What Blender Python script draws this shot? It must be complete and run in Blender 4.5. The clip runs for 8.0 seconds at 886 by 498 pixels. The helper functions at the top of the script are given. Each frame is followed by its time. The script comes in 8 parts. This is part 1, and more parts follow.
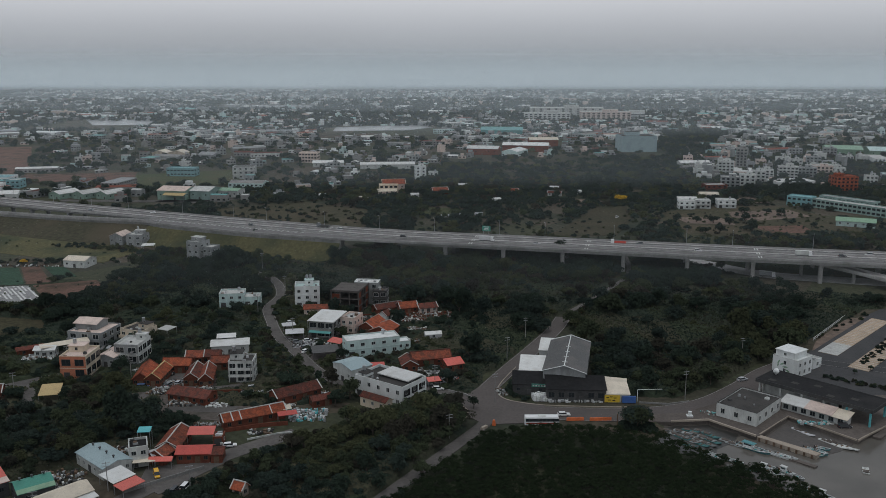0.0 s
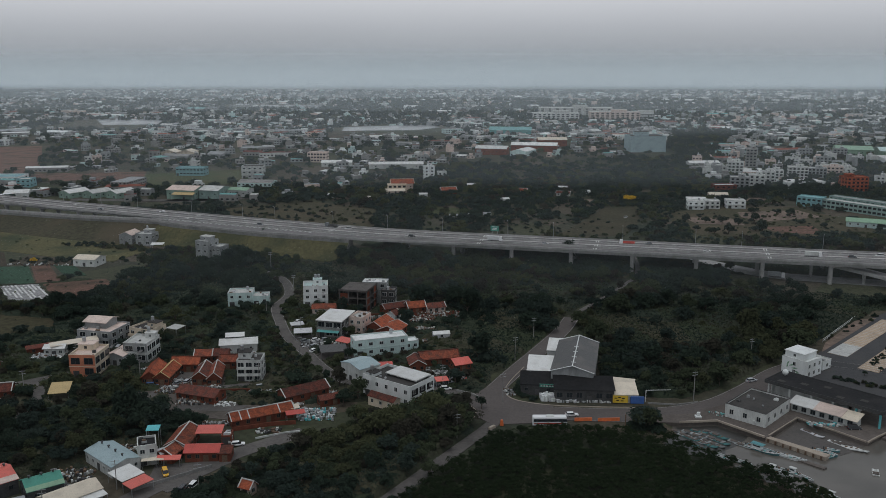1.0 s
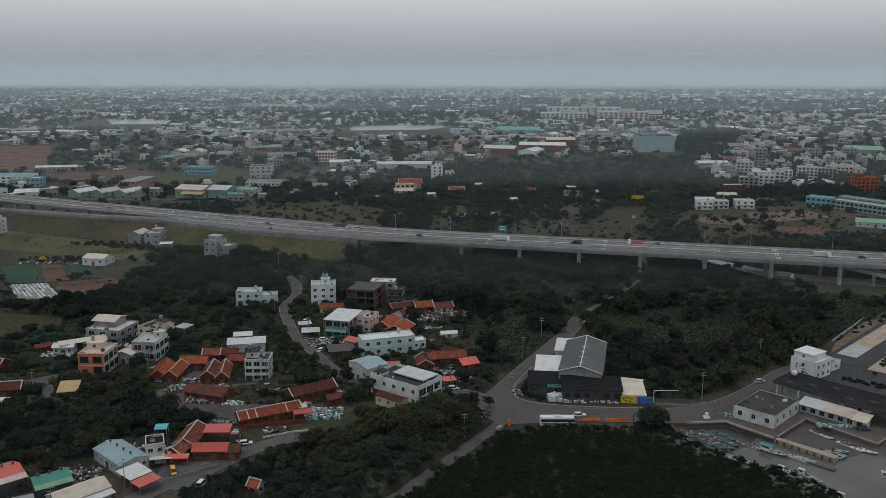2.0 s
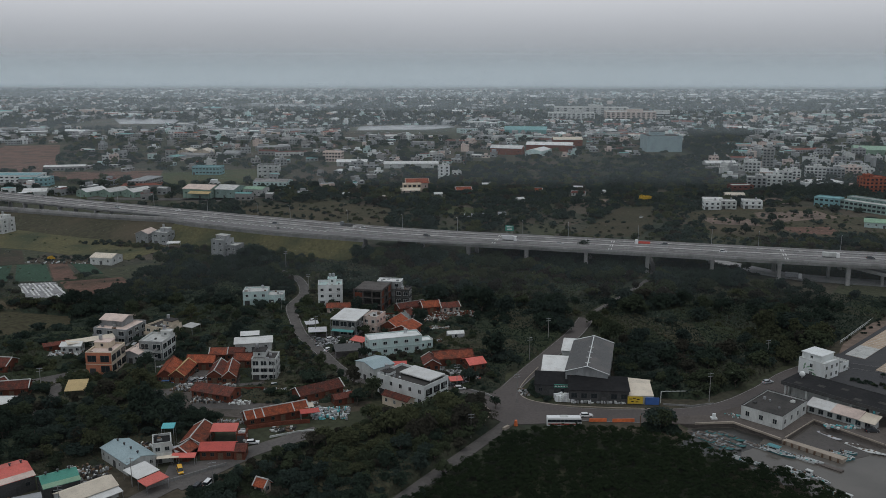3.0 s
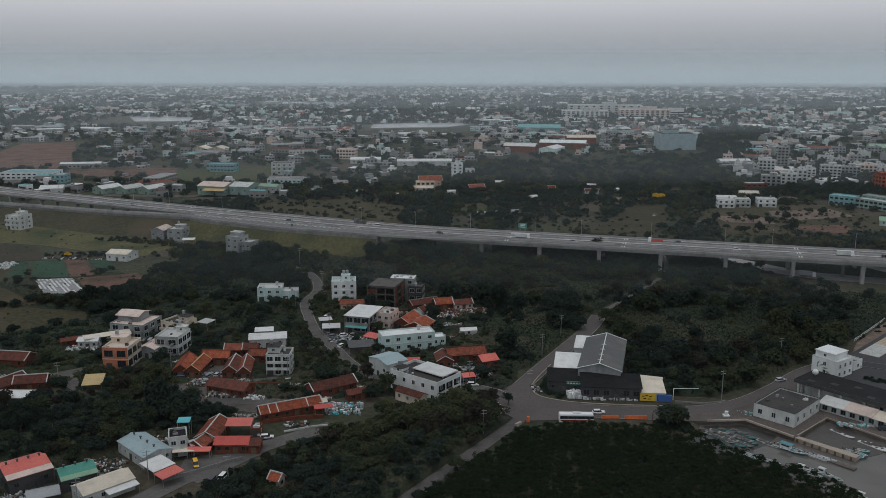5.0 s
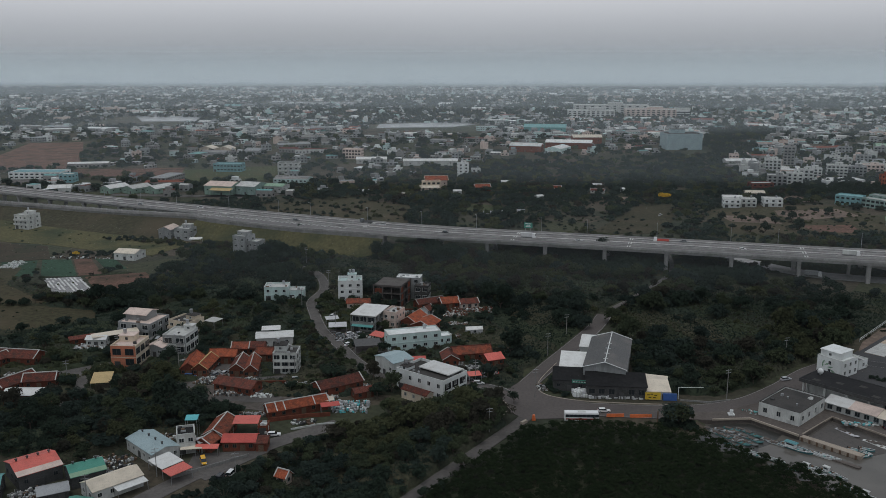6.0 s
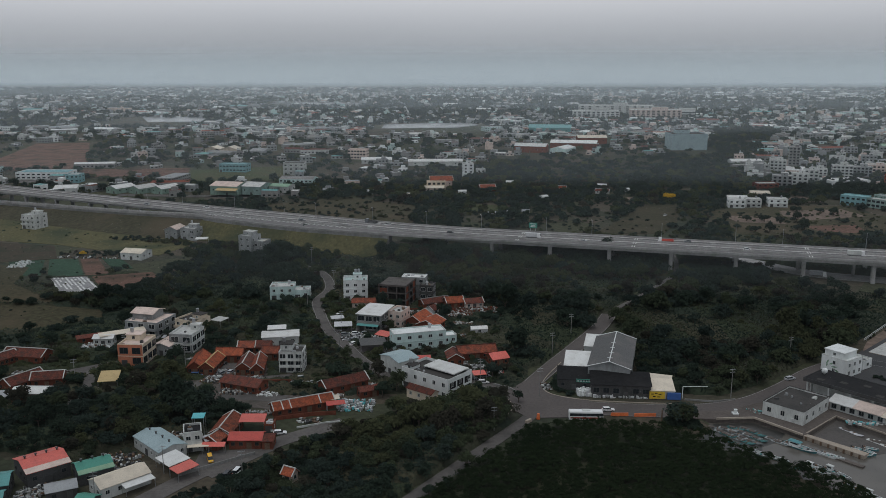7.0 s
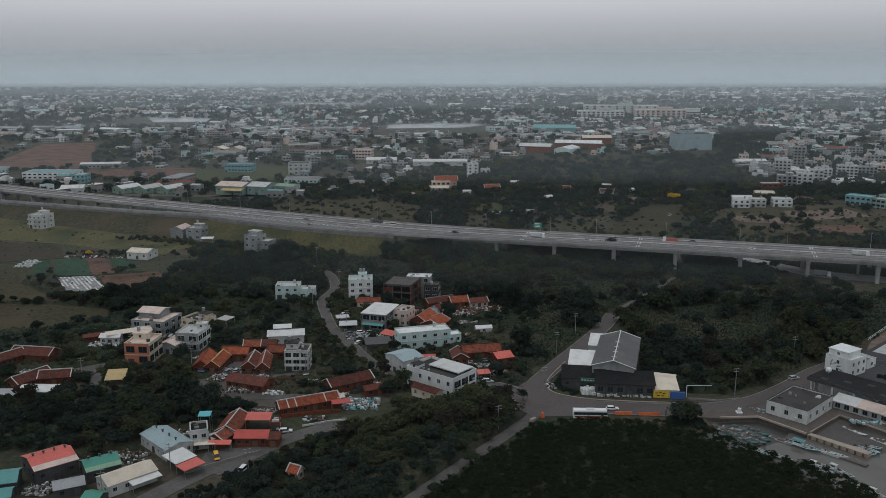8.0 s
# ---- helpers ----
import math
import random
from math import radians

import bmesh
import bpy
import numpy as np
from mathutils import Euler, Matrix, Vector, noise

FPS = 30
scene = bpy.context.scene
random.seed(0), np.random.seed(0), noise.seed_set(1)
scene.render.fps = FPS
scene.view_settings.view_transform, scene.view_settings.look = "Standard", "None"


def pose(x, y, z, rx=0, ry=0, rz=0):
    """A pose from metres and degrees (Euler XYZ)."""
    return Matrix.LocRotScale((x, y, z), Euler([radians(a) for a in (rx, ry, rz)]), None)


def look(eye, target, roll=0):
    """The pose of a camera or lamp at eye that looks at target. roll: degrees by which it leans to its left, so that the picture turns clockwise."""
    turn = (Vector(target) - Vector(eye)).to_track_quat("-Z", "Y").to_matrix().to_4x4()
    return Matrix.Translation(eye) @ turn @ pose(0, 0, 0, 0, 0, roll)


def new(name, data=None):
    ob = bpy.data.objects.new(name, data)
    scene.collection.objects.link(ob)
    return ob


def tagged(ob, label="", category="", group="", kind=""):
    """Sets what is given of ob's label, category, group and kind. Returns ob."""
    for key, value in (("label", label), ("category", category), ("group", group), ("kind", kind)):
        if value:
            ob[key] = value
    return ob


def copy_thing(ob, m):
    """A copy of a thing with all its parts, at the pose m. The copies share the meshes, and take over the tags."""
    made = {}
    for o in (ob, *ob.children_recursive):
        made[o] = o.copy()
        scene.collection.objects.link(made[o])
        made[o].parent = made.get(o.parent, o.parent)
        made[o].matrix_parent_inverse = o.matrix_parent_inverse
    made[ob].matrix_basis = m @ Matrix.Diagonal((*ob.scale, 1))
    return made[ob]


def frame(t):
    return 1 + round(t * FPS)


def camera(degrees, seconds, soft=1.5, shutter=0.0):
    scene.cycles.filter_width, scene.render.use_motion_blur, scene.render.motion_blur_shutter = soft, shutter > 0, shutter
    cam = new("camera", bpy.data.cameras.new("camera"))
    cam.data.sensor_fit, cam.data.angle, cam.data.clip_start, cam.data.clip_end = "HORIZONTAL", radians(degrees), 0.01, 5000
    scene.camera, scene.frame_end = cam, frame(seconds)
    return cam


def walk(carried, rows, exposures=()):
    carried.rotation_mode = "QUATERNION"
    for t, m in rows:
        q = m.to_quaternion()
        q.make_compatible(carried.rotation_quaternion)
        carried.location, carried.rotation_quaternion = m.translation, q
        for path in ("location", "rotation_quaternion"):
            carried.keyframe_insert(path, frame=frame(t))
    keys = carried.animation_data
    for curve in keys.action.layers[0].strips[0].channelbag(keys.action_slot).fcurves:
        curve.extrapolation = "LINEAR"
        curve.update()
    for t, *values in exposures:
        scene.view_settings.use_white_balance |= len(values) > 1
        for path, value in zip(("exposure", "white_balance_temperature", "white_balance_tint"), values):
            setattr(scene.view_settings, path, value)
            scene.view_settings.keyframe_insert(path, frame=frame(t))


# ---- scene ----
cam = camera(53.7, 8.0, soft=0.72)
# seconds, place in metres, yaw, pitch, roll
ROWS = [
    (0.0, 0.00, 0.00, 120.0, 0.00, -12.30, 0.00),
    (0.5, 0.01, 0.01, 119.95, 0.285, -12.295, 0.01),
    (1.0, 0.04, 0.04, 119.93, 0.560, -12.305, 0.02),
    (1.5, 0.10, 0.09, 119.91, 0.836, -12.315, 0.02),
    (3.0, 0.09, 0.30, 119.90, 1.548, -12.335, 0.01),
    (3.5, 0.09, 0.17, 119.93, 1.772, -12.315, 0.015),
    (4.0, 0.08, -0.16, 119.95, 1.998, -12.395, 0.01),
    (4.5, 0.06, -0.65, 119.88, 2.211, -12.458, 0.0),
    (6.0, 0.05, -2.90, 119.96, 2.805, -12.480, -0.06),
    (6.5, 0.05, -3.70, 119.98, 2.980, -12.468, -0.085),
    (7.0, 0.05, -4.46, 119.97, 3.130, -12.447, -0.095),
    (7.5, 0.05, -5.20, 119.98, 3.280, -12.440, -0.11),
    (8.0, 0.08, -5.95, 120.02, 3.440, -12.437, -0.14),
]
walk(cam, [(t, pose(x, y, z, 90 + pitch, 0, yaw) @ pose(0, 0, 0, 0, 0, roll)) for t, x, y, z, yaw, pitch, roll in ROWS])

# ---- world and light: an overcast sky, brighter overhead than at the horizon ----
world = bpy.data.worlds.new("overcast_sky")
scene.world = world
world.use_nodes = True
wn, wl = world.node_tree.nodes, world.node_tree.links
wn.clear()
w_out, w_bg = wn.new("ShaderNodeOutputWorld"), wn.new("ShaderNodeBackground")
w_sky = wn.new("ShaderNodeTexSky")
w_sky.sky_type, w_sky.sun_disc = "NISHITA", False
w_sky.sun_elevation, w_sky.sun_rotation = radians(55), radians(140)
w_sky.dust_density, w_sky.air_density = 6.0, 1.5
w_tc, w_sep, w_ramp = wn.new("ShaderNodeTexCoord"), wn.new("ShaderNodeSeparateXYZ"), wn.new("ShaderNodeValToRGB")
w_noise, w_map, w_mul, w_dim, w_mix = wn.new("ShaderNodeTexNoise"), wn.new("ShaderNodeMapping"), wn.new("ShaderNodeMixRGB"), wn.new("ShaderNodeMixRGB"), wn.new("ShaderNodeMixRGB")
wl.new(w_tc.outputs["Generated"], w_sep.inputs[0])
wl.new(w_sep.outputs["Z"], w_ramp.inputs[0])
ramp = w_ramp.color_ramp
ramp.elements[0].position, ramp.elements[0].color = 0.0, (0.325, 0.348, 0.378, 1)
ramp.elements[1].position, ramp.elements[1].color = 1.0, (0.50, 0.545, 0.60, 1)
for stop, col in ((0.012, (0.352, 0.374, 0.406, 1)), (0.030, (0.420, 0.442, 0.478, 1)), (0.052, (0.525, 0.546, 0.584, 1)), (0.080, (0.655, 0.675, 0.715, 1)), (0.25, (0.42, 0.455, 0.50, 1))):
    ramp.elements.new(stop).color = col
w_map.inputs["Scale"].default_value = (3.0, 3.0, 9.0)
wl.new(w_tc.outputs["Generated"], w_map.inputs[0])
wl.new(w_map.outputs[0], w_noise.inputs["Vector"])
w_noise.inputs["Scale"].default_value, w_noise.inputs["Detail"].default_value = 1.6, 4.0
w_mul.blend_type, w_mul.inputs[0].default_value = "OVERLAY", 0.05
wl.new(w_ramp.outputs[0], w_mul.inputs[1])
wl.new(w_noise.outputs[0], w_mul.inputs[2])
w_dim.blend_type, w_dim.inputs[0].default_value, w_dim.inputs[2].default_value = "MULTIPLY", 1.0, (0.06, 0.06, 0.06, 1)
w_up = wn.new("ShaderNodeVectorMath")
w_up.operation, w_up.inputs[1].default_value = "MAXIMUM", (-1.0, -1.0, 0.06)
wl.new(w_tc.outputs["Generated"], w_up.inputs[0])
wl.new(w_up.outputs[0], w_sky.inputs[0])
wl.new(w_sky.outputs[0], w_dim.inputs[1])
w_mix.inputs[0].default_value = 0.03
wl.new(w_mul.outputs[0], w_mix.inputs[1])
wl.new(w_dim.outputs[0], w_mix.inputs[2])
wl.new(w_mix.outputs[0], w_bg.inputs[0])
w_bg.inputs[1].default_value = 1.0
wl.new(w_bg.outputs[0], w_out.inputs[0])

sun = new("sun", bpy.data.lights.new("sun", "SUN"))
sun.data.energy, sun.data.angle, sun.data.color = 0.5, radians(20), (1.0, 0.98, 0.95)
sun.matrix_world = look((0, 0, 400), (50, 90, 0))
scene.view_settings.exposure = 0.0

# ---- materials ----
def surf(name, col, rough=0.8, metal=0.0, fine=2.0, coarse=0.15, vary=0.25, stain=0.25, stain_col=None, bump=0.25, rand=0.12, ribs=0.0, rib_axis="X", rows=0.0, island=0.0, streak=1.0):
    """A surface with grain at two scales, stains, slight differences from piece to piece, and ribs or rows where it has them."""
    m = bpy.data.materials.new(name)
    m.use_nodes = True
    n, l = m.node_tree.nodes, m.node_tree.links
    b = n["Principled BSDF"]
    b.inputs["Roughness"].default_value, b.inputs["Metallic"].default_value = rough, metal
    b.inputs["Specular IOR Level"].default_value = 0.5 if rough < 0.6 else 0.12
    tc = n.new("ShaderNodeTexCoord")
    mp = n.new("ShaderNodeMapping")
    mp.inputs["Scale"].default_value = (1, 1, streak)
    l.new(tc.outputs["Object"], mp.inputs[0])
    n1, n2 = n.new("ShaderNodeTexNoise"), n.new("ShaderNodeTexNoise")
    for node, s in ((n1, fine), (n2, coarse)):
        node.inputs["Scale"].default_value, node.inputs["Detail"].default_value = s, 5.0
        l.new(mp.outputs[0], node.inputs["Vector"])
    r1 = n.new("ShaderNodeValToRGB")
    r1.color_ramp.elements[0].position, r1.color_ramp.elements[1].position = 0.3, 0.7
    lo, hi = 1 - vary, 1 + vary
    r1.color_ramp.elements[0].color = (*[c * lo for c in col], 1)
    r1.color_ramp.elements[1].color = (*[min(1, c * hi) for c in col], 1)
    l.new(n1.outputs[0], r1.inputs[0])
    r2 = n.new("ShaderNodeValToRGB")
    r2.color_ramp.elements[0].position, r2.color_ramp.elements[1].position = 0.46, 0.68
    l.new(n2.outputs[0], r2.inputs[0])
    amt = n.new("ShaderNodeMath")
    amt.operation = "MULTIPLY"
    amt.inputs[1].default_value = stain
    l.new(r2.outputs[0], amt.inputs[0])
    mx = n.new("ShaderNodeMixRGB")
    mx.inputs[2].default_value = (*(stain_col or [c * 0.45 for c in col]), 1)
    l.new(amt.outputs[0], mx.inputs[0])
    l.new(r1.outputs[0], mx.inputs[1])
    oi = n.new("ShaderNodeObjectInfo")
    rnd = n.new("ShaderNodeMath")
    rnd.operation, rnd.inputs[1].default_value, rnd.inputs[2].default_value = "MULTIPLY_ADD", 2 * rand, 1 - rand
    l.new(oi.outputs["Random"], rnd.inputs[0])
    last = rnd.outputs[0]
    if island:
        ge = n.new("ShaderNodeNewGeometry")
        ri = n.new("ShaderNodeMath")
        ri.operation, ri.inputs[1].default_value, ri.inputs[2].default_value = "MULTIPLY_ADD", 2 * island, 1 - island
        l.new(ge.outputs["Random Per Island"], ri.inputs[0])
        mm = n.new("ShaderNodeMath")
        mm.operation = "MULTIPLY"
        l.new(last, mm.inputs[0])
        l.new(ri.outputs[0], mm.inputs[1])
        last = mm.outputs[0]
    hv = n.new("ShaderNodeHueSaturation")
    l.new(last, hv.inputs["Value"])
    l.new(mx.outputs[0], hv.inputs["Color"])
    l.new(hv.outputs[0], b.inputs["Base Color"])
    height = n1.outputs[0]
    for s, axis in ((ribs, rib_axis), (rows, "Y" if rib_axis == "X" else "X")):
        if not s:
            continue
        wv = n.new("ShaderNodeTexWave")
        wv.bands_direction = axis
        wv.inputs["Scale"].default_value = s
        l.new(tc.outputs["Object"], wv.inputs["Vector"])
        ad = n.new("ShaderNodeMath")
        ad.operation = "ADD"
        l.new(height, ad.inputs[0])
        l.new(wv.outputs["Fac"], ad.inputs[1])
        height = ad.outputs[0]
    bp = n.new("ShaderNodeBump")
    bp.inputs["Strength"].default_value, bp.inputs["Distance"].default_value = bump, 0.08
    l.new(height, bp.inputs["Height"])
    l.new(bp.outputs[0], b.inputs["Normal"])
    return m


def leafy(name, col, col2, scale=0.12):
    """Foliage: two greens in drifts, each leaf clump a little lighter or darker."""
    m = surf(name, col, rough=0.95, fine=1.2, coarse=scale, vary=0.25, stain=0.8, stain_col=col2, bump=0.0, rand=0.2, island=0.11)
    n, l = m.node_tree.nodes, m.node_tree.links
    b = n["Principled BSDF"]
    b.inputs["Specular IOR Level"].default_value = 0.0
    thin, mix = n.new("ShaderNodeBsdfTranslucent"), n.new("ShaderNodeMixShader")
    mix.inputs[0].default_value = 0.5
    l.new(b.inputs["Base Color"].links[0].from_socket, thin.inputs["Color"])
    geo, flat, lift = n.new("ShaderNodeNewGeometry"), n.new("ShaderNodeVectorMath"), n.new("ShaderNodeVectorMath")
    flat.operation, flat.inputs[1].default_value, flat.inputs[2].default_value = "MULTIPLY_ADD", (0.5, 0.5, 0.5), (0, 0, 0.7)
    lift.operation = "NORMALIZE"
    l.new(geo.outputs["Normal"], flat.inputs[0])
    l.new(flat.outputs[0], lift.inputs[0])
    l.new(lift.outputs[0], b.inputs["Normal"])
    l.new(b.outputs[0], mix.inputs[1])
    l.new(thin.outputs[0], mix.inputs[2])
    l.new(mix.outputs[0], n["Material Output"].inputs[0])
    return m


def mosaic(name, cols, cell, grain=0.4, rough=0.95):
    """Land in plots: each plot one of the colours, grained, with drifts across the plots."""
    m = surf(name, cols[0], rough=rough, fine=grain, coarse=0.02, vary=0.3, stain=0.0, bump=0.3, rand=0.0)
    n, l = m.node_tree.nodes, m.node_tree.links
    tc = next(x for x in n if x.type == "TEX_COORD")
    warp, vo, rp, mix = n.new("ShaderNodeTexNoise"), n.new("ShaderNodeTexVoronoi"), n.new("ShaderNodeValToRGB"), n.new("ShaderNodeMixRGB")
    warp.inputs["Scale"].default_value = 0.012
    warp.inputs["Detail"].default_value = 6.0
    vo.inputs["Scale"].default_value = 1.0 / cell
    mp = n.new("ShaderNodeMapping")
    mp.inputs["Rotation"].default_value = (0, 0, 0.5)
    l.new(tc.outputs["Object"], mp.inputs[0])
    l.new(mp.outputs[0], vo.inputs["Vector"])
    l.new(tc.outputs["Object"], warp.inputs["Vector"])
    sp, av = n.new("ShaderNodeSeparateColor"), n.new("ShaderNodeMath")
    l.new(vo.outputs["Color"], sp.inputs[0])
    av.operation, av.inputs[1].default_value = "MULTIPLY_ADD", 0.55
    l.new(sp.outputs[0], av.inputs[0])
    half = n.new("ShaderNodeMath")
    half.operation, half.inputs[1].default_value = "MULTIPLY", 0.5
    l.new(warp.outputs[0], half.inputs[0])
    l.new(half.outputs[0], av.inputs[2])
    rp.color_ramp.interpolation = "LINEAR"
    while len(rp.color_ramp.elements) < len(cols):
        rp.color_ramp.elements.new(0.5)
    for i, c in enumerate(cols):
        rp.color_ramp.elements[i].position = 0.18 + 0.64 * i / (len(cols) - 1)
        rp.color_ramp.elements[i].color = (*c, 1)
    l.new(av.outputs[0], rp.inputs[0])
    hv = next(x for x in n if x.type == "HUE_SAT")
    gr = next(x for x in n if x.type == "VALTORGB")
    bw = n.new("ShaderNodeRGBToBW")
    l.new(gr.outputs[0], bw.inputs[0])
    sc = n.new("ShaderNodeMath")
    sc.operation, sc.inputs[1].default_value = "DIVIDE", max(1e-3, 0.2126 * cols[0][0] + 0.7152 * cols[0][1] + 0.0722 * cols[0][2])
    l.new(bw.outputs[0], sc.inputs[0])
    mix.blend_type, mix.inputs[0].default_value = "MULTIPLY", 1.0
    l.new(rp.outputs[0], mix.inputs[1])
    l.new(sc.outputs[0], mix.inputs[2])
    l.new(mix.outputs[0], hv.inputs["Color"])
    return m


M = {}
M["white"] = surf("white_paint", (0.72, 0.74, 0.73), stain=0.45, stain_col=(0.42, 0.42, 0.40), coarse=0.25, vary=0.06, rand=0.05, streak=0.35)
M["offwhite"] = surf("aged_white_render", (0.55, 0.56, 0.54), stain=0.55, stain_col=(0.26, 0.26, 0.25), coarse=0.3, vary=0.1, streak=0.35)
M["mint"] = surf("pale_mint_tile", (0.50, 0.62, 0.60), stain=0.35, coarse=0.3, vary=0.08, streak=0.35)
M["cream"] = surf("cream_render", (0.66, 0.56, 0.44), stain=0.4, coarse=0.3, vary=0.08, streak=0.35)
M["pink"] = surf("pinkish_render", (0.62, 0.50, 0.44), stain=0.4, coarse=0.3, vary=0.08, streak=0.35)
M["orange_wall"] = surf("salmon_tiled_wall", (0.52, 0.20, 0.12), stain=0.35, coarse=0.3, vary=0.1)
M["grey_wall"] = surf("grey_render", (0.30, 0.31, 0.31), stain=0.5, coarse=0.3, vary=0.12, streak=0.35)
M["dark_wall"] = surf("near_black_wall", (0.07, 0.07, 0.07), stain=0.5, coarse=0.3, vary=0.2)
M["concrete"] = surf("raw_concrete", (0.26, 0.255, 0.245), stain=0.55, coarse=0.2, vary=0.15, bump=0.4, streak=0.5)
M["dark_concrete"] = surf("dark_stained_concrete", (0.110, 0.100, 0.094), stain=0.6, coarse=0.25, vary=0.25, bump=0.4, streak=0.5)
M["brick"] = surf("red_brick_wall", (0.175, 0.058, 0.036), stain=0.6, coarse=0.4, vary=0.3, fine=6)
M["terracotta"] = surf("terracotta_tiles", (0.255, 0.075, 0.045), stain=0.8, stain_col=(0.088, 0.050, 0.040), coarse=0.5, vary=0.4, fine=2.2, ribs=2.2, rib_axis="X", rows=1.2, bump=0.7, rand=0.25)
M["terracotta_old"] = surf("old_terracotta_tiles", (0.155, 0.052, 0.038), stain=0.85, stain_col=(0.062, 0.044, 0.038), coarse=0.5, vary=0.4, fine=2.2, ribs=2.2, rib_axis="X", rows=1.2, bump=0.7, rand=0.25)
M["terracotta_bright"] = surf("bright_orange_tiles", (0.340, 0.090, 0.046), stain=0.75, stain_col=(0.130, 0.055, 0.038), coarse=0.5, vary=0.35, fine=2.2, ribs=2.2, rib_axis="X", rows=1.2, bump=0.6, rand=0.2)
M["red_metal"] = surf("red_sheet_metal", (0.52, 0.075, 0.055), rough=0.5, stain=0.35, coarse=0.3, vary=0.12, ribs=1.6, bump=0.4)
M["coral_metal"] = surf("coral_sheet_metal", (0.62, 0.13, 0.10), rough=0.5, stain=0.3, coarse=0.3, vary=0.1, ribs=1.6, bump=0.4)
M["steel_metal"] = surf("blue_grey_sheet_metal", (0.30, 0.39, 0.41), rough=0.45, stain=0.3, coarse=0.2, vary=0.1, ribs=1.6, bump=0.35)
M["white_metal"] = surf("white_sheet_metal", (0.66, 0.66, 0.64), rough=0.45, stain=0.4, stain_col=(0.36, 0.33, 0.29), coarse=0.25, vary=0.08, ribs=1.6, bump=0.35)
M["cream_metal"] = surf("cream_sheet_metal", (0.64, 0.56, 0.45), rough=0.5, stain=0.35, coarse=0.25, vary=0.08, ribs=1.6, bump=0.35)
M["grey_metal"] = surf("grey_sheet_metal", (0.33, 0.34, 0.35), rough=0.5, stain=0.4, coarse=0.2, vary=0.1, ribs=1.6, bump=0.35)
M["dark_metal"] = surf("weathered_asbestos_sheets", (0.115, 0.115, 0.115), rough=0.85, stain=0.5, stain_col=(0.19, 0.17, 0.16), coarse=0.12, vary=0.16, ribs=1.0, bump=0.5)
M["green_metal"] = surf("green_sheet_metal", (0.05, 0.24, 0.18), rough=0.45, stain=0.3, coarse=0.25, vary=0.1, ribs=1.6, bump=0.35)
M["green_light"] = surf("faded_green_sheet_metal", (0.20, 0.33, 0.22), rough=0.5, stain=0.3, coarse=0.25, vary=0.1, ribs=1.6, bump=0.35)
M["teal_metal"] = surf("teal_sheet_metal", (0.10, 0.30, 0.29), rough=0.5, stain=0.3, coarse=0.25, vary=0.1, ribs=1.6, bump=0.35)
M["turquoise"] = surf("turquoise_paint", (0.12, 0.42, 0.45), rough=0.6, stain=0.3, coarse=0.3, vary=0.1)
M["aqua_pale"] = surf("faded_aqua_paint", (0.20, 0.37, 0.39), rough=0.7, stain=0.4, coarse=0.3, vary=0.1)
M["school_green"] = surf("dull_green_school_render", (0.27, 0.37, 0.34), stain=0.45, coarse=0.3, vary=0.1, streak=0.35)
M["workshop_green"] = surf("dull_green_wall_sheet", (0.238, 0.336, 0.280), rough=0.6, stain=0.4, coarse=0.25, vary=0.1, ribs=1.6, bump=0.3)
M["blue"] = surf("blue_paint", (0.05, 0.13, 0.38), rough=0.5, stain=0.3, coarse=0.4, vary=0.1)
M["yellow_metal"] = surf("ochre_sheet_metal", (0.52, 0.39, 0.20), rough=0.6, stain=0.3, coarse=0.3, vary=0.1, ribs=1.6, bump=0.3)
M["yellow"] = surf("yellow_paint", (0.62, 0.42, 0.04), rough=0.5, stain=0.2, vary=0.08)
M["roof_deck"] = surf("grey_roof_screed", (0.060, 0.056, 0.053), stain=0.7, stain_col=(0.034, 0.034, 0.033), coarse=0.2, vary=0.15, fine=1.2)
M["roof_light"] = surf("pale_roof_screed", (0.50, 0.50, 0.48), stain=0.5, stain_col=(0.24, 0.24, 0.23), coarse=0.25, vary=0.1)
# roof bitumen; the same black also paints the shade inside openings
M["roof_and_shade_black"] = surf("black_bitumen_and_shade", (0.016, 0.016, 0.017), stain=0.5, stain_col=(0.038, 0.036, 0.036), coarse=0.12, vary=0.25, fine=0.8)
M["asphalt"] = surf("asphalt", (0.104, 0.091, 0.086), rough=0.9, stain=0.45, stain_col=(0.075, 0.068, 0.065), coarse=0.1, vary=0.12, fine=1.0)
M["asphalt_old"] = surf("worn_concrete_lane", (0.120, 0.110, 0.104), rough=0.9, stain=0.5, stain_col=(0.055, 0.053, 0.051), coarse=0.12, vary=0.15, fine=0.8)
M["hwy"] = surf("motorway_asphalt", (0.154, 0.146, 0.144), rough=0.9, stain=0.5, stain_col=(0.096, 0.096, 0.096), coarse=0.05, vary=0.1, fine=0.6)
M["asphalt_dark"] = surf("fresh_dark_asphalt", (0.056, 0.056, 0.058), rough=0.85, stain=0.4, stain_col=(0.085, 0.082, 0.080), coarse=0.08, vary=0.12, fine=0.9)
# shoulder colour painted extra pale for the wet reflections along the deck
M["hwy_pale"] = surf("pale_shoulder_wet_sheen", (0.460, 0.431, 0.420), rough=0.9, stain=0.6, stain_col=(0.196, 0.184, 0.182), coarse=0.06, vary=0.12, fine=0.6)
M["hwy_conc"] = surf("viaduct_concrete", (0.350, 0.340, 0.331), rough=0.9, stain=0.55, stain_col=(0.156, 0.152, 0.147), coarse=0.12, vary=0.12, fine=0.8, streak=0.4)
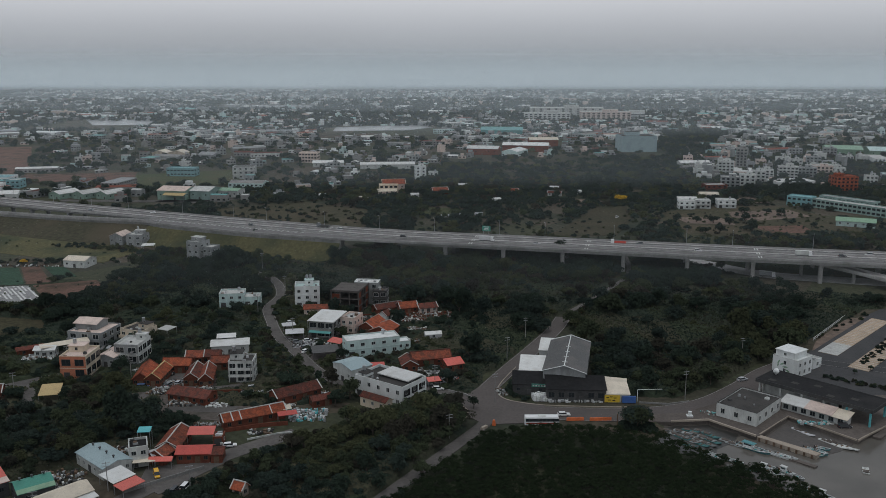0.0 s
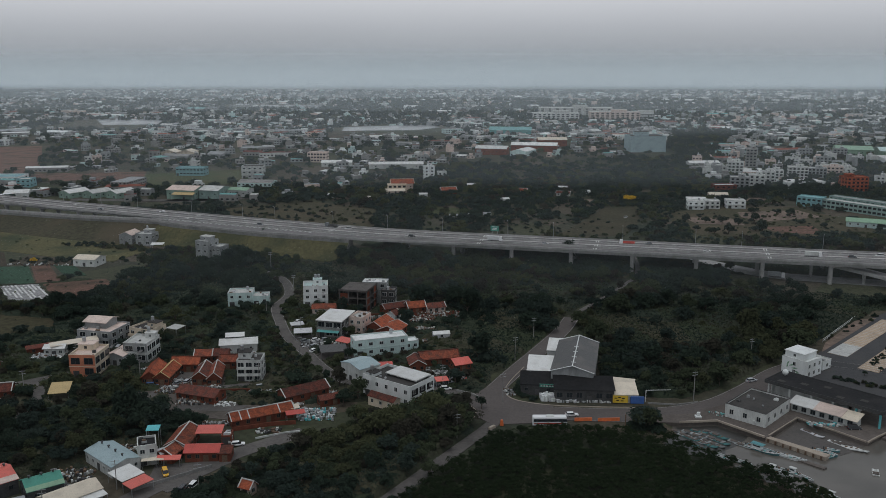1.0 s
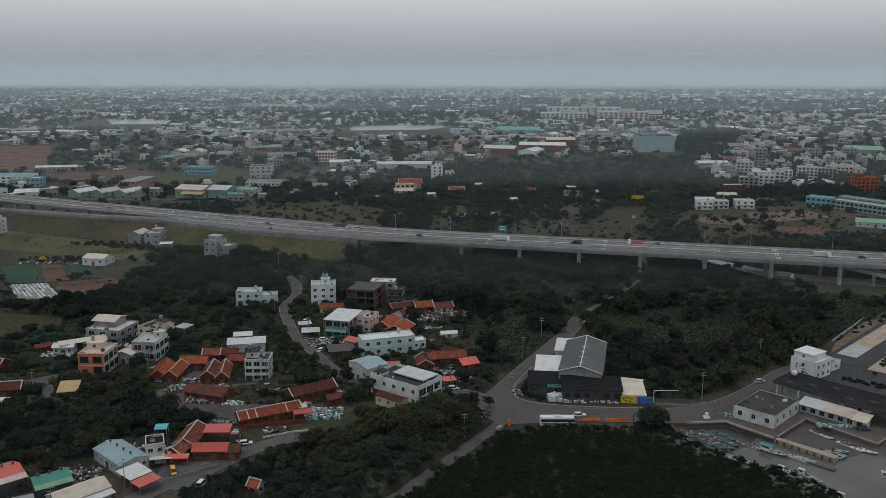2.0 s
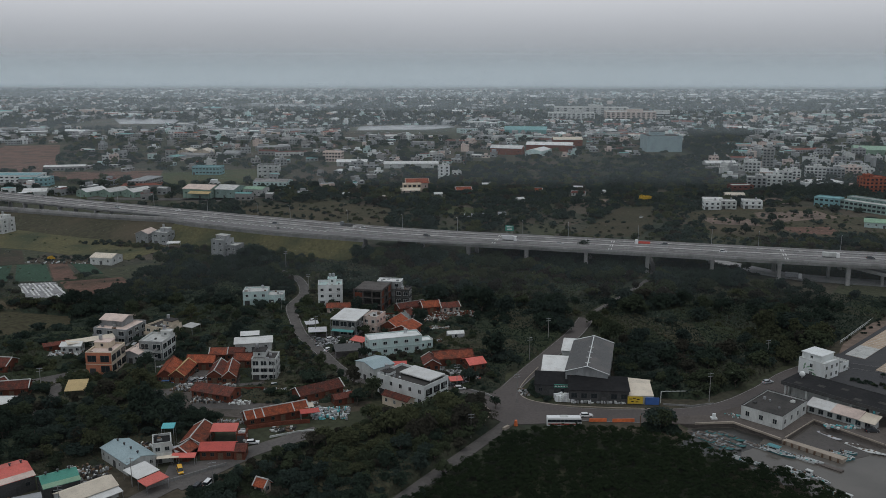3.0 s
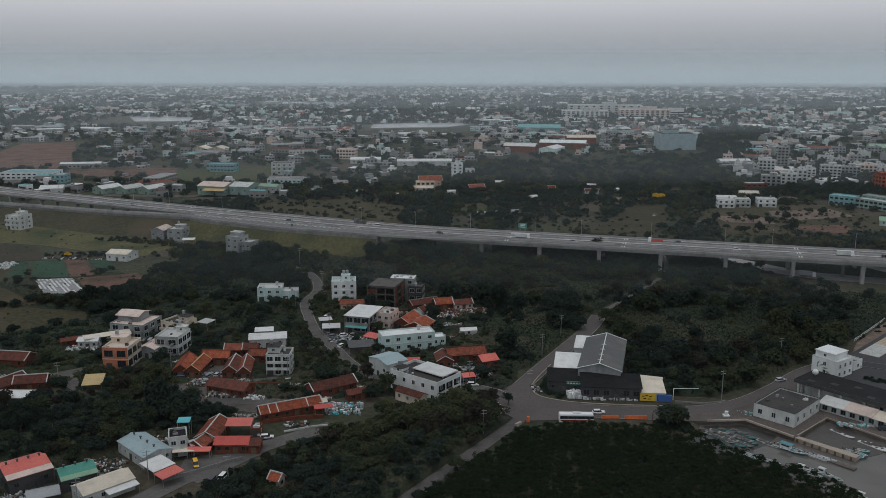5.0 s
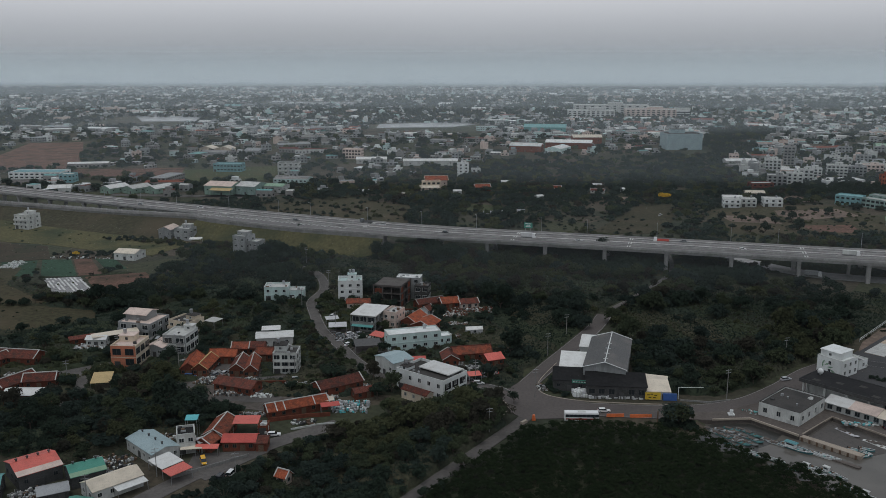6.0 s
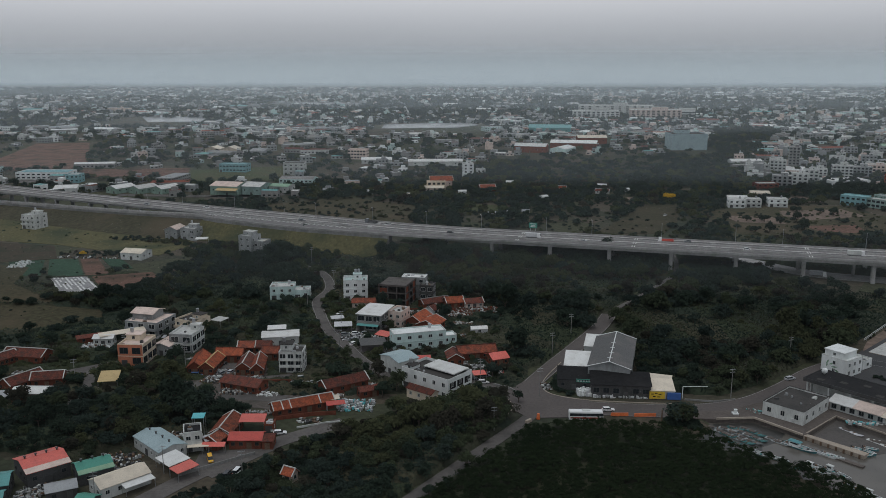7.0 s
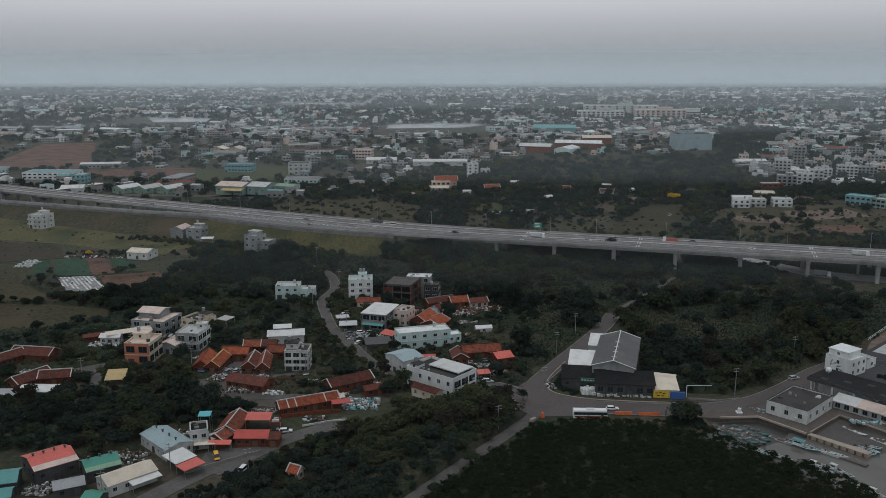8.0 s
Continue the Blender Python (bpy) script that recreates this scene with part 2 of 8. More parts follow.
M["soil_brown"] = surf("dry_brown_allotment_soil", (0.191, 0.143, 0.116), rough=1, stain=0.6, stain_col=(0.097, 0.082, 0.065), coarse=0.05, vary=0.3, fine=0.35, bump=0.4)
M["mud"] = surf("wet_dark_mud", (0.078, 0.066, 0.058), rough=0.5, stain=0.5, stain_col=(0.03, 0.028, 0.025), coarse=0.12, vary=0.25, fine=0.8, bump=0.3)
M["mud_dark"] = surf("black_mud_and_reflection", (0.040, 0.038, 0.034), rough=0.4, stain=0.5, stain_col=(0.025, 0.026, 0.023), coarse=0.12, vary=0.25, fine=0.8, bump=0.3)
M["wall_grey"] = surf("grey_retaining_wall", (0.27, 0.26, 0.255), rough=0.9, stain=0.6, stain_col=(0.12, 0.12, 0.118), coarse=0.1, vary=0.15, fine=0.7, streak=0.4)
M["marking"] = surf("road_marking_paint", (0.60, 0.60, 0.58), rough=0.7, stain=0.6, coarse=0.5, vary=0.1)
M["quay"] = surf("quay_concrete", (0.118, 0.101, 0.091), rough=0.9, stain=0.5, coarse=0.15, vary=0.15, fine=1.0, bump=0.3)
M["quay_pale"] = surf("pale_new_concrete", (0.37, 0.315, 0.26), rough=0.9, stain=0.4, coarse=0.2, vary=0.1)
M["pave_tan"] = surf("tan_paving", (0.40, 0.31, 0.23), rough=0.9, stain=0.35, coarse=0.2, vary=0.12, fine=2)
M["soil"] = surf("bare_reddish_soil", (0.150, 0.086, 0.065), rough=1, stain=0.8, stain_col=(0.054, 0.046, 0.031), coarse=0.06, vary=0.25, fine=0.5, bump=0.4)
M["soil_dark"] = surf("dark_tilled_soil", (0.050, 0.040, 0.028), rough=1, stain=0.95, stain_col=(0.026, 0.034, 0.019), coarse=0.06, vary=0.25, fine=0.5, bump=0.4)
M["grass_dry"] = surf("dry_yellow_grass", (0.098, 0.090, 0.042), rough=1, stain=0.95, stain_col=(0.040, 0.050, 0.026), coarse=0.035, vary=0.3, fine=0.5, bump=0.5)
M["grass"] = surf("rough_green_grass", (0.055, 0.066, 0.031), rough=1, stain=0.8, stain_col=(0.079, 0.066, 0.036), coarse=0.04, vary=0.35, fine=0.4, bump=0.5)
M["grass_olive"] = surf("worn_olive_meadow", (0.053, 0.049, 0.029), rough=1, stain=0.85, stain_col=(0.083, 0.066, 0.043), coarse=0.03, vary=0.35, fine=0.4, bump=0.5)
M["crop"] = surf("green_vegetable_bed", (0.037, 0.076, 0.048), rough=1, stain=0.5, coarse=0.1, vary=0.4, fine=0.8, ribs=0.35, bump=0.6)
M["plastic_film"] = surf("silvery_mulch_film", (0.22, 0.215, 0.215), rough=0.5, stain=0.8, stain_col=(0.06, 0.055, 0.05), coarse=0.5, vary=0.3, fine=1.5, ribs=0.25, bump=0.5)
M["metal"] = surf("galvanised_steel", (0.42, 0.43, 0.44), rough=0.45, metal=0.7, stain=0.3, vary=0.1)
M["dark_steel"] = surf("dark_steel", (0.06, 0.06, 0.06), rough=0.5, stain=0.3, vary=0.2)
M["boat_teal"] = surf("faded_teal_boat_paint", (0.10, 0.25, 0.27), rough=0.6, stain=0.5, coarse=0.4, vary=0.2)
M["boat_mint"] = surf("faded_pale_green_boat_paint", (0.30, 0.38, 0.36), rough=0.6, stain=0.5, coarse=0.4, vary=0.15)
M["raft_pipe"] = surf("weathered_plastic_pipe", (0.34, 0.36, 0.36), rough=0.6, stain=0.5, coarse=0.5, vary=0.15)
M["raft_dark"] = surf("grimy_raft_pipe", (0.16, 0.17, 0.17), rough=0.6, stain=0.5, coarse=0.5, vary=0.2)
M["teal_dull"] = surf("dull_teal_paint", (0.07, 0.17, 0.17), rough=0.6, stain=0.5, coarse=0.4, vary=0.2)
M["yard"] = surf("trodden_yard_earth", (0.105, 0.090, 0.080), rough=0.95, stain=0.7, stain_col=(0.05, 0.048, 0.04), coarse=0.15, vary=0.25, fine=0.8, bump=0.4)
M["line_worn"] = surf("worn_edge_line_paint", (0.30, 0.29, 0.28), rough=0.8, stain=0.7, stain_col=(0.13, 0.125, 0.12), coarse=0.4, vary=0.2)
M["rust"] = surf("weathered_wood", (0.15, 0.10, 0.07), stain=0.4, vary=0.25, fine=3)
M["tyre"] = surf("black_rubber", (0.02, 0.02, 0.02), rough=0.9, vary=0.2)
M["orange_plastic"] = surf("orange_plastic", (0.68, 0.16, 0.05), rough=0.5, vary=0.1, stain=0.2)
M["canvas"] = surf("grey_tarpaulin", (0.50, 0.50, 0.51), rough=0.8, stain=0.4, vary=0.12, bump=0.5)
M["bark"] = surf("grey_brown_bark", (0.10, 0.08, 0.065), vary=0.3, fine=4, bump=0.5)
M["leaf_a"] = leafy("dark_broad_foliage", (0.037, 0.054, 0.039), (0.024, 0.037, 0.029), .035)
M["leaf_b"] = leafy("olive_foliage", (0.062, 0.077, 0.044), (0.039, 0.052, 0.034), .035)
M["leaf_c"] = leafy("grey_green_foliage", (0.045, 0.063, 0.052), (0.028, 0.042, 0.036), .035)
M["leaf_d"] = leafy("brownish_foliage", (0.056, 0.053, 0.040), (0.034, 0.036, 0.029), .035)
M["leaf_y"] = leafy("golden_blossom", (0.735, 0.473, 0.045), (0.438, 0.304, 0.045))
M["mangrove"] = leafy("mangrove_foliage", (0.024, 0.036, 0.017), (0.017, 0.027, 0.014), 0.03)
# grey-green tint puts haze into the leaf colour of the far trees
M["leaf_far"] = leafy("haze_tinted_far_foliage", (0.042, 0.058, 0.049), (0.026, 0.037, 0.033), .02)
M["leaf_lime"] = leafy("light_olive_foliage", (0.079, 0.087, 0.046), (0.053, 0.061, 0.035), .03)
M["brush"] = mosaic("mixed_scrub_canopy", [(0.021, 0.030, 0.021), (0.039, 0.048, 0.027), (0.027, 0.036, 0.026), (0.056, 0.053, 0.033), (0.024, 0.034, 0.025)], 22, grain=.7)
M["ground"] = mosaic("scrub_and_farm_land", [(0.028, 0.036, 0.025), (0.060, 0.062, 0.036), (0.040, 0.046, 0.030), (0.085, 0.070, 0.052), (0.032, 0.040, 0.027)], 45)
CAR = {k: surf("car_paint_" + k, c, rough=0.25, vary=0.02, stain=0.1, bump=0.0, rand=0.02) for k, c in
       dict(white=(0.75, 0.75, 0.75), silver=(0.42, 0.43, 0.45), black=(0.03, 0.03, 0.035), grey=(0.16, 0.17, 0.18), yellow=(0.75, 0.40, 0.03), red=(0.40, 0.04, 0.03), blue=(0.06, 0.12, 0.25), teal=(0.15, 0.40, 0.42)).items()}


def glassy(name, col, rough=0.08):
    m = bpy.data.materials.new(name)
    m.use_nodes = True
    b = m.node_tree.nodes["Principled BSDF"]
    b.inputs["Base Color"].default_value, b.inputs["Roughness"].default_value = (*col, 1), rough
    b.inputs["Specular IOR Level"].default_value = 0.5
    return m


M["glass"] = glassy("dark_window_glass", (0.022, 0.028, 0.032))
M["glass_teal"] = glassy("green_tinted_glass", (0.03, 0.07, 0.07))


def watery(name, col, rough, wave):
    m = glassy(name, col, rough)
    n, l = m.node_tree.nodes, m.node_tree.links
    b = n["Principled BSDF"]
    b.inputs["IOR"].default_value = 1.33
    tc, ns, n2, bp, rp = n.new("ShaderNodeTexCoord"), n.new("ShaderNodeTexNoise"), n.new("ShaderNodeTexNoise"), n.new("ShaderNodeBump"), n.new("ShaderNodeValToRGB")
    ns.inputs["Scale"].default_value, ns.inputs["Detail"].default_value = wave, 4.0
    n2.inputs["Scale"].default_value, n2.inputs["Detail"].default_value = 0.04, 5.0
    for x in (ns, n2):
        l.new(tc.outputs["Object"], x.inputs["Vector"])
    rp.color_ramp.elements[0].position, rp.color_ramp.elements[1].position = 0.35, 0.65
    rp.color_ramp.elements[0].color = (*[c * 0.8 for c in col], 1)
    rp.color_ramp.elements[1].color = (*[c * 1.2 for c in col], 1)
    l.new(n2.outputs[0], rp.inputs[0])
    l.new(rp.outputs[0], b.inputs["Base Color"])
    bp.inputs["Strength"].default_value, bp.inputs["Distance"].default_value = 0.25, 0.05
    l.new(ns.outputs[0], bp.inputs["Height"])
    l.new(bp.outputs[0], b.inputs["Normal"])
    return m


M["water"] = watery("murky_harbour_water", (0.112, 0.102, 0.090), 0.14, 0.8)
M["pond"] = watery("pale_fish_pond", (0.30, 0.31, 0.31), 0.25, 0.1)


def hazy(name, low, high):
    """Backdrop with horizon haze painted in as a soft glow; thins out upwards."""
    m = bpy.data.materials.new(name)
    m.use_nodes = True
    n, l = m.node_tree.nodes, m.node_tree.links
    n.remove(n["Principled BSDF"])
    tr, em, mx, tc, sp, hz, rp = n.new("ShaderNodeBsdfTransparent"), n.new("ShaderNodeEmission"), n.new("ShaderNodeMixShader"), n.new("ShaderNodeTexCoord"), n.new("ShaderNodeSeparateXYZ"), n.new("ShaderNodeMapRange"), n.new("ShaderNodeValToRGB")
    l.new(tc.outputs["Object"], sp.inputs[0])
    hz.inputs["From Min"].default_value, hz.inputs["From Max"].default_value = 20.0, 190.0
    l.new(sp.outputs["Z"], hz.inputs["Value"])
    l.new(hz.outputs[0], rp.inputs[0])
    rp.color_ramp.elements[0].color, rp.color_ramp.elements[1].color = (*low, 1), (*high, 1)
    l.new(rp.outputs[0], em.inputs[0])
    fade = n.new("ShaderNodeMapRange")
    fade.inputs["From Min"].default_value, fade.inputs["From Max"].default_value = 194.0, 60.0
    fade.interpolation_type = "SMOOTHSTEP"
    l.new(sp.outputs["Z"], fade.inputs["Value"])
    l.new(fade.outputs[0], mx.inputs[0])
    l.new(tr.outputs[0], mx.inputs[1])
    l.new(em.outputs[0], mx.inputs[2])
    l.new(mx.outputs[0], n["Material Output"].inputs[0])
    return m


def haze_film(name, amount, rise):
    """See-through sheet added to imitate haze: lets most of the view through and scatters the sky's light."""
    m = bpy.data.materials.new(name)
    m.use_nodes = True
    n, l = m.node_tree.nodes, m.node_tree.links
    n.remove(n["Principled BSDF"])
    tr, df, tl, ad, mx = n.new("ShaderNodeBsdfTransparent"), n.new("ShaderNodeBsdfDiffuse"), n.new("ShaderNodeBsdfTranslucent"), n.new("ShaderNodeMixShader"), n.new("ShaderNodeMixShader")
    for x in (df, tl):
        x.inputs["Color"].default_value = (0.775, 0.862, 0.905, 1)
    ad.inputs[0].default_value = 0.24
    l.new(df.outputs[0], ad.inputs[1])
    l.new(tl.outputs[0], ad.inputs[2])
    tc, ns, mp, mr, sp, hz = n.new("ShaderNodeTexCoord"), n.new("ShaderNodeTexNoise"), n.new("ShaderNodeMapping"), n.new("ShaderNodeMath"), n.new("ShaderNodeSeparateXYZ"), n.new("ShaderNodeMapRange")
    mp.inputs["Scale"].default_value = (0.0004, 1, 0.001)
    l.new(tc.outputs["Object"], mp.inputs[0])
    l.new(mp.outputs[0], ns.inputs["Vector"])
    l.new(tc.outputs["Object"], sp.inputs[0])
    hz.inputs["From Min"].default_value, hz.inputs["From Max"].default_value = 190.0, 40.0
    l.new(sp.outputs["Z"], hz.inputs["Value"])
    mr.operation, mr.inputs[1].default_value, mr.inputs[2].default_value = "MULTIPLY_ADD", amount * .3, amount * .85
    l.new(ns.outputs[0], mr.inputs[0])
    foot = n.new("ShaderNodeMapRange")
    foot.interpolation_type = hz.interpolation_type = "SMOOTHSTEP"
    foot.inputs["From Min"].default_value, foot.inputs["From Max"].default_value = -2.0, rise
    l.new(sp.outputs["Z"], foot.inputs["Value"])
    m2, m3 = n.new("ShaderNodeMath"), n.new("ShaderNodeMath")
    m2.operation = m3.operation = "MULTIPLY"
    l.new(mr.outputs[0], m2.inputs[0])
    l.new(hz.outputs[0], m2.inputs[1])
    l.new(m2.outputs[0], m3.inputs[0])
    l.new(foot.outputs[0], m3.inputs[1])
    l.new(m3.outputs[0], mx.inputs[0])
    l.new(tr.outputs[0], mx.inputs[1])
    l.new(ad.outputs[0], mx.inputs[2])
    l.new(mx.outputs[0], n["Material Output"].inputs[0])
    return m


# ---- mesh building ----
class Geo:
    """Collects faces of one mesh."""

    def __init__(self):
        self.v, self.f = [], []

    def add(self, verts, faces):
        k = len(self.v)
        self.v += [tuple(p) for p in verts]
        self.f += [tuple(i + k for i in q) for q in faces]
        return self

    def eight(self, c):
        """A solid from four lower and four upper corners, each counter-clockwise."""
        return self.add(c, [(3, 2, 1, 0), (4, 5, 6, 7), (0, 1, 5, 4), (1, 2, 6, 5), (2, 3, 7, 6), (3, 0, 4, 7)])

    def box(self, x0, x1, y0, y1, z0, z1, taper=0.0):
        t = taper
        return self.eight([(x0, y0, z0), (x1, y0, z0), (x1, y1, z0), (x0, y1, z0), (x0 + t, y0 + t, z1), (x1 - t, y0 + t, z1), (x1 - t, y1 - t, z1), (x0 + t, y1 - t, z1)])

    def slab(self, a, b, c, d, th):
        """A sheet through four points, th thick downwards."""
        low = [(p[0], p[1], p[2] - th) for p in (a, b, c, d)]
        return self.eight(low + [a, b, c, d])

    def prism(self, poly, z0, z1):
        n = len(poly)
        vs = [(x, y, z0) for x, y in poly] + [(x, y, z1) for x, y in poly]
        fs = [tuple(reversed(range(n))), tuple(range(n, 2 * n))] + [(i, (i + 1) % n, n + (i + 1) % n, n + i) for i in range(n)]
        return self.add(vs, fs)

    def tube(self, p, q, r0, r1=None, n=7):
        p, q = Vector(p), Vector(q)
        r1 = r0 if r1 is None else r1
        a = (q - p).normalized()
        u = a.orthogonal().normalized()
        w = a.cross(u)
        ring = [(math.cos(i * math.tau / n), math.sin(i * math.tau / n)) for i in range(n)]
        vs = [p + (u * c + w * s) * r0 for c, s in ring] + [q + (u * c + w * s) * r1 for c, s in ring]
        fs = [(i, (i + 1) % n, n + (i + 1) % n, n + i) for i in range(n)] + [tuple(reversed(range(n))), tuple(range(n, 2 * n))]
        return self.add(vs, fs)

    def ribbon(self, left, right, z0, z1):
        """A strip of road or deck between two lines of (x, y[, z]); z0, z1: its underside and top above z."""
        def at(p, dz):
            return (p[0], p[1], (p[2] if len(p) > 2 else 0) + dz)
        n = len(left)
        vs = [at(p, z1) for p in left] + [at(p, z1) for p in right] + [at(p, z0) for p in left] + [at(p, z0) for p in right]
        fs = []
        for i in range(n - 1):
            fs += [(n + i, n + i + 1, i + 1, i), (2 * n + i, 2 * n + i + 1, 3 * n + i + 1, 3 * n + i), (i, i + 1, 2 * n + i + 1, 2 * n + i), (n + i + 1, n + i, 3 * n + i, 3 * n + i + 1)]
        fs += [(0, 2 * n, 3 * n, n), (n - 1, 2 * n - 1, 4 * n - 1, 3 * n - 1)]
        return self.add(vs, fs)

    def mesh(self, name, material):
        me = bpy.data.meshes.new(name)
        me.from_pydata(self.v, [], self.f)
        me.update()
        me.materials.append(material)
        return me


def part(name, geo, material, parent, label="", at=None):
    """One mesh under a thing or under a part. geo: a Geo or a mesh that alike parts share."""
    ob = new(name, geo if isinstance(geo, bpy.types.Mesh) else geo.mesh(name, material))
    ob.parent = parent
    if at is not None:
        ob.matrix_basis = at
    return tagged(ob, label)


def thing(name, label, category, x, y, rot=0.0, z=0.0, group="", kind=""):
    ob = new(name)
    ob.empty_display_size = 0.5
    ob.matrix_basis = pose(x, y, z, 0, 0, rot)
    return tagged(ob, label, category, group, kind)


def solid(name, geo, material, label="", category="", kind="", group="", x=0, y=0, z=0, rot=0):
    """A thing that is one mesh."""
    ob = new(name, geo.mesh(name, material))
    ob.matrix_basis = pose(x, y, z, 0, 0, rot)
    return tagged(ob, label, category, group, kind)


shared = {}


def keep(key, make):
    if key not in shared:
        shared[key] = make()
    return shared[key]


def offset_line(line, d):
    """A line of points moved d to its right."""
    out = []
    for i, p in enumerate(line):
        a, b = Vector(line[max(0, i - 1)][:2]), Vector(line[min(len(line) - 1, i + 1)][:2])
        u = (b - a).normalized()
        out.append((p[0] + u.y * d, p[1] - u.x * d, *p[2:]))
    return out


def smooth(line, steps=6):
    """A line rounded through its points (Catmull-Rom)."""
    pts = [Vector(p) for p in line]
    pts = [pts[0] * 2 - pts[1], *pts, pts[-1] * 2 - pts[-2]]
    out = []
    for i in range(1, len(pts) - 2):
        a, b, c, d = pts[i - 1:i + 3]
        for k in range(steps):
            t = k / steps
            out.append(tuple(0.5 * ((2 * b) + (c - a) * t + (2 * a - 5 * b + 4 * c - d) * t * t + (3 * b - a - 3 * c + d) * t ** 3)))
    return out + [tuple(pts[-2])]


# ---- where nothing grows ----
BLOCKED = []  # (x, y, ux, uy, half width, half depth) of houses and yards
LANES = []    # (points, half width) of roads


def block(x, y, rot, w, d):
    r = radians(rot)
    BLOCKED.append((x, y, math.cos(r), math.sin(r), w / 2, d / 2))


def free_mask(P, room=1.0):
    """Which of the points (n x 2) lie on no house, yard or road."""
    ok = np.ones(len(P), bool)
    for x, y, c, s, hw, hd in BLOCKED:
        dx, dy = P[:, 0] - x, P[:, 1] - y
        ok &= ~((abs(dx * c + dy * s) < hw + room) & (abs(-dx * s + dy * c) < hd + room))
    if not len(P):
        return ok
    lo, hi = P.min(0), P.max(0)
    for line, half in LANES:
        for a, b in zip(line, line[1:]):
            reach = half + room
            if max(a[0], b[0]) < lo[0] - reach or min(a[0], b[0]) > hi[0] + reach or max(a[1], b[1]) < lo[1] - reach or min(a[1], b[1]) > hi[1] + reach:
                continue
            a, b = np.array(a[:2]), np.array(b[:2])
            u = b - a
            t = np.clip(((P - a) @ u) / max(1e-6, u @ u), 0, 1)
            ok &= np.hypot(*(P - (a + t[:, None] * u)).T) > half + room
    return ok


def inside(P, poly):
    """Which of the points lie in the polygon."""
    x, y = P[:, 0], P[:, 1]
    hit = np.zeros(len(P), bool)
    for (x0, y0), (x1, y1) in zip(poly, poly[1:] + poly[:1]):
        if y0 != y1:
            hit ^= ((y0 > y) != (y1 > y)) & (x < (x1 - x0) * (y - y0) / (y1 - y0) + x0)
    return hit


# ---- houses ----
def window(parent, x, y, z, rot, w=1.3, h=1.3, frame_mat="white", pane_mat="glass"):
    """A window on a wall: frame with sill and mullion, and its pane. rot: 0 faces the front. Far off: one dark glazed box."""
    if parent.matrix_basis.translation.y > 640:
        part("window", keep(("far", w, h), lambda: Geo().box(-w / 2, w / 2, -.06, .05, -h / 2, h / 2).mesh("window", M[pane_mat])), None, parent, at=pose(x, y, z, 0, 0, rot))
        return
    def make_frame():
        g = Geo()
        for x0, x1, z0, z1 in ((-w / 2 - .08, w / 2 + .08, h / 2, h / 2 + .08), (-w / 2 - .12, w / 2 + .12, -h / 2 - .12, -h / 2), (-w / 2 - .08, -w / 2, -h / 2, h / 2), (w / 2, w / 2 + .08, -h / 2, h / 2), (-.03, .03, -h / 2, h / 2)):
            g.box(x0, x1, -.1, .05, z0, z1)
        return g.mesh("window", M[frame_mat])
    def make_pane():
        return Geo().box(-w / 2, w / 2, -.04, .03, -h / 2, h / 2).mesh("pane", M[pane_mat])
    ob = part("window", keep(("wf", w, h, frame_mat), make_frame), None, parent, at=pose(x, y, z, 0, 0, rot))
    part("pane", keep(("wp", w, h, pane_mat), make_pane), None, ob)


def door(parent, x, y, rot, w=2.4, h=2.4, mat="dark_steel"):
    def make():
        return Geo().box(-w / 2, w / 2, -.08, .04, 0, h).mesh("door", M[mat])
    part("door", keep(("door", w, h, mat), make), None, parent, at=pose(x, y, 0, 0, 0, rot))


def on_side(side, w, d, s):
    """Place and turn of a spot on a wall: s along the side, from -1 to 1."""
    return {"f": (s * w / 2, -d / 2, 0), "r": (w / 2, s * d / 2, 90), "b": (-s * w / 2, d / 2, 180), "l": (-w / 2, -s * d / 2, 270)}[side]


def tank(parent, x, y, z, r=0.7, h=1.5):
    def make():
        g = Geo().tube((0, 0, .5), (0, 0, .5 + h), r, r, 12).tube((0, 0, .5 + h), (0, 0, .7 + h), r, r * .3, 12)
        for a in range(4):
            c, s = math.cos(a * 1.571 + .7) * r * .8, math.sin(a * 1.571 + .7) * r * .8
            g.box(c - .05, c + .05, s - .05, s + .05, 0, .5)
        return g.mesh("water_tank", M["metal"])
    part("water_tank", keep(("tank", r, h), make), None, parent, "stainless steel water tank", pose(x, y, z))


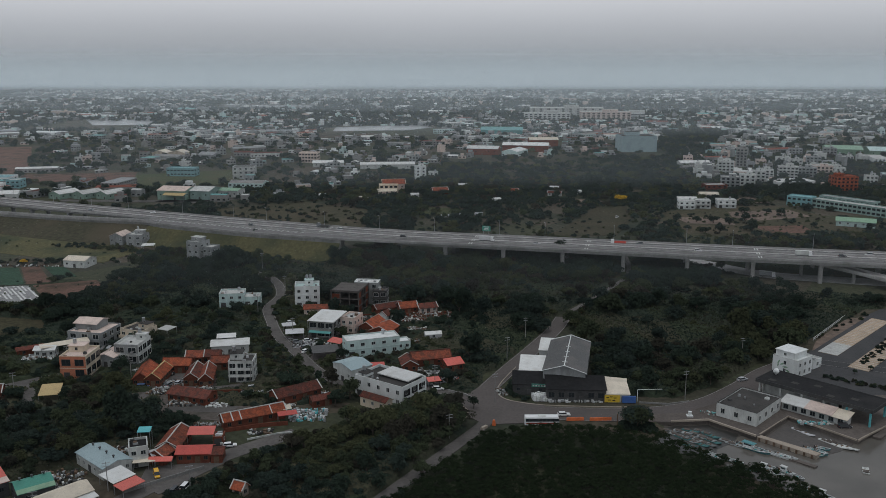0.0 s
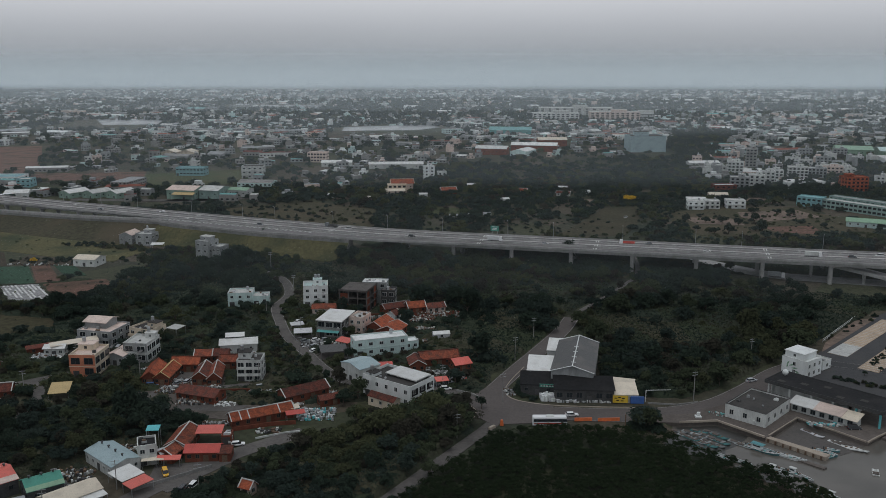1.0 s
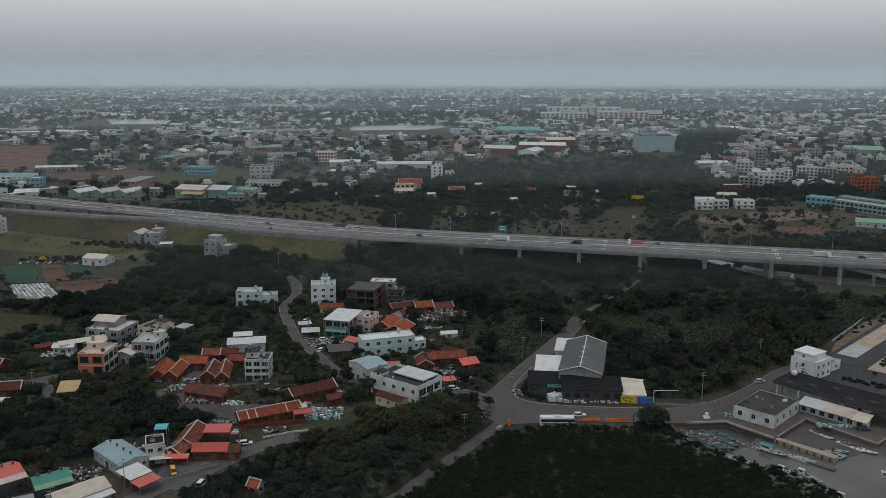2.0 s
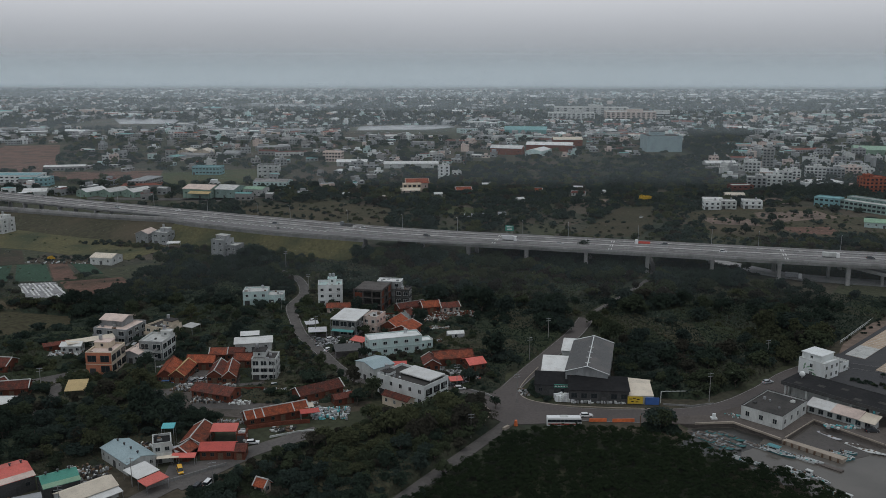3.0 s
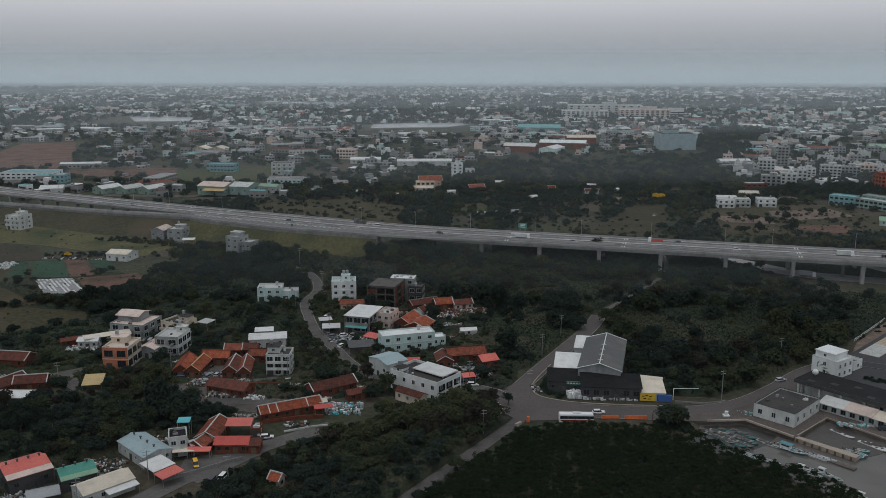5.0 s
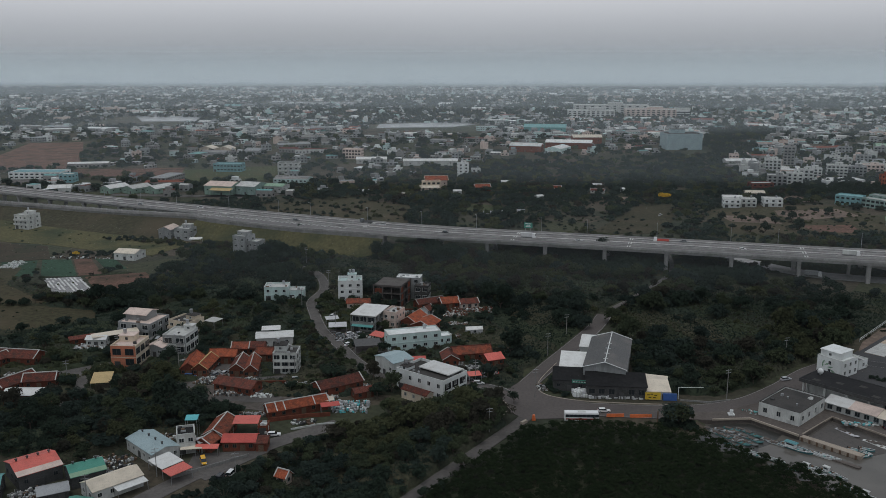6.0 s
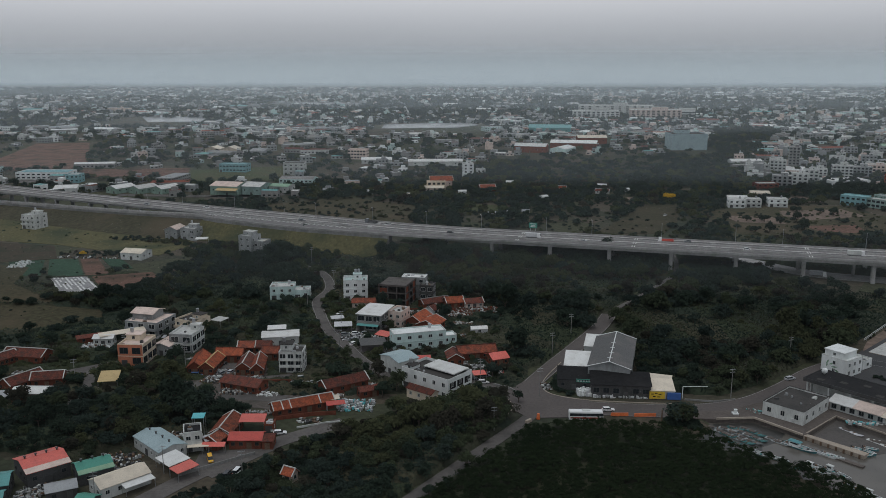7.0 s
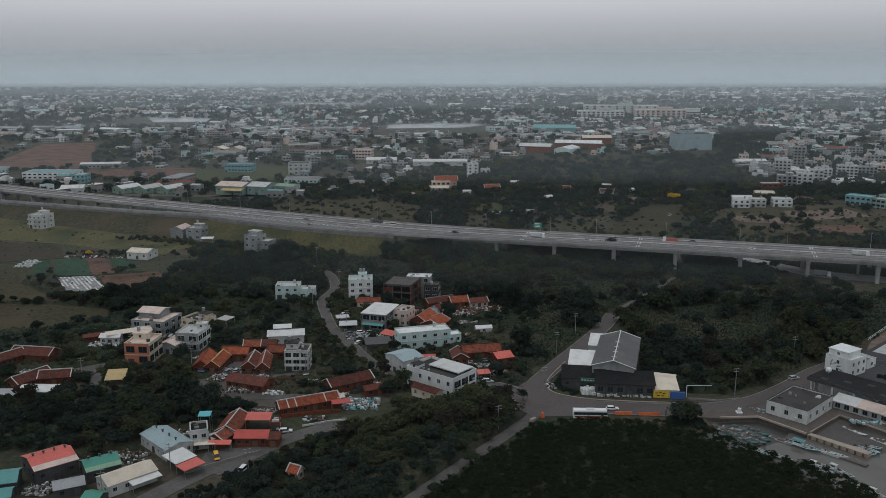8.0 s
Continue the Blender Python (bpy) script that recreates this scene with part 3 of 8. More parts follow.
def flat_house(label, x, y, rot, w, d, h, floors, wall="white", roof="roof_light", wins=(3, 2), parapet=0.8, pent=None, balcony=(), bands=True, ww=1.3, wh=1.2, doors=1, tanks=1, name="house", frame_mat="offwhite", sides="flr", front="", room=1.5, group="", cat="house", cap_mat=None):
    """A flat-roofed block: walls with parapet, roof deck, windows storey by storey, and what stands on the roof."""
    t = thing(name, label, cat, x, y, rot, group=group)
    block(x, y, rot, w + room, d + room)
    e = .25
    g = Geo()
    top = h + parapet
    for a in ((-w / 2, w / 2, -d / 2, -d / 2 + e), (-w / 2, w / 2, d / 2 - e, d / 2), (-w / 2, -w / 2 + e, -d / 2 + e, d / 2 - e), (w / 2 - e, w / 2, -d / 2 + e, d / 2 - e)):
        g.box(*a, -.3, top)
    part("wall", g, M[wall], t)
    part("roof", Geo().box(-w / 2 + e, w / 2 - e, -d / 2 + e, d / 2 - e, h - .25, h), M[roof], t)
    cap = Geo()
    for a in ((-w / 2 - .06, w / 2 + .06, -d / 2 - .06, -d / 2 + e + .04), (-w / 2 - .06, w / 2 + .06, d / 2 - e - .04, d / 2 + .06), (-w / 2 - .06, -w / 2 + e + .04, -d / 2 + e + .04, d / 2 - e - .04), (w / 2 - e - .04, w / 2 + .06, -d / 2 + e + .04, d / 2 - e - .04)):
        cap.box(*a, top, top + .12)
    part("parapet_cap", cap, M[cap_mat] if cap_mat else M["offwhite" if wall in ("white", "mint", "offwhite") else wall], t)
    fh = h / floors
    if front:
        part("front_face", Geo().box(-w / 2 + .02, w / 2 - .02, -d / 2 - .12, -d / 2, 0, top - .05), M[front], t, "coloured tiled front")
    if bands:
        for k in range(1, floors):
            b = Geo()
            b.box(-w / 2 - .1, w / 2 + .1, -d / 2 - .16, -d / 2, k * fh - .12, k * fh + .12).box(-w / 2 - .1, w / 2 + .1, d / 2, d / 2 + .1, k * fh - .12, k * fh + .12)
            b.box(-w / 2 - .1, -w / 2, -d / 2, d / 2, k * fh - .12, k * fh + .12).box(w / 2, w / 2 + .1, -d / 2, d / 2, k * fh - .12, k * fh + .12)
            part("floor_band", b, M[wall if wall != "orange_wall" else "cream"], t)
    for side in sides:
        n = wins[0] if side in "fb" else wins[1]
        for k in range(floors):
            for i in range(n):
                if side == "f" and k == 0 and i < doors:
                    continue
                s = -1 + 2 * (i + .5) / n
                px, py, pr = on_side(side, w + (0.24 if front and side == "f" else 0), d + (0.24 if front and side == "f" else 0), s)
                if front and side == "f":
                    px = s * w / 2
                window(t, px, py, k * fh + fh * .55, pr, ww, wh, frame_mat)
    for i in range(doors):
        s = -1 + 2 * (i + .5) / max(1, wins[0])
        door(t, s * w / 2, -d / 2 - (.12 if front else 0), 0, min(2.4, w / max(1, wins[0]) * .8))
    for k in balcony:
        z = k * fh
        part("balcony", Geo().box(-w / 2 + .2, w / 2 - .2, -d / 2 - 1.3, -d / 2 - .16, z - .15, z).box(-w / 2 + .2, w / 2 - .2, -d / 2 - 1.3, -d / 2 - 1.2, z, z + .9).box(-w / 2 + .2, -w / 2 + .3, -d / 2 - 1.2, -d / 2 - .16, z, z + .9).box(w / 2 - .3, w / 2 - .2, -d / 2 - 1.2, -d / 2 - .16, z, z + .9), M[wall], t)
    if y < 470 and roof != "white":
        odd = random.Random(int(x * 7 + y * 13))
        for k in range(odd.randint(3, 6)):
            bx, by = odd.uniform(-w / 2 + .9, w / 2 - .9), odd.uniform(-d / 2 + .9, d / 2 - .9)
            if not pent or abs(bx - pent[0]) > pent[2] / 2 + .5 or abs(by - pent[1]) > pent[3] / 2 + .5:
                bw, bd, bh = odd.uniform(.3, .8), odd.uniform(.3, .6), odd.uniform(.4, 1.1)
                part("roof_box", Geo().box(bx - bw, bx + bw, by - bd, by + bd, h, h + bh, .05), M[odd.choice(["grey_wall", "offwhite", "rust", "canvas", "dark_wall"])], t)
        for k in range(odd.randint(1, 3)):
            s = odd.uniform(-.8, .8)
            px, py, pr = on_side(odd.choice("fr"), w + (.24 if front else 0), d + (.24 if front else 0), s)
            part("air_unit", keep("air_unit", lambda: Geo().box(-.45, .45, -.4, -.02, -.3, .35, .03).mesh("air_unit", M["offwhite"])), None, t, at=pose(px, py, fh * (odd.randrange(floors) + .3), 0, 0, pr))
    if pent:
        px, py, pw, pd, ph = pent
        p = part("roof_room", Geo().box(px - pw / 2, px + pw / 2, py - pd / 2, py + pd / 2, h, h + ph), M[wall], t)
        part("roof_slab", Geo().box(px - pw / 2 - .3, px + pw / 2 + .3, py - pd / 2 - .3, py + pd / 2 + .3, h + ph, h + ph + .2), M[roof], p)
        window(t, px, py - pd / 2, h + ph * .55, 0, .9, .9, frame_mat)
        for k in range(tanks):
            tank(t, px - pw / 4 + 1.7 * k, py, h + ph + .2)
    else:
        for k in range(tanks):
            tank(t, w * .25 - 1.7 * k, d * .22, h)
    return t


def pitched_house(label, x, y, rot, w, d, he, hr, roof="terracotta", wall="brick", axis="x", over=0.5, ridge="roof_light", caps=True, wins=3, open_sides=False, mono=False, name="house", cat="house", group="", room=1.5, ww=1.1, wh=1.1, half=None, doors=1, vents=0, bars=(), strip=None):
    """A house, hall or shed with a pitched roof; its ridge runs along its own x or y. mono: one slope, high at the back."""
    t = thing(name, label, cat, x, y, rot, group=group)
    block(x, y, rot, w + room, d + room)
    turn = pose(0, 0, 0, 0, 0, 90) if axis == "y" else pose(0, 0, 0)
    L, W = (d, w) if axis == "y" else (w, d)
    if open_sides:
        for i in range(max(2, int(L / 4) + 1)):
            for s in (-1, 1):
                px = -L / 2 + .2 + (L - .4) * i / max(1, int(L / 4))
                part("post", Geo().box(px - .08, px + .08, s * (W / 2 - .2) - .08, s * (W / 2 - .2) + .08, 0, he), M["metal"], t, at=turn)
    else:
        g = Geo()
        if mono:
            ring = [(-W / 2, -.3), (W / 2, -.3), (W / 2, hr), (-W / 2, he)]
        else:
            ring = [(-W / 2, -.3), (W / 2, -.3), (W / 2, he), (0, hr), (-W / 2, he)]
        n = len(ring)
        g.add([(-L / 2, a, b) for a, b in ring] + [(L / 2, a, b) for a, b in ring], [tuple(reversed(range(n))), tuple(range(n, 2 * n))] + [(i, (i + 1) % n, n + (i + 1) % n, n + i) for i in range(n)])
        part("wall", g, M[wall], t, at=turn)
        for side in "flr":
            n = wins if side == "f" else max(1, int(wins * d / w + .3))
            for i in range(n):
                s = -1 + 2 * (i + .5) / n
                px, py, pr = on_side(side, w, d, s)
                if side == "f" and doors and i == n // 2:
                    door(t, px, py, pr, 1.6, min(2.2, he * .8), "rust" if wall == "brick" else "dark_steel")
                else:
                    window(t, px, py, he * .55, pr, ww, wh, "dark_steel" if wall == "dark_wall" else "rust" if wall == "brick" else "offwhite")
    rise = (hr - he) / (W if mono else W / 2)
    lo = he - rise * over + .12
    if mono:
        part("roof", Geo().slab((-L / 2 - over, -W / 2 - over, lo), (L / 2 + over, -W / 2 - over, lo), (L / 2 + over, W / 2 + over, hr + rise * over + .12), (-L / 2 - over, W / 2 + over, hr + rise * over + .12), .14), M[roof], t, at=turn)
    else:
        part("roof", Geo().slab((-L / 2 - over, -W / 2 - over, lo), (L / 2 + over, -W / 2 - over, lo), (L / 2 + over, 0, hr + .12), (-L / 2 - over, 0, hr + .12), .14), M[roof], t, at=turn)
        part("roof", Geo().slab((-L / 2 - over, 0, hr + .12), (L / 2 + over, 0, hr + .12), (L / 2 + over, W / 2 + over, lo), (-L / 2 - over, W / 2 + over, lo), .14), M[half or roof], t, at=turn)
        if ridge:
            part("ridge", Geo().box(-L / 2 - over, L / 2 + over, -.16, .16, hr + .05, hr + .32), M[ridge], t, at=turn)
        if caps:
            for s in (-1, 1):
                xx = s * (L / 2 + over - .12)
                for q in (-1, 1):
                    part("gable_cap", Geo().slab((xx - .17, q * (W / 2 + over), lo + .2), (xx + .17, q * (W / 2 + over), lo + .2), (xx + .17, 0, hr + .32), (xx - .17, 0, hr + .32), .2), M[ridge or "roof_light"], t, at=turn)
    if strip:
        zs = lo + (hr + .12 - lo) * .34
        part("lower_roof", Geo().slab((-L / 2 - over, -W / 2 - over - .02, lo + .05), (L / 2 + over, -W / 2 - over - .02, lo + .05), (L / 2 + over, (-W / 2 - over) * .66, zs + .05), (-L / 2 - over, (-W / 2 - over) * .66, zs + .05), .06), M[strip], t, "paler strip of roof sheets", turn)
    for s in bars:
        for q in (-1, 1):
            part("roof_bar", Geo().slab((s * L / 2 - .17, q * (W / 2 + over), lo + .2), (s * L / 2 + .17, q * (W / 2 + over), lo + .2), (s * L / 2 + .17, 0, hr + .32), (s * L / 2 - .17, 0, hr + .32), .2), M[ridge or "roof_light"], t, at=turn)
    for i in range(vents):
        k = -L / 2 + L * (i + .5) / vents
        part("roof_vent", Geo().tube((k, 0, hr + .2), (k, 0, hr + .7), .25, .25, 8).tube((k, 0, hr + .7), (k, 0, hr + .95), .4, .4, 8), M["dark_steel"], t, at=turn)
    return t


def canopy(label, x, y, rot, w, d, z, z2, roof, name="canopy", group="", th=0.12, cat="canopy"):
    """A roof sheet on posts, z high in front and z2 at the back."""
    t = thing(name, label, cat, x, y, rot, group=group)
    block(x, y, rot, w, d)
    part("roof", Geo().slab((-w / 2, -d / 2, z), (w / 2, -d / 2, z), (w / 2, d / 2, z2), (-w / 2, d / 2, z2), th), M[roof], t)
    for px in (-w / 2 + .2, w / 2 - .2):
        for py, h in ((-d / 2 + .2, z), (d / 2 - .2, z2)):
            part("post", Geo().box(px - .06, px + .06, py - .06, py + .06, 0, h - th), M["metal"], t)
    return t


# ---- vehicles ----
def wheel_mesh():
    return Geo().tube((0, -.11, 0), (0, .11, 0), .32, .32, 12).mesh("wheel", M["tyre"])


def rim_mesh():
    return Geo().tube((0, -.12, 0), (0, .12, 0), .19, .19, 10).mesh("rim", M["metal"])


def wheels(t, xs, half, z=.32):
    for wx in xs:
        for s in (-1, 1):
            wh = part("wheel", keep("wheel", wheel_mesh), None, t, at=pose(wx, s * half, z))
            part("rim", keep("rim", rim_mesh), None, wh)


def car(label, x, y, rot, paint="white", kind="saloon", z=0.0, group="parked cars"):
    """A car along its own x, nose to +x."""
    t = thing("car", label, "car", x, y, rot, z, group)
    L, W = 4.4, 1.75
    top, tall = ((-1.9, 1.0, -1.7, 0.4), 1.48) if kind == "saloon" else ((-2.1, 1.35, -2.0, 0.75), 1.75)
    g = Geo()
    g.eight([(-L / 2, -W / 2 + .1, .28), (L / 2 - .1, -W / 2 + .12, .28), (L / 2 - .1, W / 2 - .12, .28), (-L / 2, W / 2 - .1, .28), (-L / 2 + .05, -W / 2, .68), (L / 2, -W / 2 + .06, .62), (L / 2, W / 2 - .06, .62), (-L / 2 + .05, W / 2, .68)])
    g.eight([(-L / 2 + .05, -W / 2, .68), (L / 2, -W / 2 + .06, .62), (L / 2, W / 2 - .06, .62), (-L / 2 + .05, W / 2, .68), (-L / 2 + .12, -W / 2 + .08, .95), (L / 2 - .35, -W / 2 + .14, .82), (L / 2 - .35, W / 2 - .14, .82), (-L / 2 + .12, W / 2 - .08, .95)])
    part("body", g, CAR[paint], t)
    a, b, c, d = top
    part("window_band", Geo().eight([(a, -W / 2 + .08, .92), (b, -W / 2 + .12, .84), (b, W / 2 - .12, .84), (a, W / 2 - .08, .92), (c, -W / 2 + .22, tall - .06), (d, -W / 2 + .24, tall - .06), (d, W / 2 - .24, tall - .06), (c, W / 2 - .22, tall - .06)]), M["glass"], t)
    part("roof", Geo().box(c - .02, d + .02, -W / 2 + .2, W / 2 - .2, tall - .06, tall, .06), CAR[paint], t)
    for s in (-1, 1):
        part("headlight", Geo().box(L / 2 - .12, L / 2 + .01, s * .62 - .18, s * .62 + .18, .6, .72), M["white"], t)
        part("tail_light", Geo().box(-L / 2 - .01, -L / 2 + .1, s * .66 - .14, s * .66 + .14, .66, .82), CAR["red"], t)
    wheels(t, (-1.35, 1.35), W / 2 - .1)
    return t


def lorry(label, x, y, rot, cab="white", load="red_metal", z=0.0, L=9.0, box=True):
    t = thing("lorry", label, "truck", x, y, rot, z, "vehicles on the motorway")
    part("chassis", Geo().box(-L / 2, L / 2, -.5, .5, .6, .95), M["dark_steel"], t)
    part("cab", Geo().eight([(L / 2 - 2, -1.2, .5), (L / 2, -1.2, .5), (L / 2, 1.2, .5), (L / 2 - 2, 1.2, .5), (L / 2 - 2, -1.15, 2.9), (L / 2 - .35, -1.1, 2.9), (L / 2 - .35, 1.1, 2.9), (L / 2 - 2, 1.15, 2.9)]), CAR[cab], t)
    part("windscreen", Geo().eight([(L / 2 - .2, -1.05, 1.7), (L / 2 - .02, -1.05, 1.7), (L / 2 - .02, 1.05, 1.7), (L / 2 - .2, 1.05, 1.7), (L / 2 - .4, -1, 2.6), (L / 2 - .24, -1, 2.6), (L / 2 - .24, 1, 2.6), (L / 2 - .4, 1, 2.6)]), M["glass"], t)
    g = Geo().box(-L / 2, L / 2 - 2.2, -1.22, 1.22, .95, 3.2) if box else Geo().box(-L / 2, L / 2 - 2.2, -1.22, 1.22, .95, 1.15).box(-L / 2, L / 2 - 2.2, -1.22, -1.15, 1.15, 1.8).box(-L / 2, L / 2 - 2.2, 1.15, 1.22, 1.15, 1.8).box(-L / 2, -L / 2 + .08, -1.15, 1.15, 1.15, 1.8)
    part("cargo_box", g, M[load], t)
    wheels(t, (-L / 2 + 1.2, -L / 2 + 2.2, L / 2 - 1.0), 1.05, .45)
    return t


def coach(label, x, y, rot, z=0.0):
    t = thing("coach", label, "bus", x, y, rot, z)
    L, W = 11.5, 2.5
    part("body", Geo().box(-L / 2, L / 2, -W / 2, W / 2, .4, 1.6).box(-L / 2 + .04, L / 2 - .1, -W / 2 + .05, W / 2 - .05, 2.6, 3.0).box(-L / 2, -L / 2 + .3, -W / 2 + .02, W / 2 - .02, 1.6, 2.6), CAR["white"], t)
    part("window_band", Geo().box(-L / 2 + .3, L / 2 - .06, -W / 2 + .04, W / 2 - .04, 1.6, 2.6), M["glass"], t)
    part("roof", Geo().box(-L / 2 + .04, L / 2 - .1, -W / 2 + .05, W / 2 - .05, 3.0, 3.25, .15), CAR["white"], t)
    part("roof_unit", Geo().box(-1.2, 1.4, -.8, .8, 3.25, 3.5, .1), M["offwhite"], t)
    for s in (-1, 1):
        part("stripe", Geo().box(-L / 2 + .5, L / 2 - .4, s * (W / 2 + .01) - .01, s * (W / 2 + .01) + .01, .8, 1.25), CAR["red"], t, "red side stripe")
    for i in range(7):
        part("pillar", Geo().box(-L / 2 + 1.6 + i * 1.4, -L / 2 + 1.7 + i * 1.4, -W / 2, W / 2, 1.6, 2.6), CAR["grey"], t)
    wheels(t, (-3.4, 3.6), W / 2 - .12, .48)
    return t


# ---- trees ----
def leaf_tris(pos, n, size, rng):
    """Small three-cornered leaf clumps at pos, facing n."""
    m = len(pos)
    n = n / np.linalg.norm(n, axis=1)[:, None]
    u = np.cross(n, rng.normal(size=(m, 3)))
    u /= np.linalg.norm(u, axis=1)[:, None]
    w = np.cross(n, u)
    s = size * rng.uniform(0.6, 1.35, (m, 1))
    k = rng.uniform(0.75, 1.3, (m, 3, 1))
    return np.stack([pos + u * s * k[:, 0], pos + (-.5 * u + .87 * w) * s * k[:, 1], pos + (-.5 * u - .87 * w) * s * k[:, 2]], 1).astype(np.float32)


def crown_arrays(seed, R=3.0, H=4.0, lobes=7, leaves=60, size=0.75, base=2.0, up=0.35, ragged=0.5):
    """Leaf clumps on an uneven heap of lobes, as one array of triangles."""
    rng = np.random.default_rng(seed)
    out = []
    for i in range(lobes):
        a, q = rng.uniform(0, math.tau), R * 0.66 * math.sqrt(rng.uniform(0.02, 1))
        c = np.array((q * math.cos(a), q * math.sin(a), base + H * (0.25 + 0.5 * rng.uniform() * (1.15 - q / R))))
        r = R * rng.uniform(0.26, 0.56)
        dirs = rng.normal(size=(leaves, 3))
        dirs /= np.linalg.norm(dirs, axis=1)[:, None]
        dirs[:, 2] = np.where(dirs[:, 2] < -.35, -dirs[:, 2], dirs[:, 2])
        pos = c + dirs * r * rng.uniform(0.62, 1.16, (leaves, 1)) * np.array([1, 1, H / R * .62])
        out.append(leaf_tris(pos, dirs + rng.normal(scale=ragged, size=(leaves, 3)) + np.array([0, 0, up]), size, rng))
    return np.concatenate(out)


def quads_mesh(name, Q, mats, index=None):
    """A mesh of loose faces (n x corners x 3)."""
    n, c = Q.shape[:2]
    me = bpy.data.meshes.new(name)
    me.vertices.add(n * c)
    me.vertices.foreach_set("co", Q.reshape(-1).astype(np.float32))
    me.loops.add(n * c)
    me.loops.foreach_set("vertex_index", np.arange(n * c, dtype=np.int32))
    me.polygons.add(n)
    me.polygons.foreach_set("loop_start", np.arange(0, n * c, c, dtype=np.int32))
    for m in mats:
        me.materials.append(m)
    if index is not None:
        me.polygons.foreach_set("material_index", index.astype(np.int32))
    me.update(calc_edges=True)
    return me


CROWNS = [crown_arrays(11, 3.2, 4.2, 9, 95, .36, 1.6), crown_arrays(12, 2.8, 5.0, 9, 90, .35, 2.0), crown_arrays(13, 3.8, 3.6, 10, 95, .38, 1.5), crown_arrays(14, 2.4, 3.4, 8, 80, .34, 1.2), crown_arrays(15, 3.0, 5.6, 10, 85, .37, 1.8)]
MIDCROWNS = [crown_arrays(16, 3.4, 3.6, 9, 42, .56, 1.2), crown_arrays(17, 3.0, 4.6, 8, 42, .54, 1.4), crown_arrays(18, 4.2, 3.2, 10, 42, .58, 1.0), crown_arrays(19, 2.6, 2.8, 7, 42, .50, .8)]
SHRUBS = [crown_arrays(21, 1.9, 1.7, 6, 26, .46, .1), crown_arrays(22, 2.4, 1.4, 7, 26, .48, .0), crown_arrays(23, 1.5, 2.0, 5, 28, .42, .1)]
TALLCROWNS = [crown_arrays(27, 5.0, 6.2, 12, 50, .62, 2.0), crown_arrays(28, 4.4, 7.4, 11, 50, .60, 2.4), crown_arrays(29, 5.6, 5.4, 13, 50, .64, 1.8)]
FINESHRUBS = [crown_arrays(24, 1.9, 1.7, 6, 50, .33, .1), crown_arrays(25, 2.4, 1.4, 7, 50, .34, .0), crown_arrays(26, 1.5, 2.0, 5, 52, .31, .1)]
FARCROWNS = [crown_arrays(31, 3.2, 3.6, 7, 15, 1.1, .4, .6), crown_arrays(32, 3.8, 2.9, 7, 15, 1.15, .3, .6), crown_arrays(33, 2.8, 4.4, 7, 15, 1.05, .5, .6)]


def trunk_geo(seed, H=4.5, r=.22):
    rng = random.Random(seed)
    g = Geo().tube((0, 0, -.3), (rng.uniform(-.2, .2), rng.uniform(-.2, .2), H * .55), r, r * .7)
    for i in range(5):
        a = i * 1.26 + rng.uniform(-.4, .4)
        z = H * rng.uniform(.35, .55)
        g.tube((0, 0, z), (math.cos(a) * H * .33, math.sin(a) * H * .33, z + H * rng.uniform(.25, .45)), r * .5, r * .15, 5)
    return g


def trunk_tris(seed):
    g = trunk_geo(seed)
    return np.array([[g.v[i] for i in t] for f in g.f if len(f) == 4 for t in ((f[0], f[1], f[2]), (f[0], f[2], f[3]))], np.float32)


TRUNKS = [trunk_tris(40 + i) for i in range(3)]
LEAVES = ["leaf_a", "leaf_c", "leaf_a", "leaf_c", "leaf_b", "leaf_d", "leaf_b", "leaf_lime"]
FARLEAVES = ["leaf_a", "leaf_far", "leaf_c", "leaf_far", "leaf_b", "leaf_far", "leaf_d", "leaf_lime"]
TINY = [crown_arrays(34 + k, 3.8, 3.8, 2, 7, 2.7, .2) for k in range(4)]


def scatter_quads(P, templates, scales, rng, z=0.0):
    """Copies of quad templates at the points P, turned and scaled, in one array."""
    out = []
    pick = rng.integers(0, len(templates), len(P))
    ang = rng.uniform(0, math.tau, len(P))
    for (x, y), k, a, s in zip(P, pick, ang, scales):
        c, q = math.cos(a) * s, math.sin(a) * s
        T = templates[k]
        o = np.empty_like(T)
        o[..., 0] = T[..., 0] * c - T[..., 1] * q + x
        o[..., 1] = T[..., 0] * q + T[..., 1] * c + y
        o[..., 2] = T[..., 2] * s * rng.uniform(.85, 1.15) + z
        out.append(o)
    return np.concatenate(out) if out else np.zeros((0, 3, 3), np.float32)


def poisson(poly, gap, rng, room=2.0, jitter=0.9):
    """Points about gap apart in a polygon, off houses and roads."""
    xs, ys = [p[0] for p in poly], [p[1] for p in poly]
    gx, gy = np.meshgrid(np.arange(min(xs), max(xs), gap), np.arange(min(ys), max(ys), gap))
    P = np.stack([gx.ravel(), gy.ravel()], 1) + rng.uniform(-.5, .5, (gx.size, 2)) * gap * jitter
    P = P[inside(P, poly)]
    return P[free_mask(P, room)]


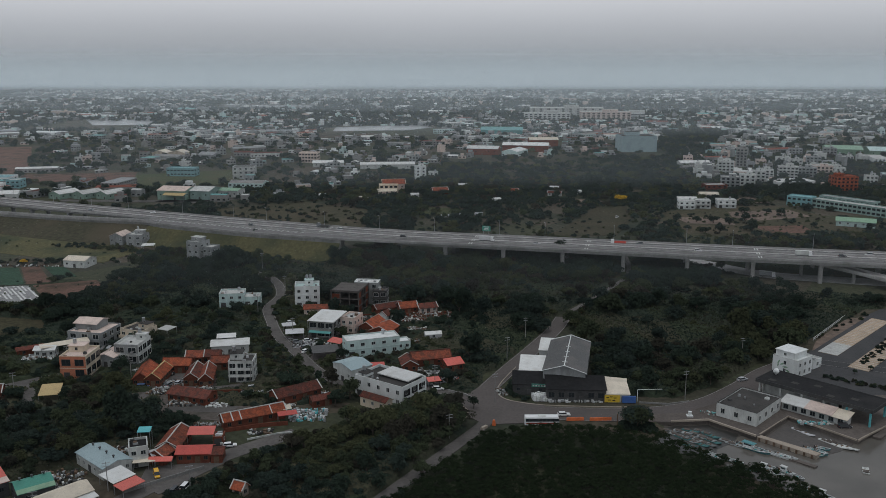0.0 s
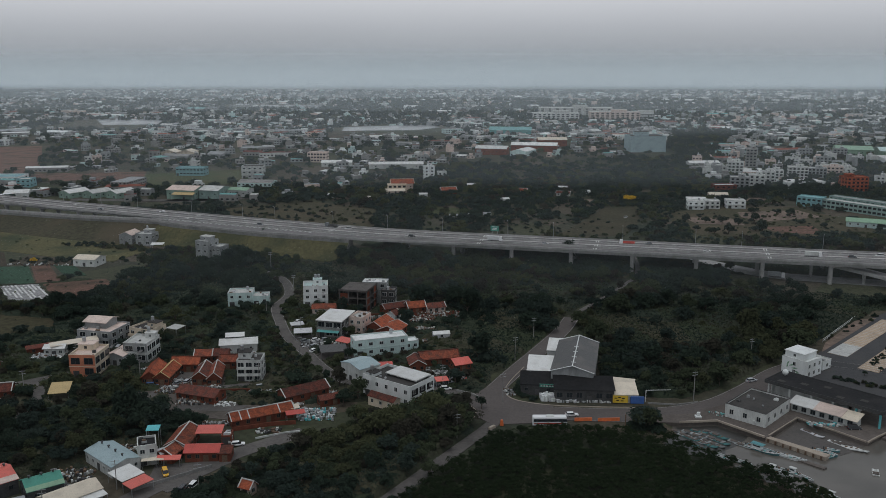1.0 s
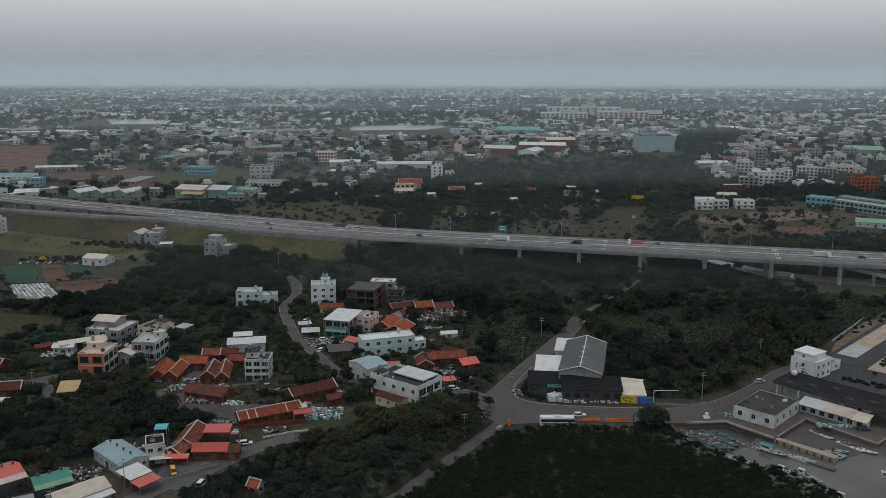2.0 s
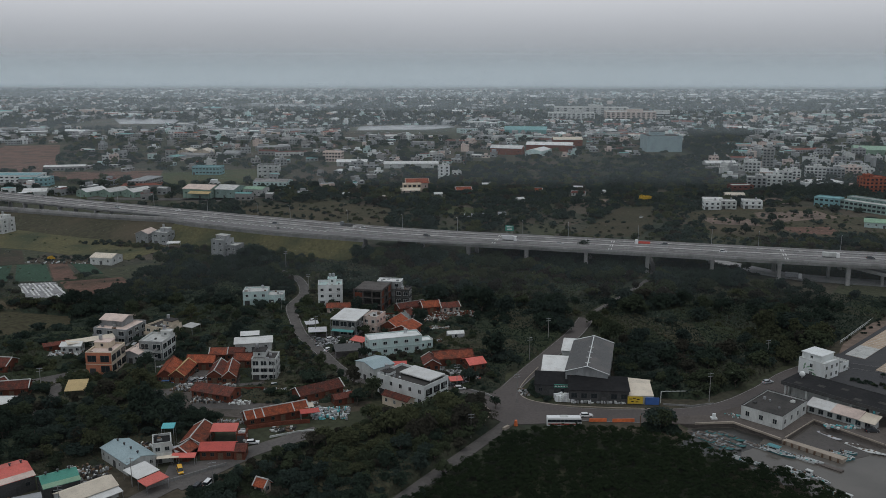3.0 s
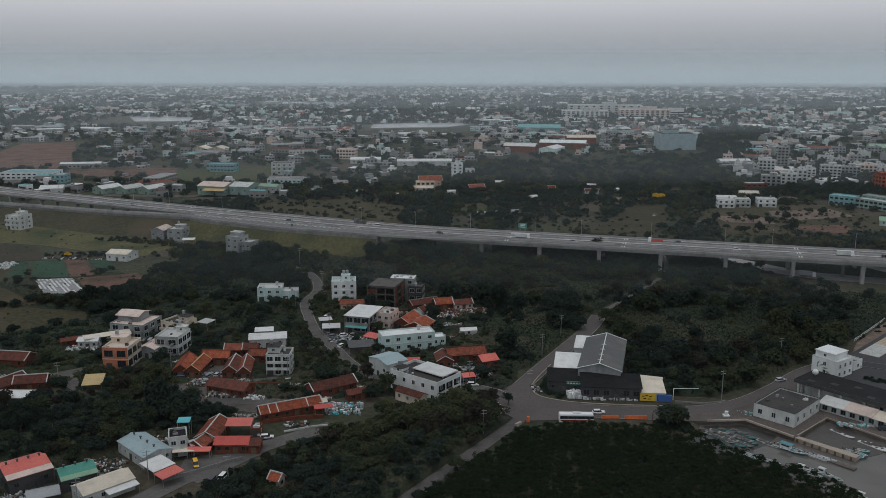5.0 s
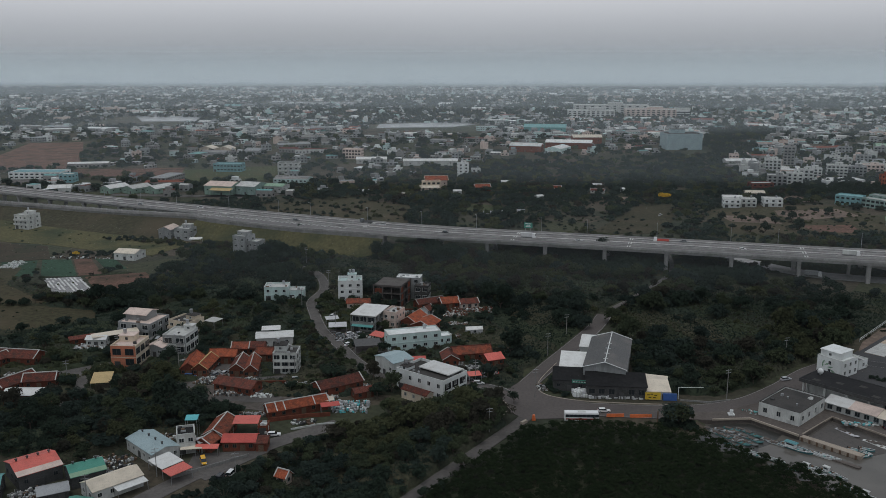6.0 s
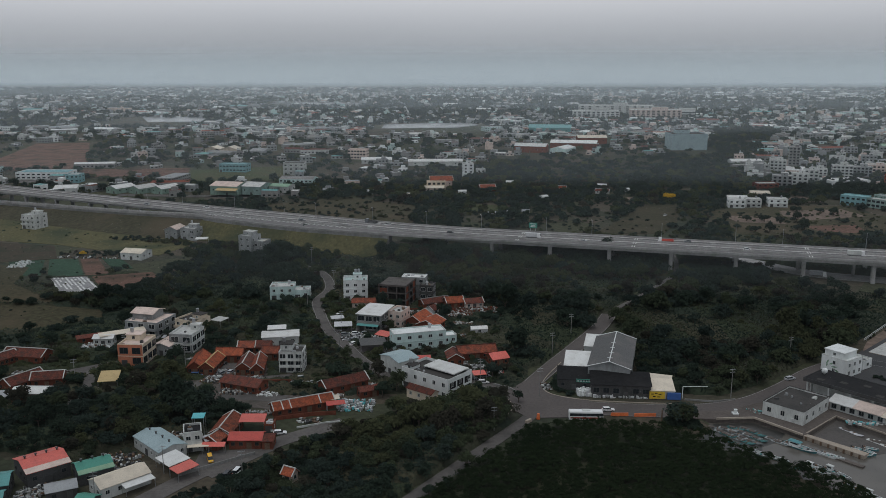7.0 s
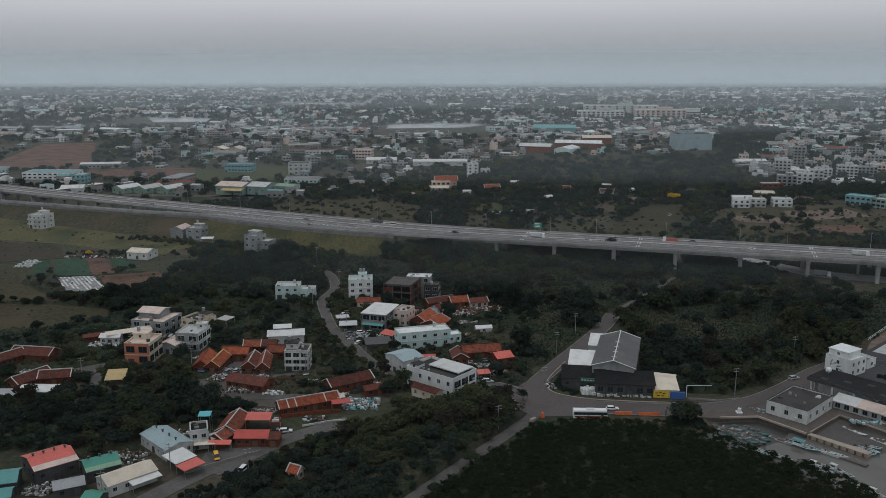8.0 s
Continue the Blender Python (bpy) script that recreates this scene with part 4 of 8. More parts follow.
def woodland(name, label, poly, gap, seed, smin=.7, smax=1.3, templates=None, keep_part=1.0, leaf=None, room=2.0, trunks=True, category="woodland", glades=0.0):
    """A stand of trees that nobody could count, in one mesh with its trunks."""
    rng = np.random.default_rng(seed)
    P = poisson(poly, gap, rng, room)
    P = P[rng.uniform(size=len(P)) < keep_part]
    if not len(P):
        return
    drift = np.array([noise.noise(Vector((x * .02, y * .02, seed * .37))) for x, y in P])
    scales = (smin + (smax - smin) * rng.beta(1.6, 2.2, len(P))) * (1 + .55 * drift)
    if glades:
        open_ground = np.array([noise.noise(Vector((x * .021, y * .014, 4.4))) + .5 * noise.noise(Vector((x * .06, y * .05, 8.1))) for x, y in P])
        keep_it = open_ground + rng.normal(0, .12, len(P)) < glades
        P, scales = P[keep_it], scales[keep_it]
    names = leaf or LEAVES
    tone = np.array([noise.noise(Vector((x * .03, y * .018, 7.7))) + .6 * noise.noise(Vector((x * .09, y * .07, 2.2))) for x, y in P])
    group_of = np.clip((tone * .9 + .47 + rng.normal(0, .16, len(P))) * len(names), 0, len(names) - 1).astype(int)
    Q, idx = [], []
    for g in range(len(names)):
        m = group_of == g
        q = scatter_quads(P[m], templates or CROWNS, scales[m], rng)
        Q.append(q)
        idx.append(np.full(len(q), g))
    if trunks:
        q = scatter_quads(P, TRUNKS, scales, rng)
        Q.append(q)
        idx.append(np.full(len(q), len(names)))
    ob = new(name, quads_mesh(name, np.concatenate(Q), [M[k] for k in names] + [M["bark"]], np.concatenate(idx)))
    return tagged(ob, label, category, kind="stuff")


def thicket(name, label, poly, step, seed, h=1.6, per=1.2, size=.36, room=.8, mat="brush", leaf=None):
    """Undergrowth that closes over the ground: an uneven low canopy with loose leaf clumps standing out of it."""
    rng = np.random.default_rng(seed)
    xs, ys = [p[0] for p in poly], [p[1] for p in poly]
    ax, ay = np.arange(min(xs) - step, max(xs) + 2 * step, step), np.arange(min(ys) - step, max(ys) + 2 * step, step)
    gx, gy = np.meshgrid(ax, ay)
    P = np.stack([gx.ravel(), gy.ravel()], 1) + rng.uniform(-.3, .3, (gx.size, 2)) * step
    ok = inside(P, poly) & free_mask(P, room) & wild(P)
    m = np.pad(ok.reshape(gx.shape).astype(float), 1)
    soft = sum(m[i:i + gx.shape[0], j:j + gx.shape[1]] for i in range(3) for j in range(3)).ravel() / 9
    lump = np.array([.55 * noise.noise(Vector((x * .05, y * .05, seed))) + .6 * noise.noise(Vector((x * .16, y * .16, 2.3))) + .45 * noise.noise(Vector((x * .42, y * .42, 5.1))) for x, y in P])
    z = np.where(ok, soft * h * np.clip(.75 + lump, .12, 2.2), -.4)
    nx = gx.shape[1]
    near = soft.reshape(gx.shape) > 0
    used = near[:-1, :-1] & near[1:, :-1] & near[:-1, 1:] & near[1:, 1:]
    jj, ii = np.nonzero(used)
    if not len(jj):
        return
    F = [(j * nx + i, j * nx + i + 1, (j + 1) * nx + i + 1, (j + 1) * nx + i) for j, i in zip(jj.tolist(), ii.tolist())]
    names = leaf or LEAVES
    idx = np.nonzero(ok)[0]
    idx = np.repeat(idx, 1 + int(per * step * step))[:int(len(idx) * per * step * step)] if per * step * step > 1 else idx[rng.uniform(size=len(idx)) < per * step * step]
    base = np.stack([P[idx, 0], P[idx, 1], z[idx]], 1) + rng.uniform(-.5, .5, (len(idx), 3)) * (step, step, .9) + (0, 0, .15)
    T = leaf_tris(base, rng.normal(scale=.6, size=(len(idx), 3)) + np.array([0, 0, .8]), size, rng)
    tone = np.array([noise.noise(Vector((x * .03, y * .018, 7.7))) + .6 * noise.noise(Vector((x * .09, y * .07, 2.2))) for x, y, _ in base])
    pick = np.clip((tone * .9 + .47 + rng.normal(0, .09, len(base))) * len(names), 0, len(names) - 1).astype(int) + 1
    me = bpy.data.meshes.new(name)
    nv = len(P)
    me.from_pydata(np.concatenate([np.column_stack([P, z]), T.reshape(-1, 3)]).tolist(), [], F + [(nv + 3 * k, nv + 3 * k + 1, nv + 3 * k + 2) for k in range(len(T))])
    for k in [mat, *names]:
        me.materials.append(M[k])
    me.polygons.foreach_set("material_index", np.concatenate([np.zeros(len(F)), pick]).astype(np.int32))
    me.polygons.foreach_set("use_smooth", np.concatenate([np.ones(len(F)), np.zeros(len(T))]).astype(bool))
    return tagged(new(name, me), label, "undergrowth", kind="stuff")


def tree(label, x, y, k=0, s=1.0, leaf="leaf_a", rot=0, name="tree", group="trees among the houses"):
    t = thing(name, label, "tree", x, y, rot, group=group)
    t.scale = (s, s, s)
    part("trunk", keep(("trunk", k % 3), lambda: trunk_geo(60 + k % 3).mesh("trunk", M["bark"])), None, t)
    part("crown", keep(("crown", k % 5, leaf), lambda: quads_mesh("crown", CROWNS[k % 5], [M[leaf]])), None, t)
    return t

# ---- land and water ----
BASIN = [(71, 262), (77, 275.5), (90, 277), (102, 263.5), (118, 280), (133, 261), (152, 275), (420, 275), (420, 60), (116, 60), (112, 190), (107, 217), (99, 236), (85, 249)]


def land():
    near_x = np.arange(-420, 421, 6.0)
    near_y = np.arange(60, 721, 6.0)
    xs = np.concatenate([[-9000, -5200, -3000, -1700, -900, -600], near_x, [600, 900, 1700, 3000, 5200, 9000]])
    ys = np.concatenate([[-3000, -1000, -300], near_y, [900, 1300, 2000, 3200, 5200, 9000]])
    gx, gy = np.meshgrid(xs, ys)
    P = np.stack([gx.ravel(), gy.ravel()], 1)
    under_quay = [(70, 262), (76, 282), (90, 285), (104, 285), (112, 290), (122, 292), (134, 290), (176, 290), (176, 270), (120, 250)]
    z = np.where(inside(P, BASIN) | inside(P, under_quay), -3.0, -0.12)
    nx, ny = len(xs), len(ys)
    g = Geo()
    g.v = [(float(x), float(y), float(h)) for (x, y), h in zip(P, z)]
    g.f = [(j * nx + i, j * nx + i + 1, (j + 1) * nx + i + 1, (j + 1) * nx + i) for j in range(ny - 1) for i in range(nx - 1)]
    solid("ground", g, M["ground"], "dark green and brown scrub and farm land", "ground", "structure")


land()
solid("water", Geo().prism([(60, -200), (900, -200), (900, 300), (60, 300)], -1.5, -1.3), M["water"], "still grey-brown tidal harbour water", "water", "structure")


def patch(name, label, poly, mat, z=0.02, category="field", room=True):
    solid(name, Geo().prism(poly, -.25, z), M[mat], label, category, "structure")


def road(name, label, line, width, mat="asphalt", z=0.0, edge=True, steps=6, category="road"):
    """A carriageway with its painted edge lines."""
    pts = smooth(line, steps)
    t = tagged(new(name, Geo().ribbon(offset_line(pts, -width / 2), offset_line(pts, width / 2), -.3, .05 + z).mesh(name, M[mat])), label, category, kind="structure")
    LANES.append((pts, width / 2))
    if edge:
        for s in (-1, 1):
            a = s * (width / 2 - .35)
            part("edge_line", Geo().ribbon(offset_line(pts, a - .07), offset_line(pts, a + .07), .0, .062 + z), M["line_worn"], t)
    return t


# village roads
road("road_village", "narrow asphalt road winding between the houses", [(14, 294), (2, 303), (-16, 309), (-37, 312), (-50, 327), (-60, 346), (-72, 368), (-81, 395), (-86, 415), (-84, 436), (-88, 456), (-96, 474), (-112, 492)], 5.4, "asphalt_old", edge=True)
road("road_north", "asphalt road running inland from the junction", [(12, 288), (14, 300), (24, 323), (38, 352), (50, 378), (57, 398)], 7.5, "asphalt", .01)
road("track_north", "narrow pale farm track through the scrub", [(57, 396), (63, 410), (74, 427), (92, 457), (103, 478), (110, 504), (114, 540)], 2.6, "asphalt_old", .004, edge=False)
road("road_south", "asphalt lane along the mangroves", [(18, 288), (14, 275), (4, 258), (-7, 240), (-18, 222), (-34, 195), (-52, 165)], 4.6, "asphalt_old", .02, edge=False)
road("road_harbour", "wide asphalt road along the harbour", [(8, 292), (22, 286), (40, 283.5), (62, 282.5), (80, 285), (95, 292), (111, 306), (126, 322), (140, 333)], 11.5, "asphalt", .03)
patch("pavement_junction", "worn asphalt forecourt at the road junction", [(3, 300), (6, 284), (14, 274), (34, 276), (36, 291), (23, 295.6), (19.6, 304), (14, 309), (8, 300)], "asphalt", .1, "pavement")
for label, line in (("pale concrete kerb round the workshop corner", [(29, 330), (22.4, 314), (20, 304), (22.6, 296.4), (33, 291.4), (50, 289.6), (66, 289)]), ("pale concrete kerb at the wooded corner", [(-8, 300.5), (2, 297.6), (7, 290), (8.6, 283), (5, 273), (-1, 263)])):
    k = smooth([(x, y, 0) for x, y in line], 5)
    solid("kerb", Geo().ribbon(offset_line(k, -.14), offset_line(k, .14), -.2, .2), M["quay_pale"], label, "kerb", "structure")
road("lane_court", "worn concrete lane to the brick courtyard houses", [(-48, 268), (-57, 260), (-66, 252), (-74, 243), (-80, 236), (-88, 224), (-96, 210)], 7.0, "asphalt_old", .0, edge=False)
patch("pavement_court", "worn concrete yard of the courtyard houses", [(-89, 243), (-88, 232), (-80, 226), (-66, 246), (-62, 256), (-72, 246)], "asphalt_old", .03, "pavement")
road("lane_west", "narrow lane past the western houses", [(-178, 300), (-168, 306), (-158, 314), (-147, 322), (-140, 332)], 4.5, "asphalt_old", edge=False)
road("lane_west_two", "narrow lane bending south past the western houses", [(-160, 313), (-152, 303), (-148, 290), (-149, 278)], 4.0, "asphalt_old", .01, edge=False)
patch("pavement_yard", "cluttered concrete yard by the tiled houses", [(-100, 302), (-96, 286), (-74, 284), (-70, 296), (-84, 306)], "asphalt_old", .02, "pavement")
patch("pavement_square", "concrete square with parked cars", [(-74, 372), (-68, 352), (-58, 334), (-38, 328), (-34, 340), (-46, 358), (-48, 372)], "asphalt", .02, "pavement")
patch("pavement_east", "concrete forecourt beside the white building", [(-8, 300), (10, 300), (14, 316), (2, 322), (-10, 316)], "asphalt_old", .02, "pavement")

patch("pavement_cluster", "trodden earth yards of the tiled houses", [(-116, 300), (-104, 328), (-86, 320), (-62, 302), (-58, 288), (-70, 276), (-100, 282)], "yard", .008, "pavement")
patch("pavement_gardens", "trodden earth yards behind the square", [(-64, 362), (-42, 394), (-22, 402), (-6, 386), (-14, 360), (-40, 356)], "yard", .010, "pavement")
patch("pavement_brickyard", "trodden yard of the brick wings", [(-26, 322), (-16, 350), (10, 348), (8, 326), (-6, 318)], "yard", .012, "pavement")
patch("pavement_westyard", "trodden yards of the western houses", [(-184, 328), (-176, 352), (-120, 356), (-110, 326), (-150, 316)], "yard", .010, "pavement")
road("lane_cluster", "worn lane curving up to the tiled houses", [(-112, 278), (-110, 286), (-109.6, 296), (-107, 304), (-101, 308.6), (-90, 306.6), (-76, 309.6)], 3.4, "asphalt_old", .016, edge=False)
patch("pavement_tiles", "pale concrete court between the tiled wings", [(-104.8, 307), (-98, 306), (-98.4, 322), (-105.4, 322)], "asphalt_old", .05, "pavement")
block(-101.6, 314, 2, 7, 16)
block(-92, 293, 0, 20, 15)
block(-92, 287, -19, 22, 10)
block(-112, 300, 20, 14, 5)
# fields west of the village, below the motorway
FIELDS = [
    ("dry yellowish meadow below the motorway", [(-420, 640), (-232, 592), (-192, 548), (-204, 512), (-236, 520), (-282, 540), (-420, 570)], "grass_dry"),
    ("dark fallow field with grass tufts", [(-420, 566), (-282, 536), (-262, 500), (-300, 486), (-420, 500)], "soil_dark"),
    ("rough green pasture", [(-420, 496), (-300, 484), (-268, 478), (-256, 440), (-226, 414), (-214, 404), (-420, 404)], "grass_olive"),
    ("green vegetable bed", [(-266, 498), (-249, 499), (-227, 460), (-246, 456)], "crop"),
    ("green vegetable bed", [(-288, 492), (-268, 496), (-250, 456), (-266, 452)], "crop"),
    ("reddish tilled plot", [(-248, 500), (-238, 502), (-214, 464), (-226, 460)], "soil"),
    ("green vegetable bed", [(-236, 503), (-222, 500), (-206, 478), (-216, 474)], "crop"),
    ("bare reddish plot", [(-222, 458), (-192, 470), (-176, 448), (-200, 426)], "soil"),
    ("vegetable rows under silvery mulch film", [(-244, 454), (-224, 458), (-203, 428), (-221, 420)], "plastic_film"),
    ("dry grass verge of the motorway", [(-168, 548), (-120, 536), (-92, 512), (-140, 520)], "grass_dry"),
    ("green paddock beyond the motorway", [(-190, 700), (-120, 740), (-60, 700), (-60, 610), (-150, 620)], "grass_olive"),
    ("green paddock in the scrub", [(-18, 676), (8, 674), (6, 706), (-14, 716)], "grass"),
    ("dry meadow beyond the motorway", [(72, 592), (120, 594), (142, 650), (152, 716), (124, 706), (100, 650)], "grass_olive"),
    ("bare track and earth yard in the scrub", [(92, 768), (134, 746), (140, 736), (120, 738), (90, 756)], "soil_brown"),
    ("brown fallow allotments", [(178, 668), (214, 662), (216, 634), (182, 640)], "soil_brown"),
    ("brown fallow allotment below the white houses", [(250, 758), (270, 764), (278, 738), (256, 730)], "soil_brown"),
    ("brown fallow allotments with a hedge", [(228, 690), (280, 700), (286, 668), (234, 650), (224, 668)], "soil_brown"),
    ("bare orange earth plot", [(226, 628), (264, 632), (262, 602), (230, 604)], "soil"),
    ("large reddish tilled field", [(-640, 1200), (-570, 1215), (-440, 930), (-560, 900)], "soil"),
    ("reddish tilled field", [(-440, 920), (-330, 940), (-310, 870), (-430, 860)], "soil"),
    ("fallow brown field behind the western houses", [(-420, 400), (-212, 400), (-188, 394), (-180, 380), (-204, 362), (-240, 352), (-420, 346)], "grass_olive"),
    ("green field behind the workshops", [(-360, 900), (-230, 960), (-190, 850), (-300, 830)], "grass"),
]
patch("pavement_factory", "pale concrete yard before the factory", [(-474, 838), (-412, 839), (-398, 812), (-458, 806)], "asphalt_old", .03, "pavement")
patch("pavement_halls", "concrete yard before the sheet-roofed halls", [(-330, 752), (-250, 750), (-196, 742), (-176, 756), (-176, 792), (-196, 806), (-200, 734), (-250, 738), (-330, 742)], "asphalt_old", .03, "pavement")
ALLOTMENTS = [(172, 596), (166, 650), (176, 690), (236, 716), (284, 716), (304, 640), (300, 590), (236, 584)]
solid("field", Geo().prism(ALLOTMENTS, -.3, .002), M["grass_olive"], "weedy ground among the allotments", "field", "structure")
for i, (label, poly, mat) in enumerate(FIELDS):
    ob = solid("field", Geo().prism(poly, -.3, .006 + .012 * (i % 4)), M[mat], label, "field", "structure")

strips, cut = Geo(), random.Random(77)
for k in range(10):
    a = Vector((-243, 453, 0)).lerp(Vector((-225, 456.6, 0)), k / 9)
    b = Vector((-220.6, 421.4, 0)).lerp(Vector((-204, 428.4, 0)), k / 9)
    u = (b - a).normalized()
    n = Vector((-u.y, u.x, 0)) * .45
    t0 = 0.0
    while t0 < 1:
        t1 = min(1, t0 + cut.uniform(.04, .2))
        if cut.random() < .72:
            p, q = a.lerp(b, t0), a.lerp(b, t1)
            strips.slab(*[(c.x, c.y, .16) for c in (p - n, q - n, q + n, p + n)], .14)
        t0 = t1 + .02
solid("mulch_strips", strips, M["white_metal"], "torn white plastic strips over the vegetable rows", "mulch film", "stuff")
for label, poly in (("pale shallow fish pond", [(-745, 1830), (-600, 1830), (-520, 1620), (-640, 1610)]), ("long pale fish pond", [(-190, 1560), (-50, 1625), (-20, 1560), (-60, 1500), (-185, 1480)]), ("far pale fish pond", [(-560, 2330), (-330, 2290), (-330, 2230), (-570, 2260)])):
    block(sum(p[0] for p in poly) / len(poly), min(p[1] for p in poly) - 10, 0, 190 if "far" not in label else 260, 240)
    solid("pond", Geo().prism(poly, -.3, .5), M["pond"], label, "pond", "structure")

# flat sheets added to imitate haze and lift dark tones, out to the horizon
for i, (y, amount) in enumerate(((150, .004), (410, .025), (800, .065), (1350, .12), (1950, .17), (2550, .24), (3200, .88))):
    solid("mist_bank", Geo().add([(-6000, y, -1), (6000, y, -1), (6000, y + 260, 195), (-6000, y + 260, 195)], [(0, 1, 2, 3)]), haze_film("haze_veil_%s" % "abcdefg"[i], amount, 15 if y < 3000 else 30), "flat translucent sheet added to imitate haze", "mist", "structure")
# glowing sheet behind the town, its colours painted to pass for haze
solid("backdrop", Geo().add([(-7000, 4850, -5), (7000, 4850, -5), (7000, 4850, 195), (-7000, 4850, 195)], [(0, 1, 2, 3)]), hazy("horizon_haze_glow", (0.162, 0.178, 0.190), (0.290, 0.308, 0.334)), "glowing backdrop sheet painted as horizon haze", "backdrop", "structure")

# ---- the motorway viaduct ----
FAR_EDGE = smooth([(-760, 890, 12), (-560, 786, 12), (-357, 688, 12), (-214, 623.5, 12), (-108, 578.5, 12), (-30, 549, 12), (76, 523.5, 12), (181, 498.5, 12), (252, 483, 12), (420, 450, 12), (620, 415, 12)], 8)
motorway = thing("motorway_viaduct", "long grey concrete motorway viaduct with wide asphalt carriageways", "viaduct", 0, 0, kind="structure")
DECK = 22.0
part("deck", Geo().ribbon(FAR_EDGE, offset_line(FAR_EDGE, DECK), -.55, 0), M["hwy"], motorway)
for a in (1.5, 7.0, 12.6, 18.2):
    part("girder", Geo().ribbon(offset_line(FAR_EDGE, a), offset_line(FAR_EDGE, a + 2.2), -1.9, -.55), M["hwy_conc"], motorway)
for a in (-.45, 10.4, DECK):
    part("parapet", Geo().ribbon(offset_line(FAR_EDGE, a), offset_line(FAR_EDGE, a + .45), -.35 if a != 10.4 else 0.0, 1.0), M["hwy_conc"], motorway)
# shoulder strips whose pale colour also paints in wet reflections
for a, b in ((0, 1.0), (8.8, 10.3), (12.0, 13.6), (20.3, 22.0)):
    part("shoulder", Geo().ribbon(offset_line(FAR_EDGE, a), offset_line(FAR_EDGE, b), -.02, .012), M["hwy_pale"], motorway)
part("median_strip", Geo().ribbon(offset_line(FAR_EDGE, 11.0), offset_line(FAR_EDGE, 11.5), 0, .9), M["hwy_conc"], motorway)
for a in (1.0, 8.6, 13.6, 20.1):
    part("edge_line", Geo().ribbon(offset_line(FAR_EDGE, a), offset_line(FAR_EDGE, a + .4), -.02, .02), M["marking"], motorway)
for a in (3.8, 6.8, 15.3, 18.2):
    lane = offset_line(smooth(FAR_EDGE, 2), a)
    g = Geo()
    for p, q in zip(lane[::2], lane[1::2]):
        p, q = Vector(p), Vector(q)
        n = max(1, int((q - p).length / 12))
        for k in range(n):
            u, v = p.lerp(q, k / n), p.lerp(q, (k + .45) / n)
            s = Vector((-(v - u).y, (v - u).x, 0)).normalized() * .1
            g.slab(tuple(u - s + Vector((0, 0, .02))), tuple(v - s + Vector((0, 0, .02))), tuple(v + s + Vector((0, 0, .02))), tuple(u + s + Vector((0, 0, .02))), .03)
    tagged(part("lane_dash", g, M["marking"], motorway), kind="stuff")
# the lane that widens the deck, and the ramp that climbs beside it
widening = [p for p in FAR_EDGE if p[0] > -194]
inner = offset_line(widening, DECK + .45)


def edge_offset(x):
    """How far the near edge lies from the far one: wide where the ramp joins, narrow further on."""
    return float(np.interp(x, (-194, -172, -110, -60, -10, 20), (31.5, 37.0, 40.0, 36.0, 32.5, 31.0)))


outer = [offset_line(widening, edge_offset(p[0]))[i] for i, p in enumerate(widening)]
part("slip_deck", Geo().ribbon(inner, outer, -.55, 0), M["hwy"], motorway)
part("gore_line", Geo().ribbon(offset_line([p for p in widening if p[0] < -30], DECK + 1.2), offset_line([p for p in widening if p[0] < -30], DECK + 1.6), -.02, .02), M["marking"], motorway)
for i in range(34):
    gx = -186 + 3.2 * i
    k = min(range(len(widening)), key=lambda j: abs(widening[j][0] - gx))
    u = (Vector(widening[min(k + 1, len(widening) - 1)]) - Vector(widening[max(k - 1, 0)])).normalized()
    c = Vector(widening[k]) + u * (gx - widening[k][0])
    part("chevron", keep("chevron", lambda: Geo().slab((-.5, -1.3, .03), (.4, -1.3, .03), (1.2, 1.3, .03), (.3, 1.3, .03), .04).mesh("chevron", M["marking"])), None, motorway, at=pose(c.x + u.y * (DECK + 3.4), c.y - u.x * (DECK + 3.4), 12, 0, 0, math.degrees(math.atan2(u.y, u.x))))
tail = [p for p in widening if p[0] > -20]
for a in (DECK + 2.0, DECK + 6.4):
    part("slip_girder", Geo().ribbon(offset_line(tail, a), offset_line(tail, a + 2.2), -1.9, -.55), M["hwy_conc"], motorway)
part("shoulder", Geo().ribbon(offset_line(outer, -2.4), offset_line(outer, -.1), -.02, .012), M["hwy_pale"], motorway)
part("slip_parapet", Geo().ribbon(outer, [offset_line(outer, .45)[i] for i in range(len(outer))], -.35, 1.0), M["hwy_conc"], motorway)
part("edge_line", Geo().ribbon(offset_line(outer, -2.7), offset_line(outer, -2.4), -.02, .025), M["marking"], motorway)
SLIP = smooth([(-470, 712, 4.0), (-400, 676, 6.0), (-322, 638, 8.6), (-260, 609.5, 10.3), (-215, 593.0, 11.6), (-190, 584.5, 12.0)], 6)
part("ramp_deck", Geo().ribbon(offset_line(SLIP, -3.8), offset_line(SLIP, 3.6), -.55, -.02), M["hwy"], motorway)
part("ramp_parapet", Geo().ribbon(offset_line(SLIP, 3.6), offset_line(SLIP, 4.0), -.9, .9), M["hwy_conc"], motorway)
for a in (-3.4, 3.0):
    part("edge_line", Geo().ribbon(offset_line(SLIP, a), offset_line(SLIP, a + .25), -.04, .01), M["marking"], motorway)
part("retaining_wall", Geo().ribbon(offset_line(SLIP, -3.0), offset_line(SLIP, 3.5), -11.9, -.55), M["wall_grey"], motorway, "grey concrete retaining wall of the ramp")
closed = [p for p in FAR_EDGE if -196 < p[0] < -58]
closed_edge = [outer[i] for i, p in enumerate(widening) if p[0] < -44]
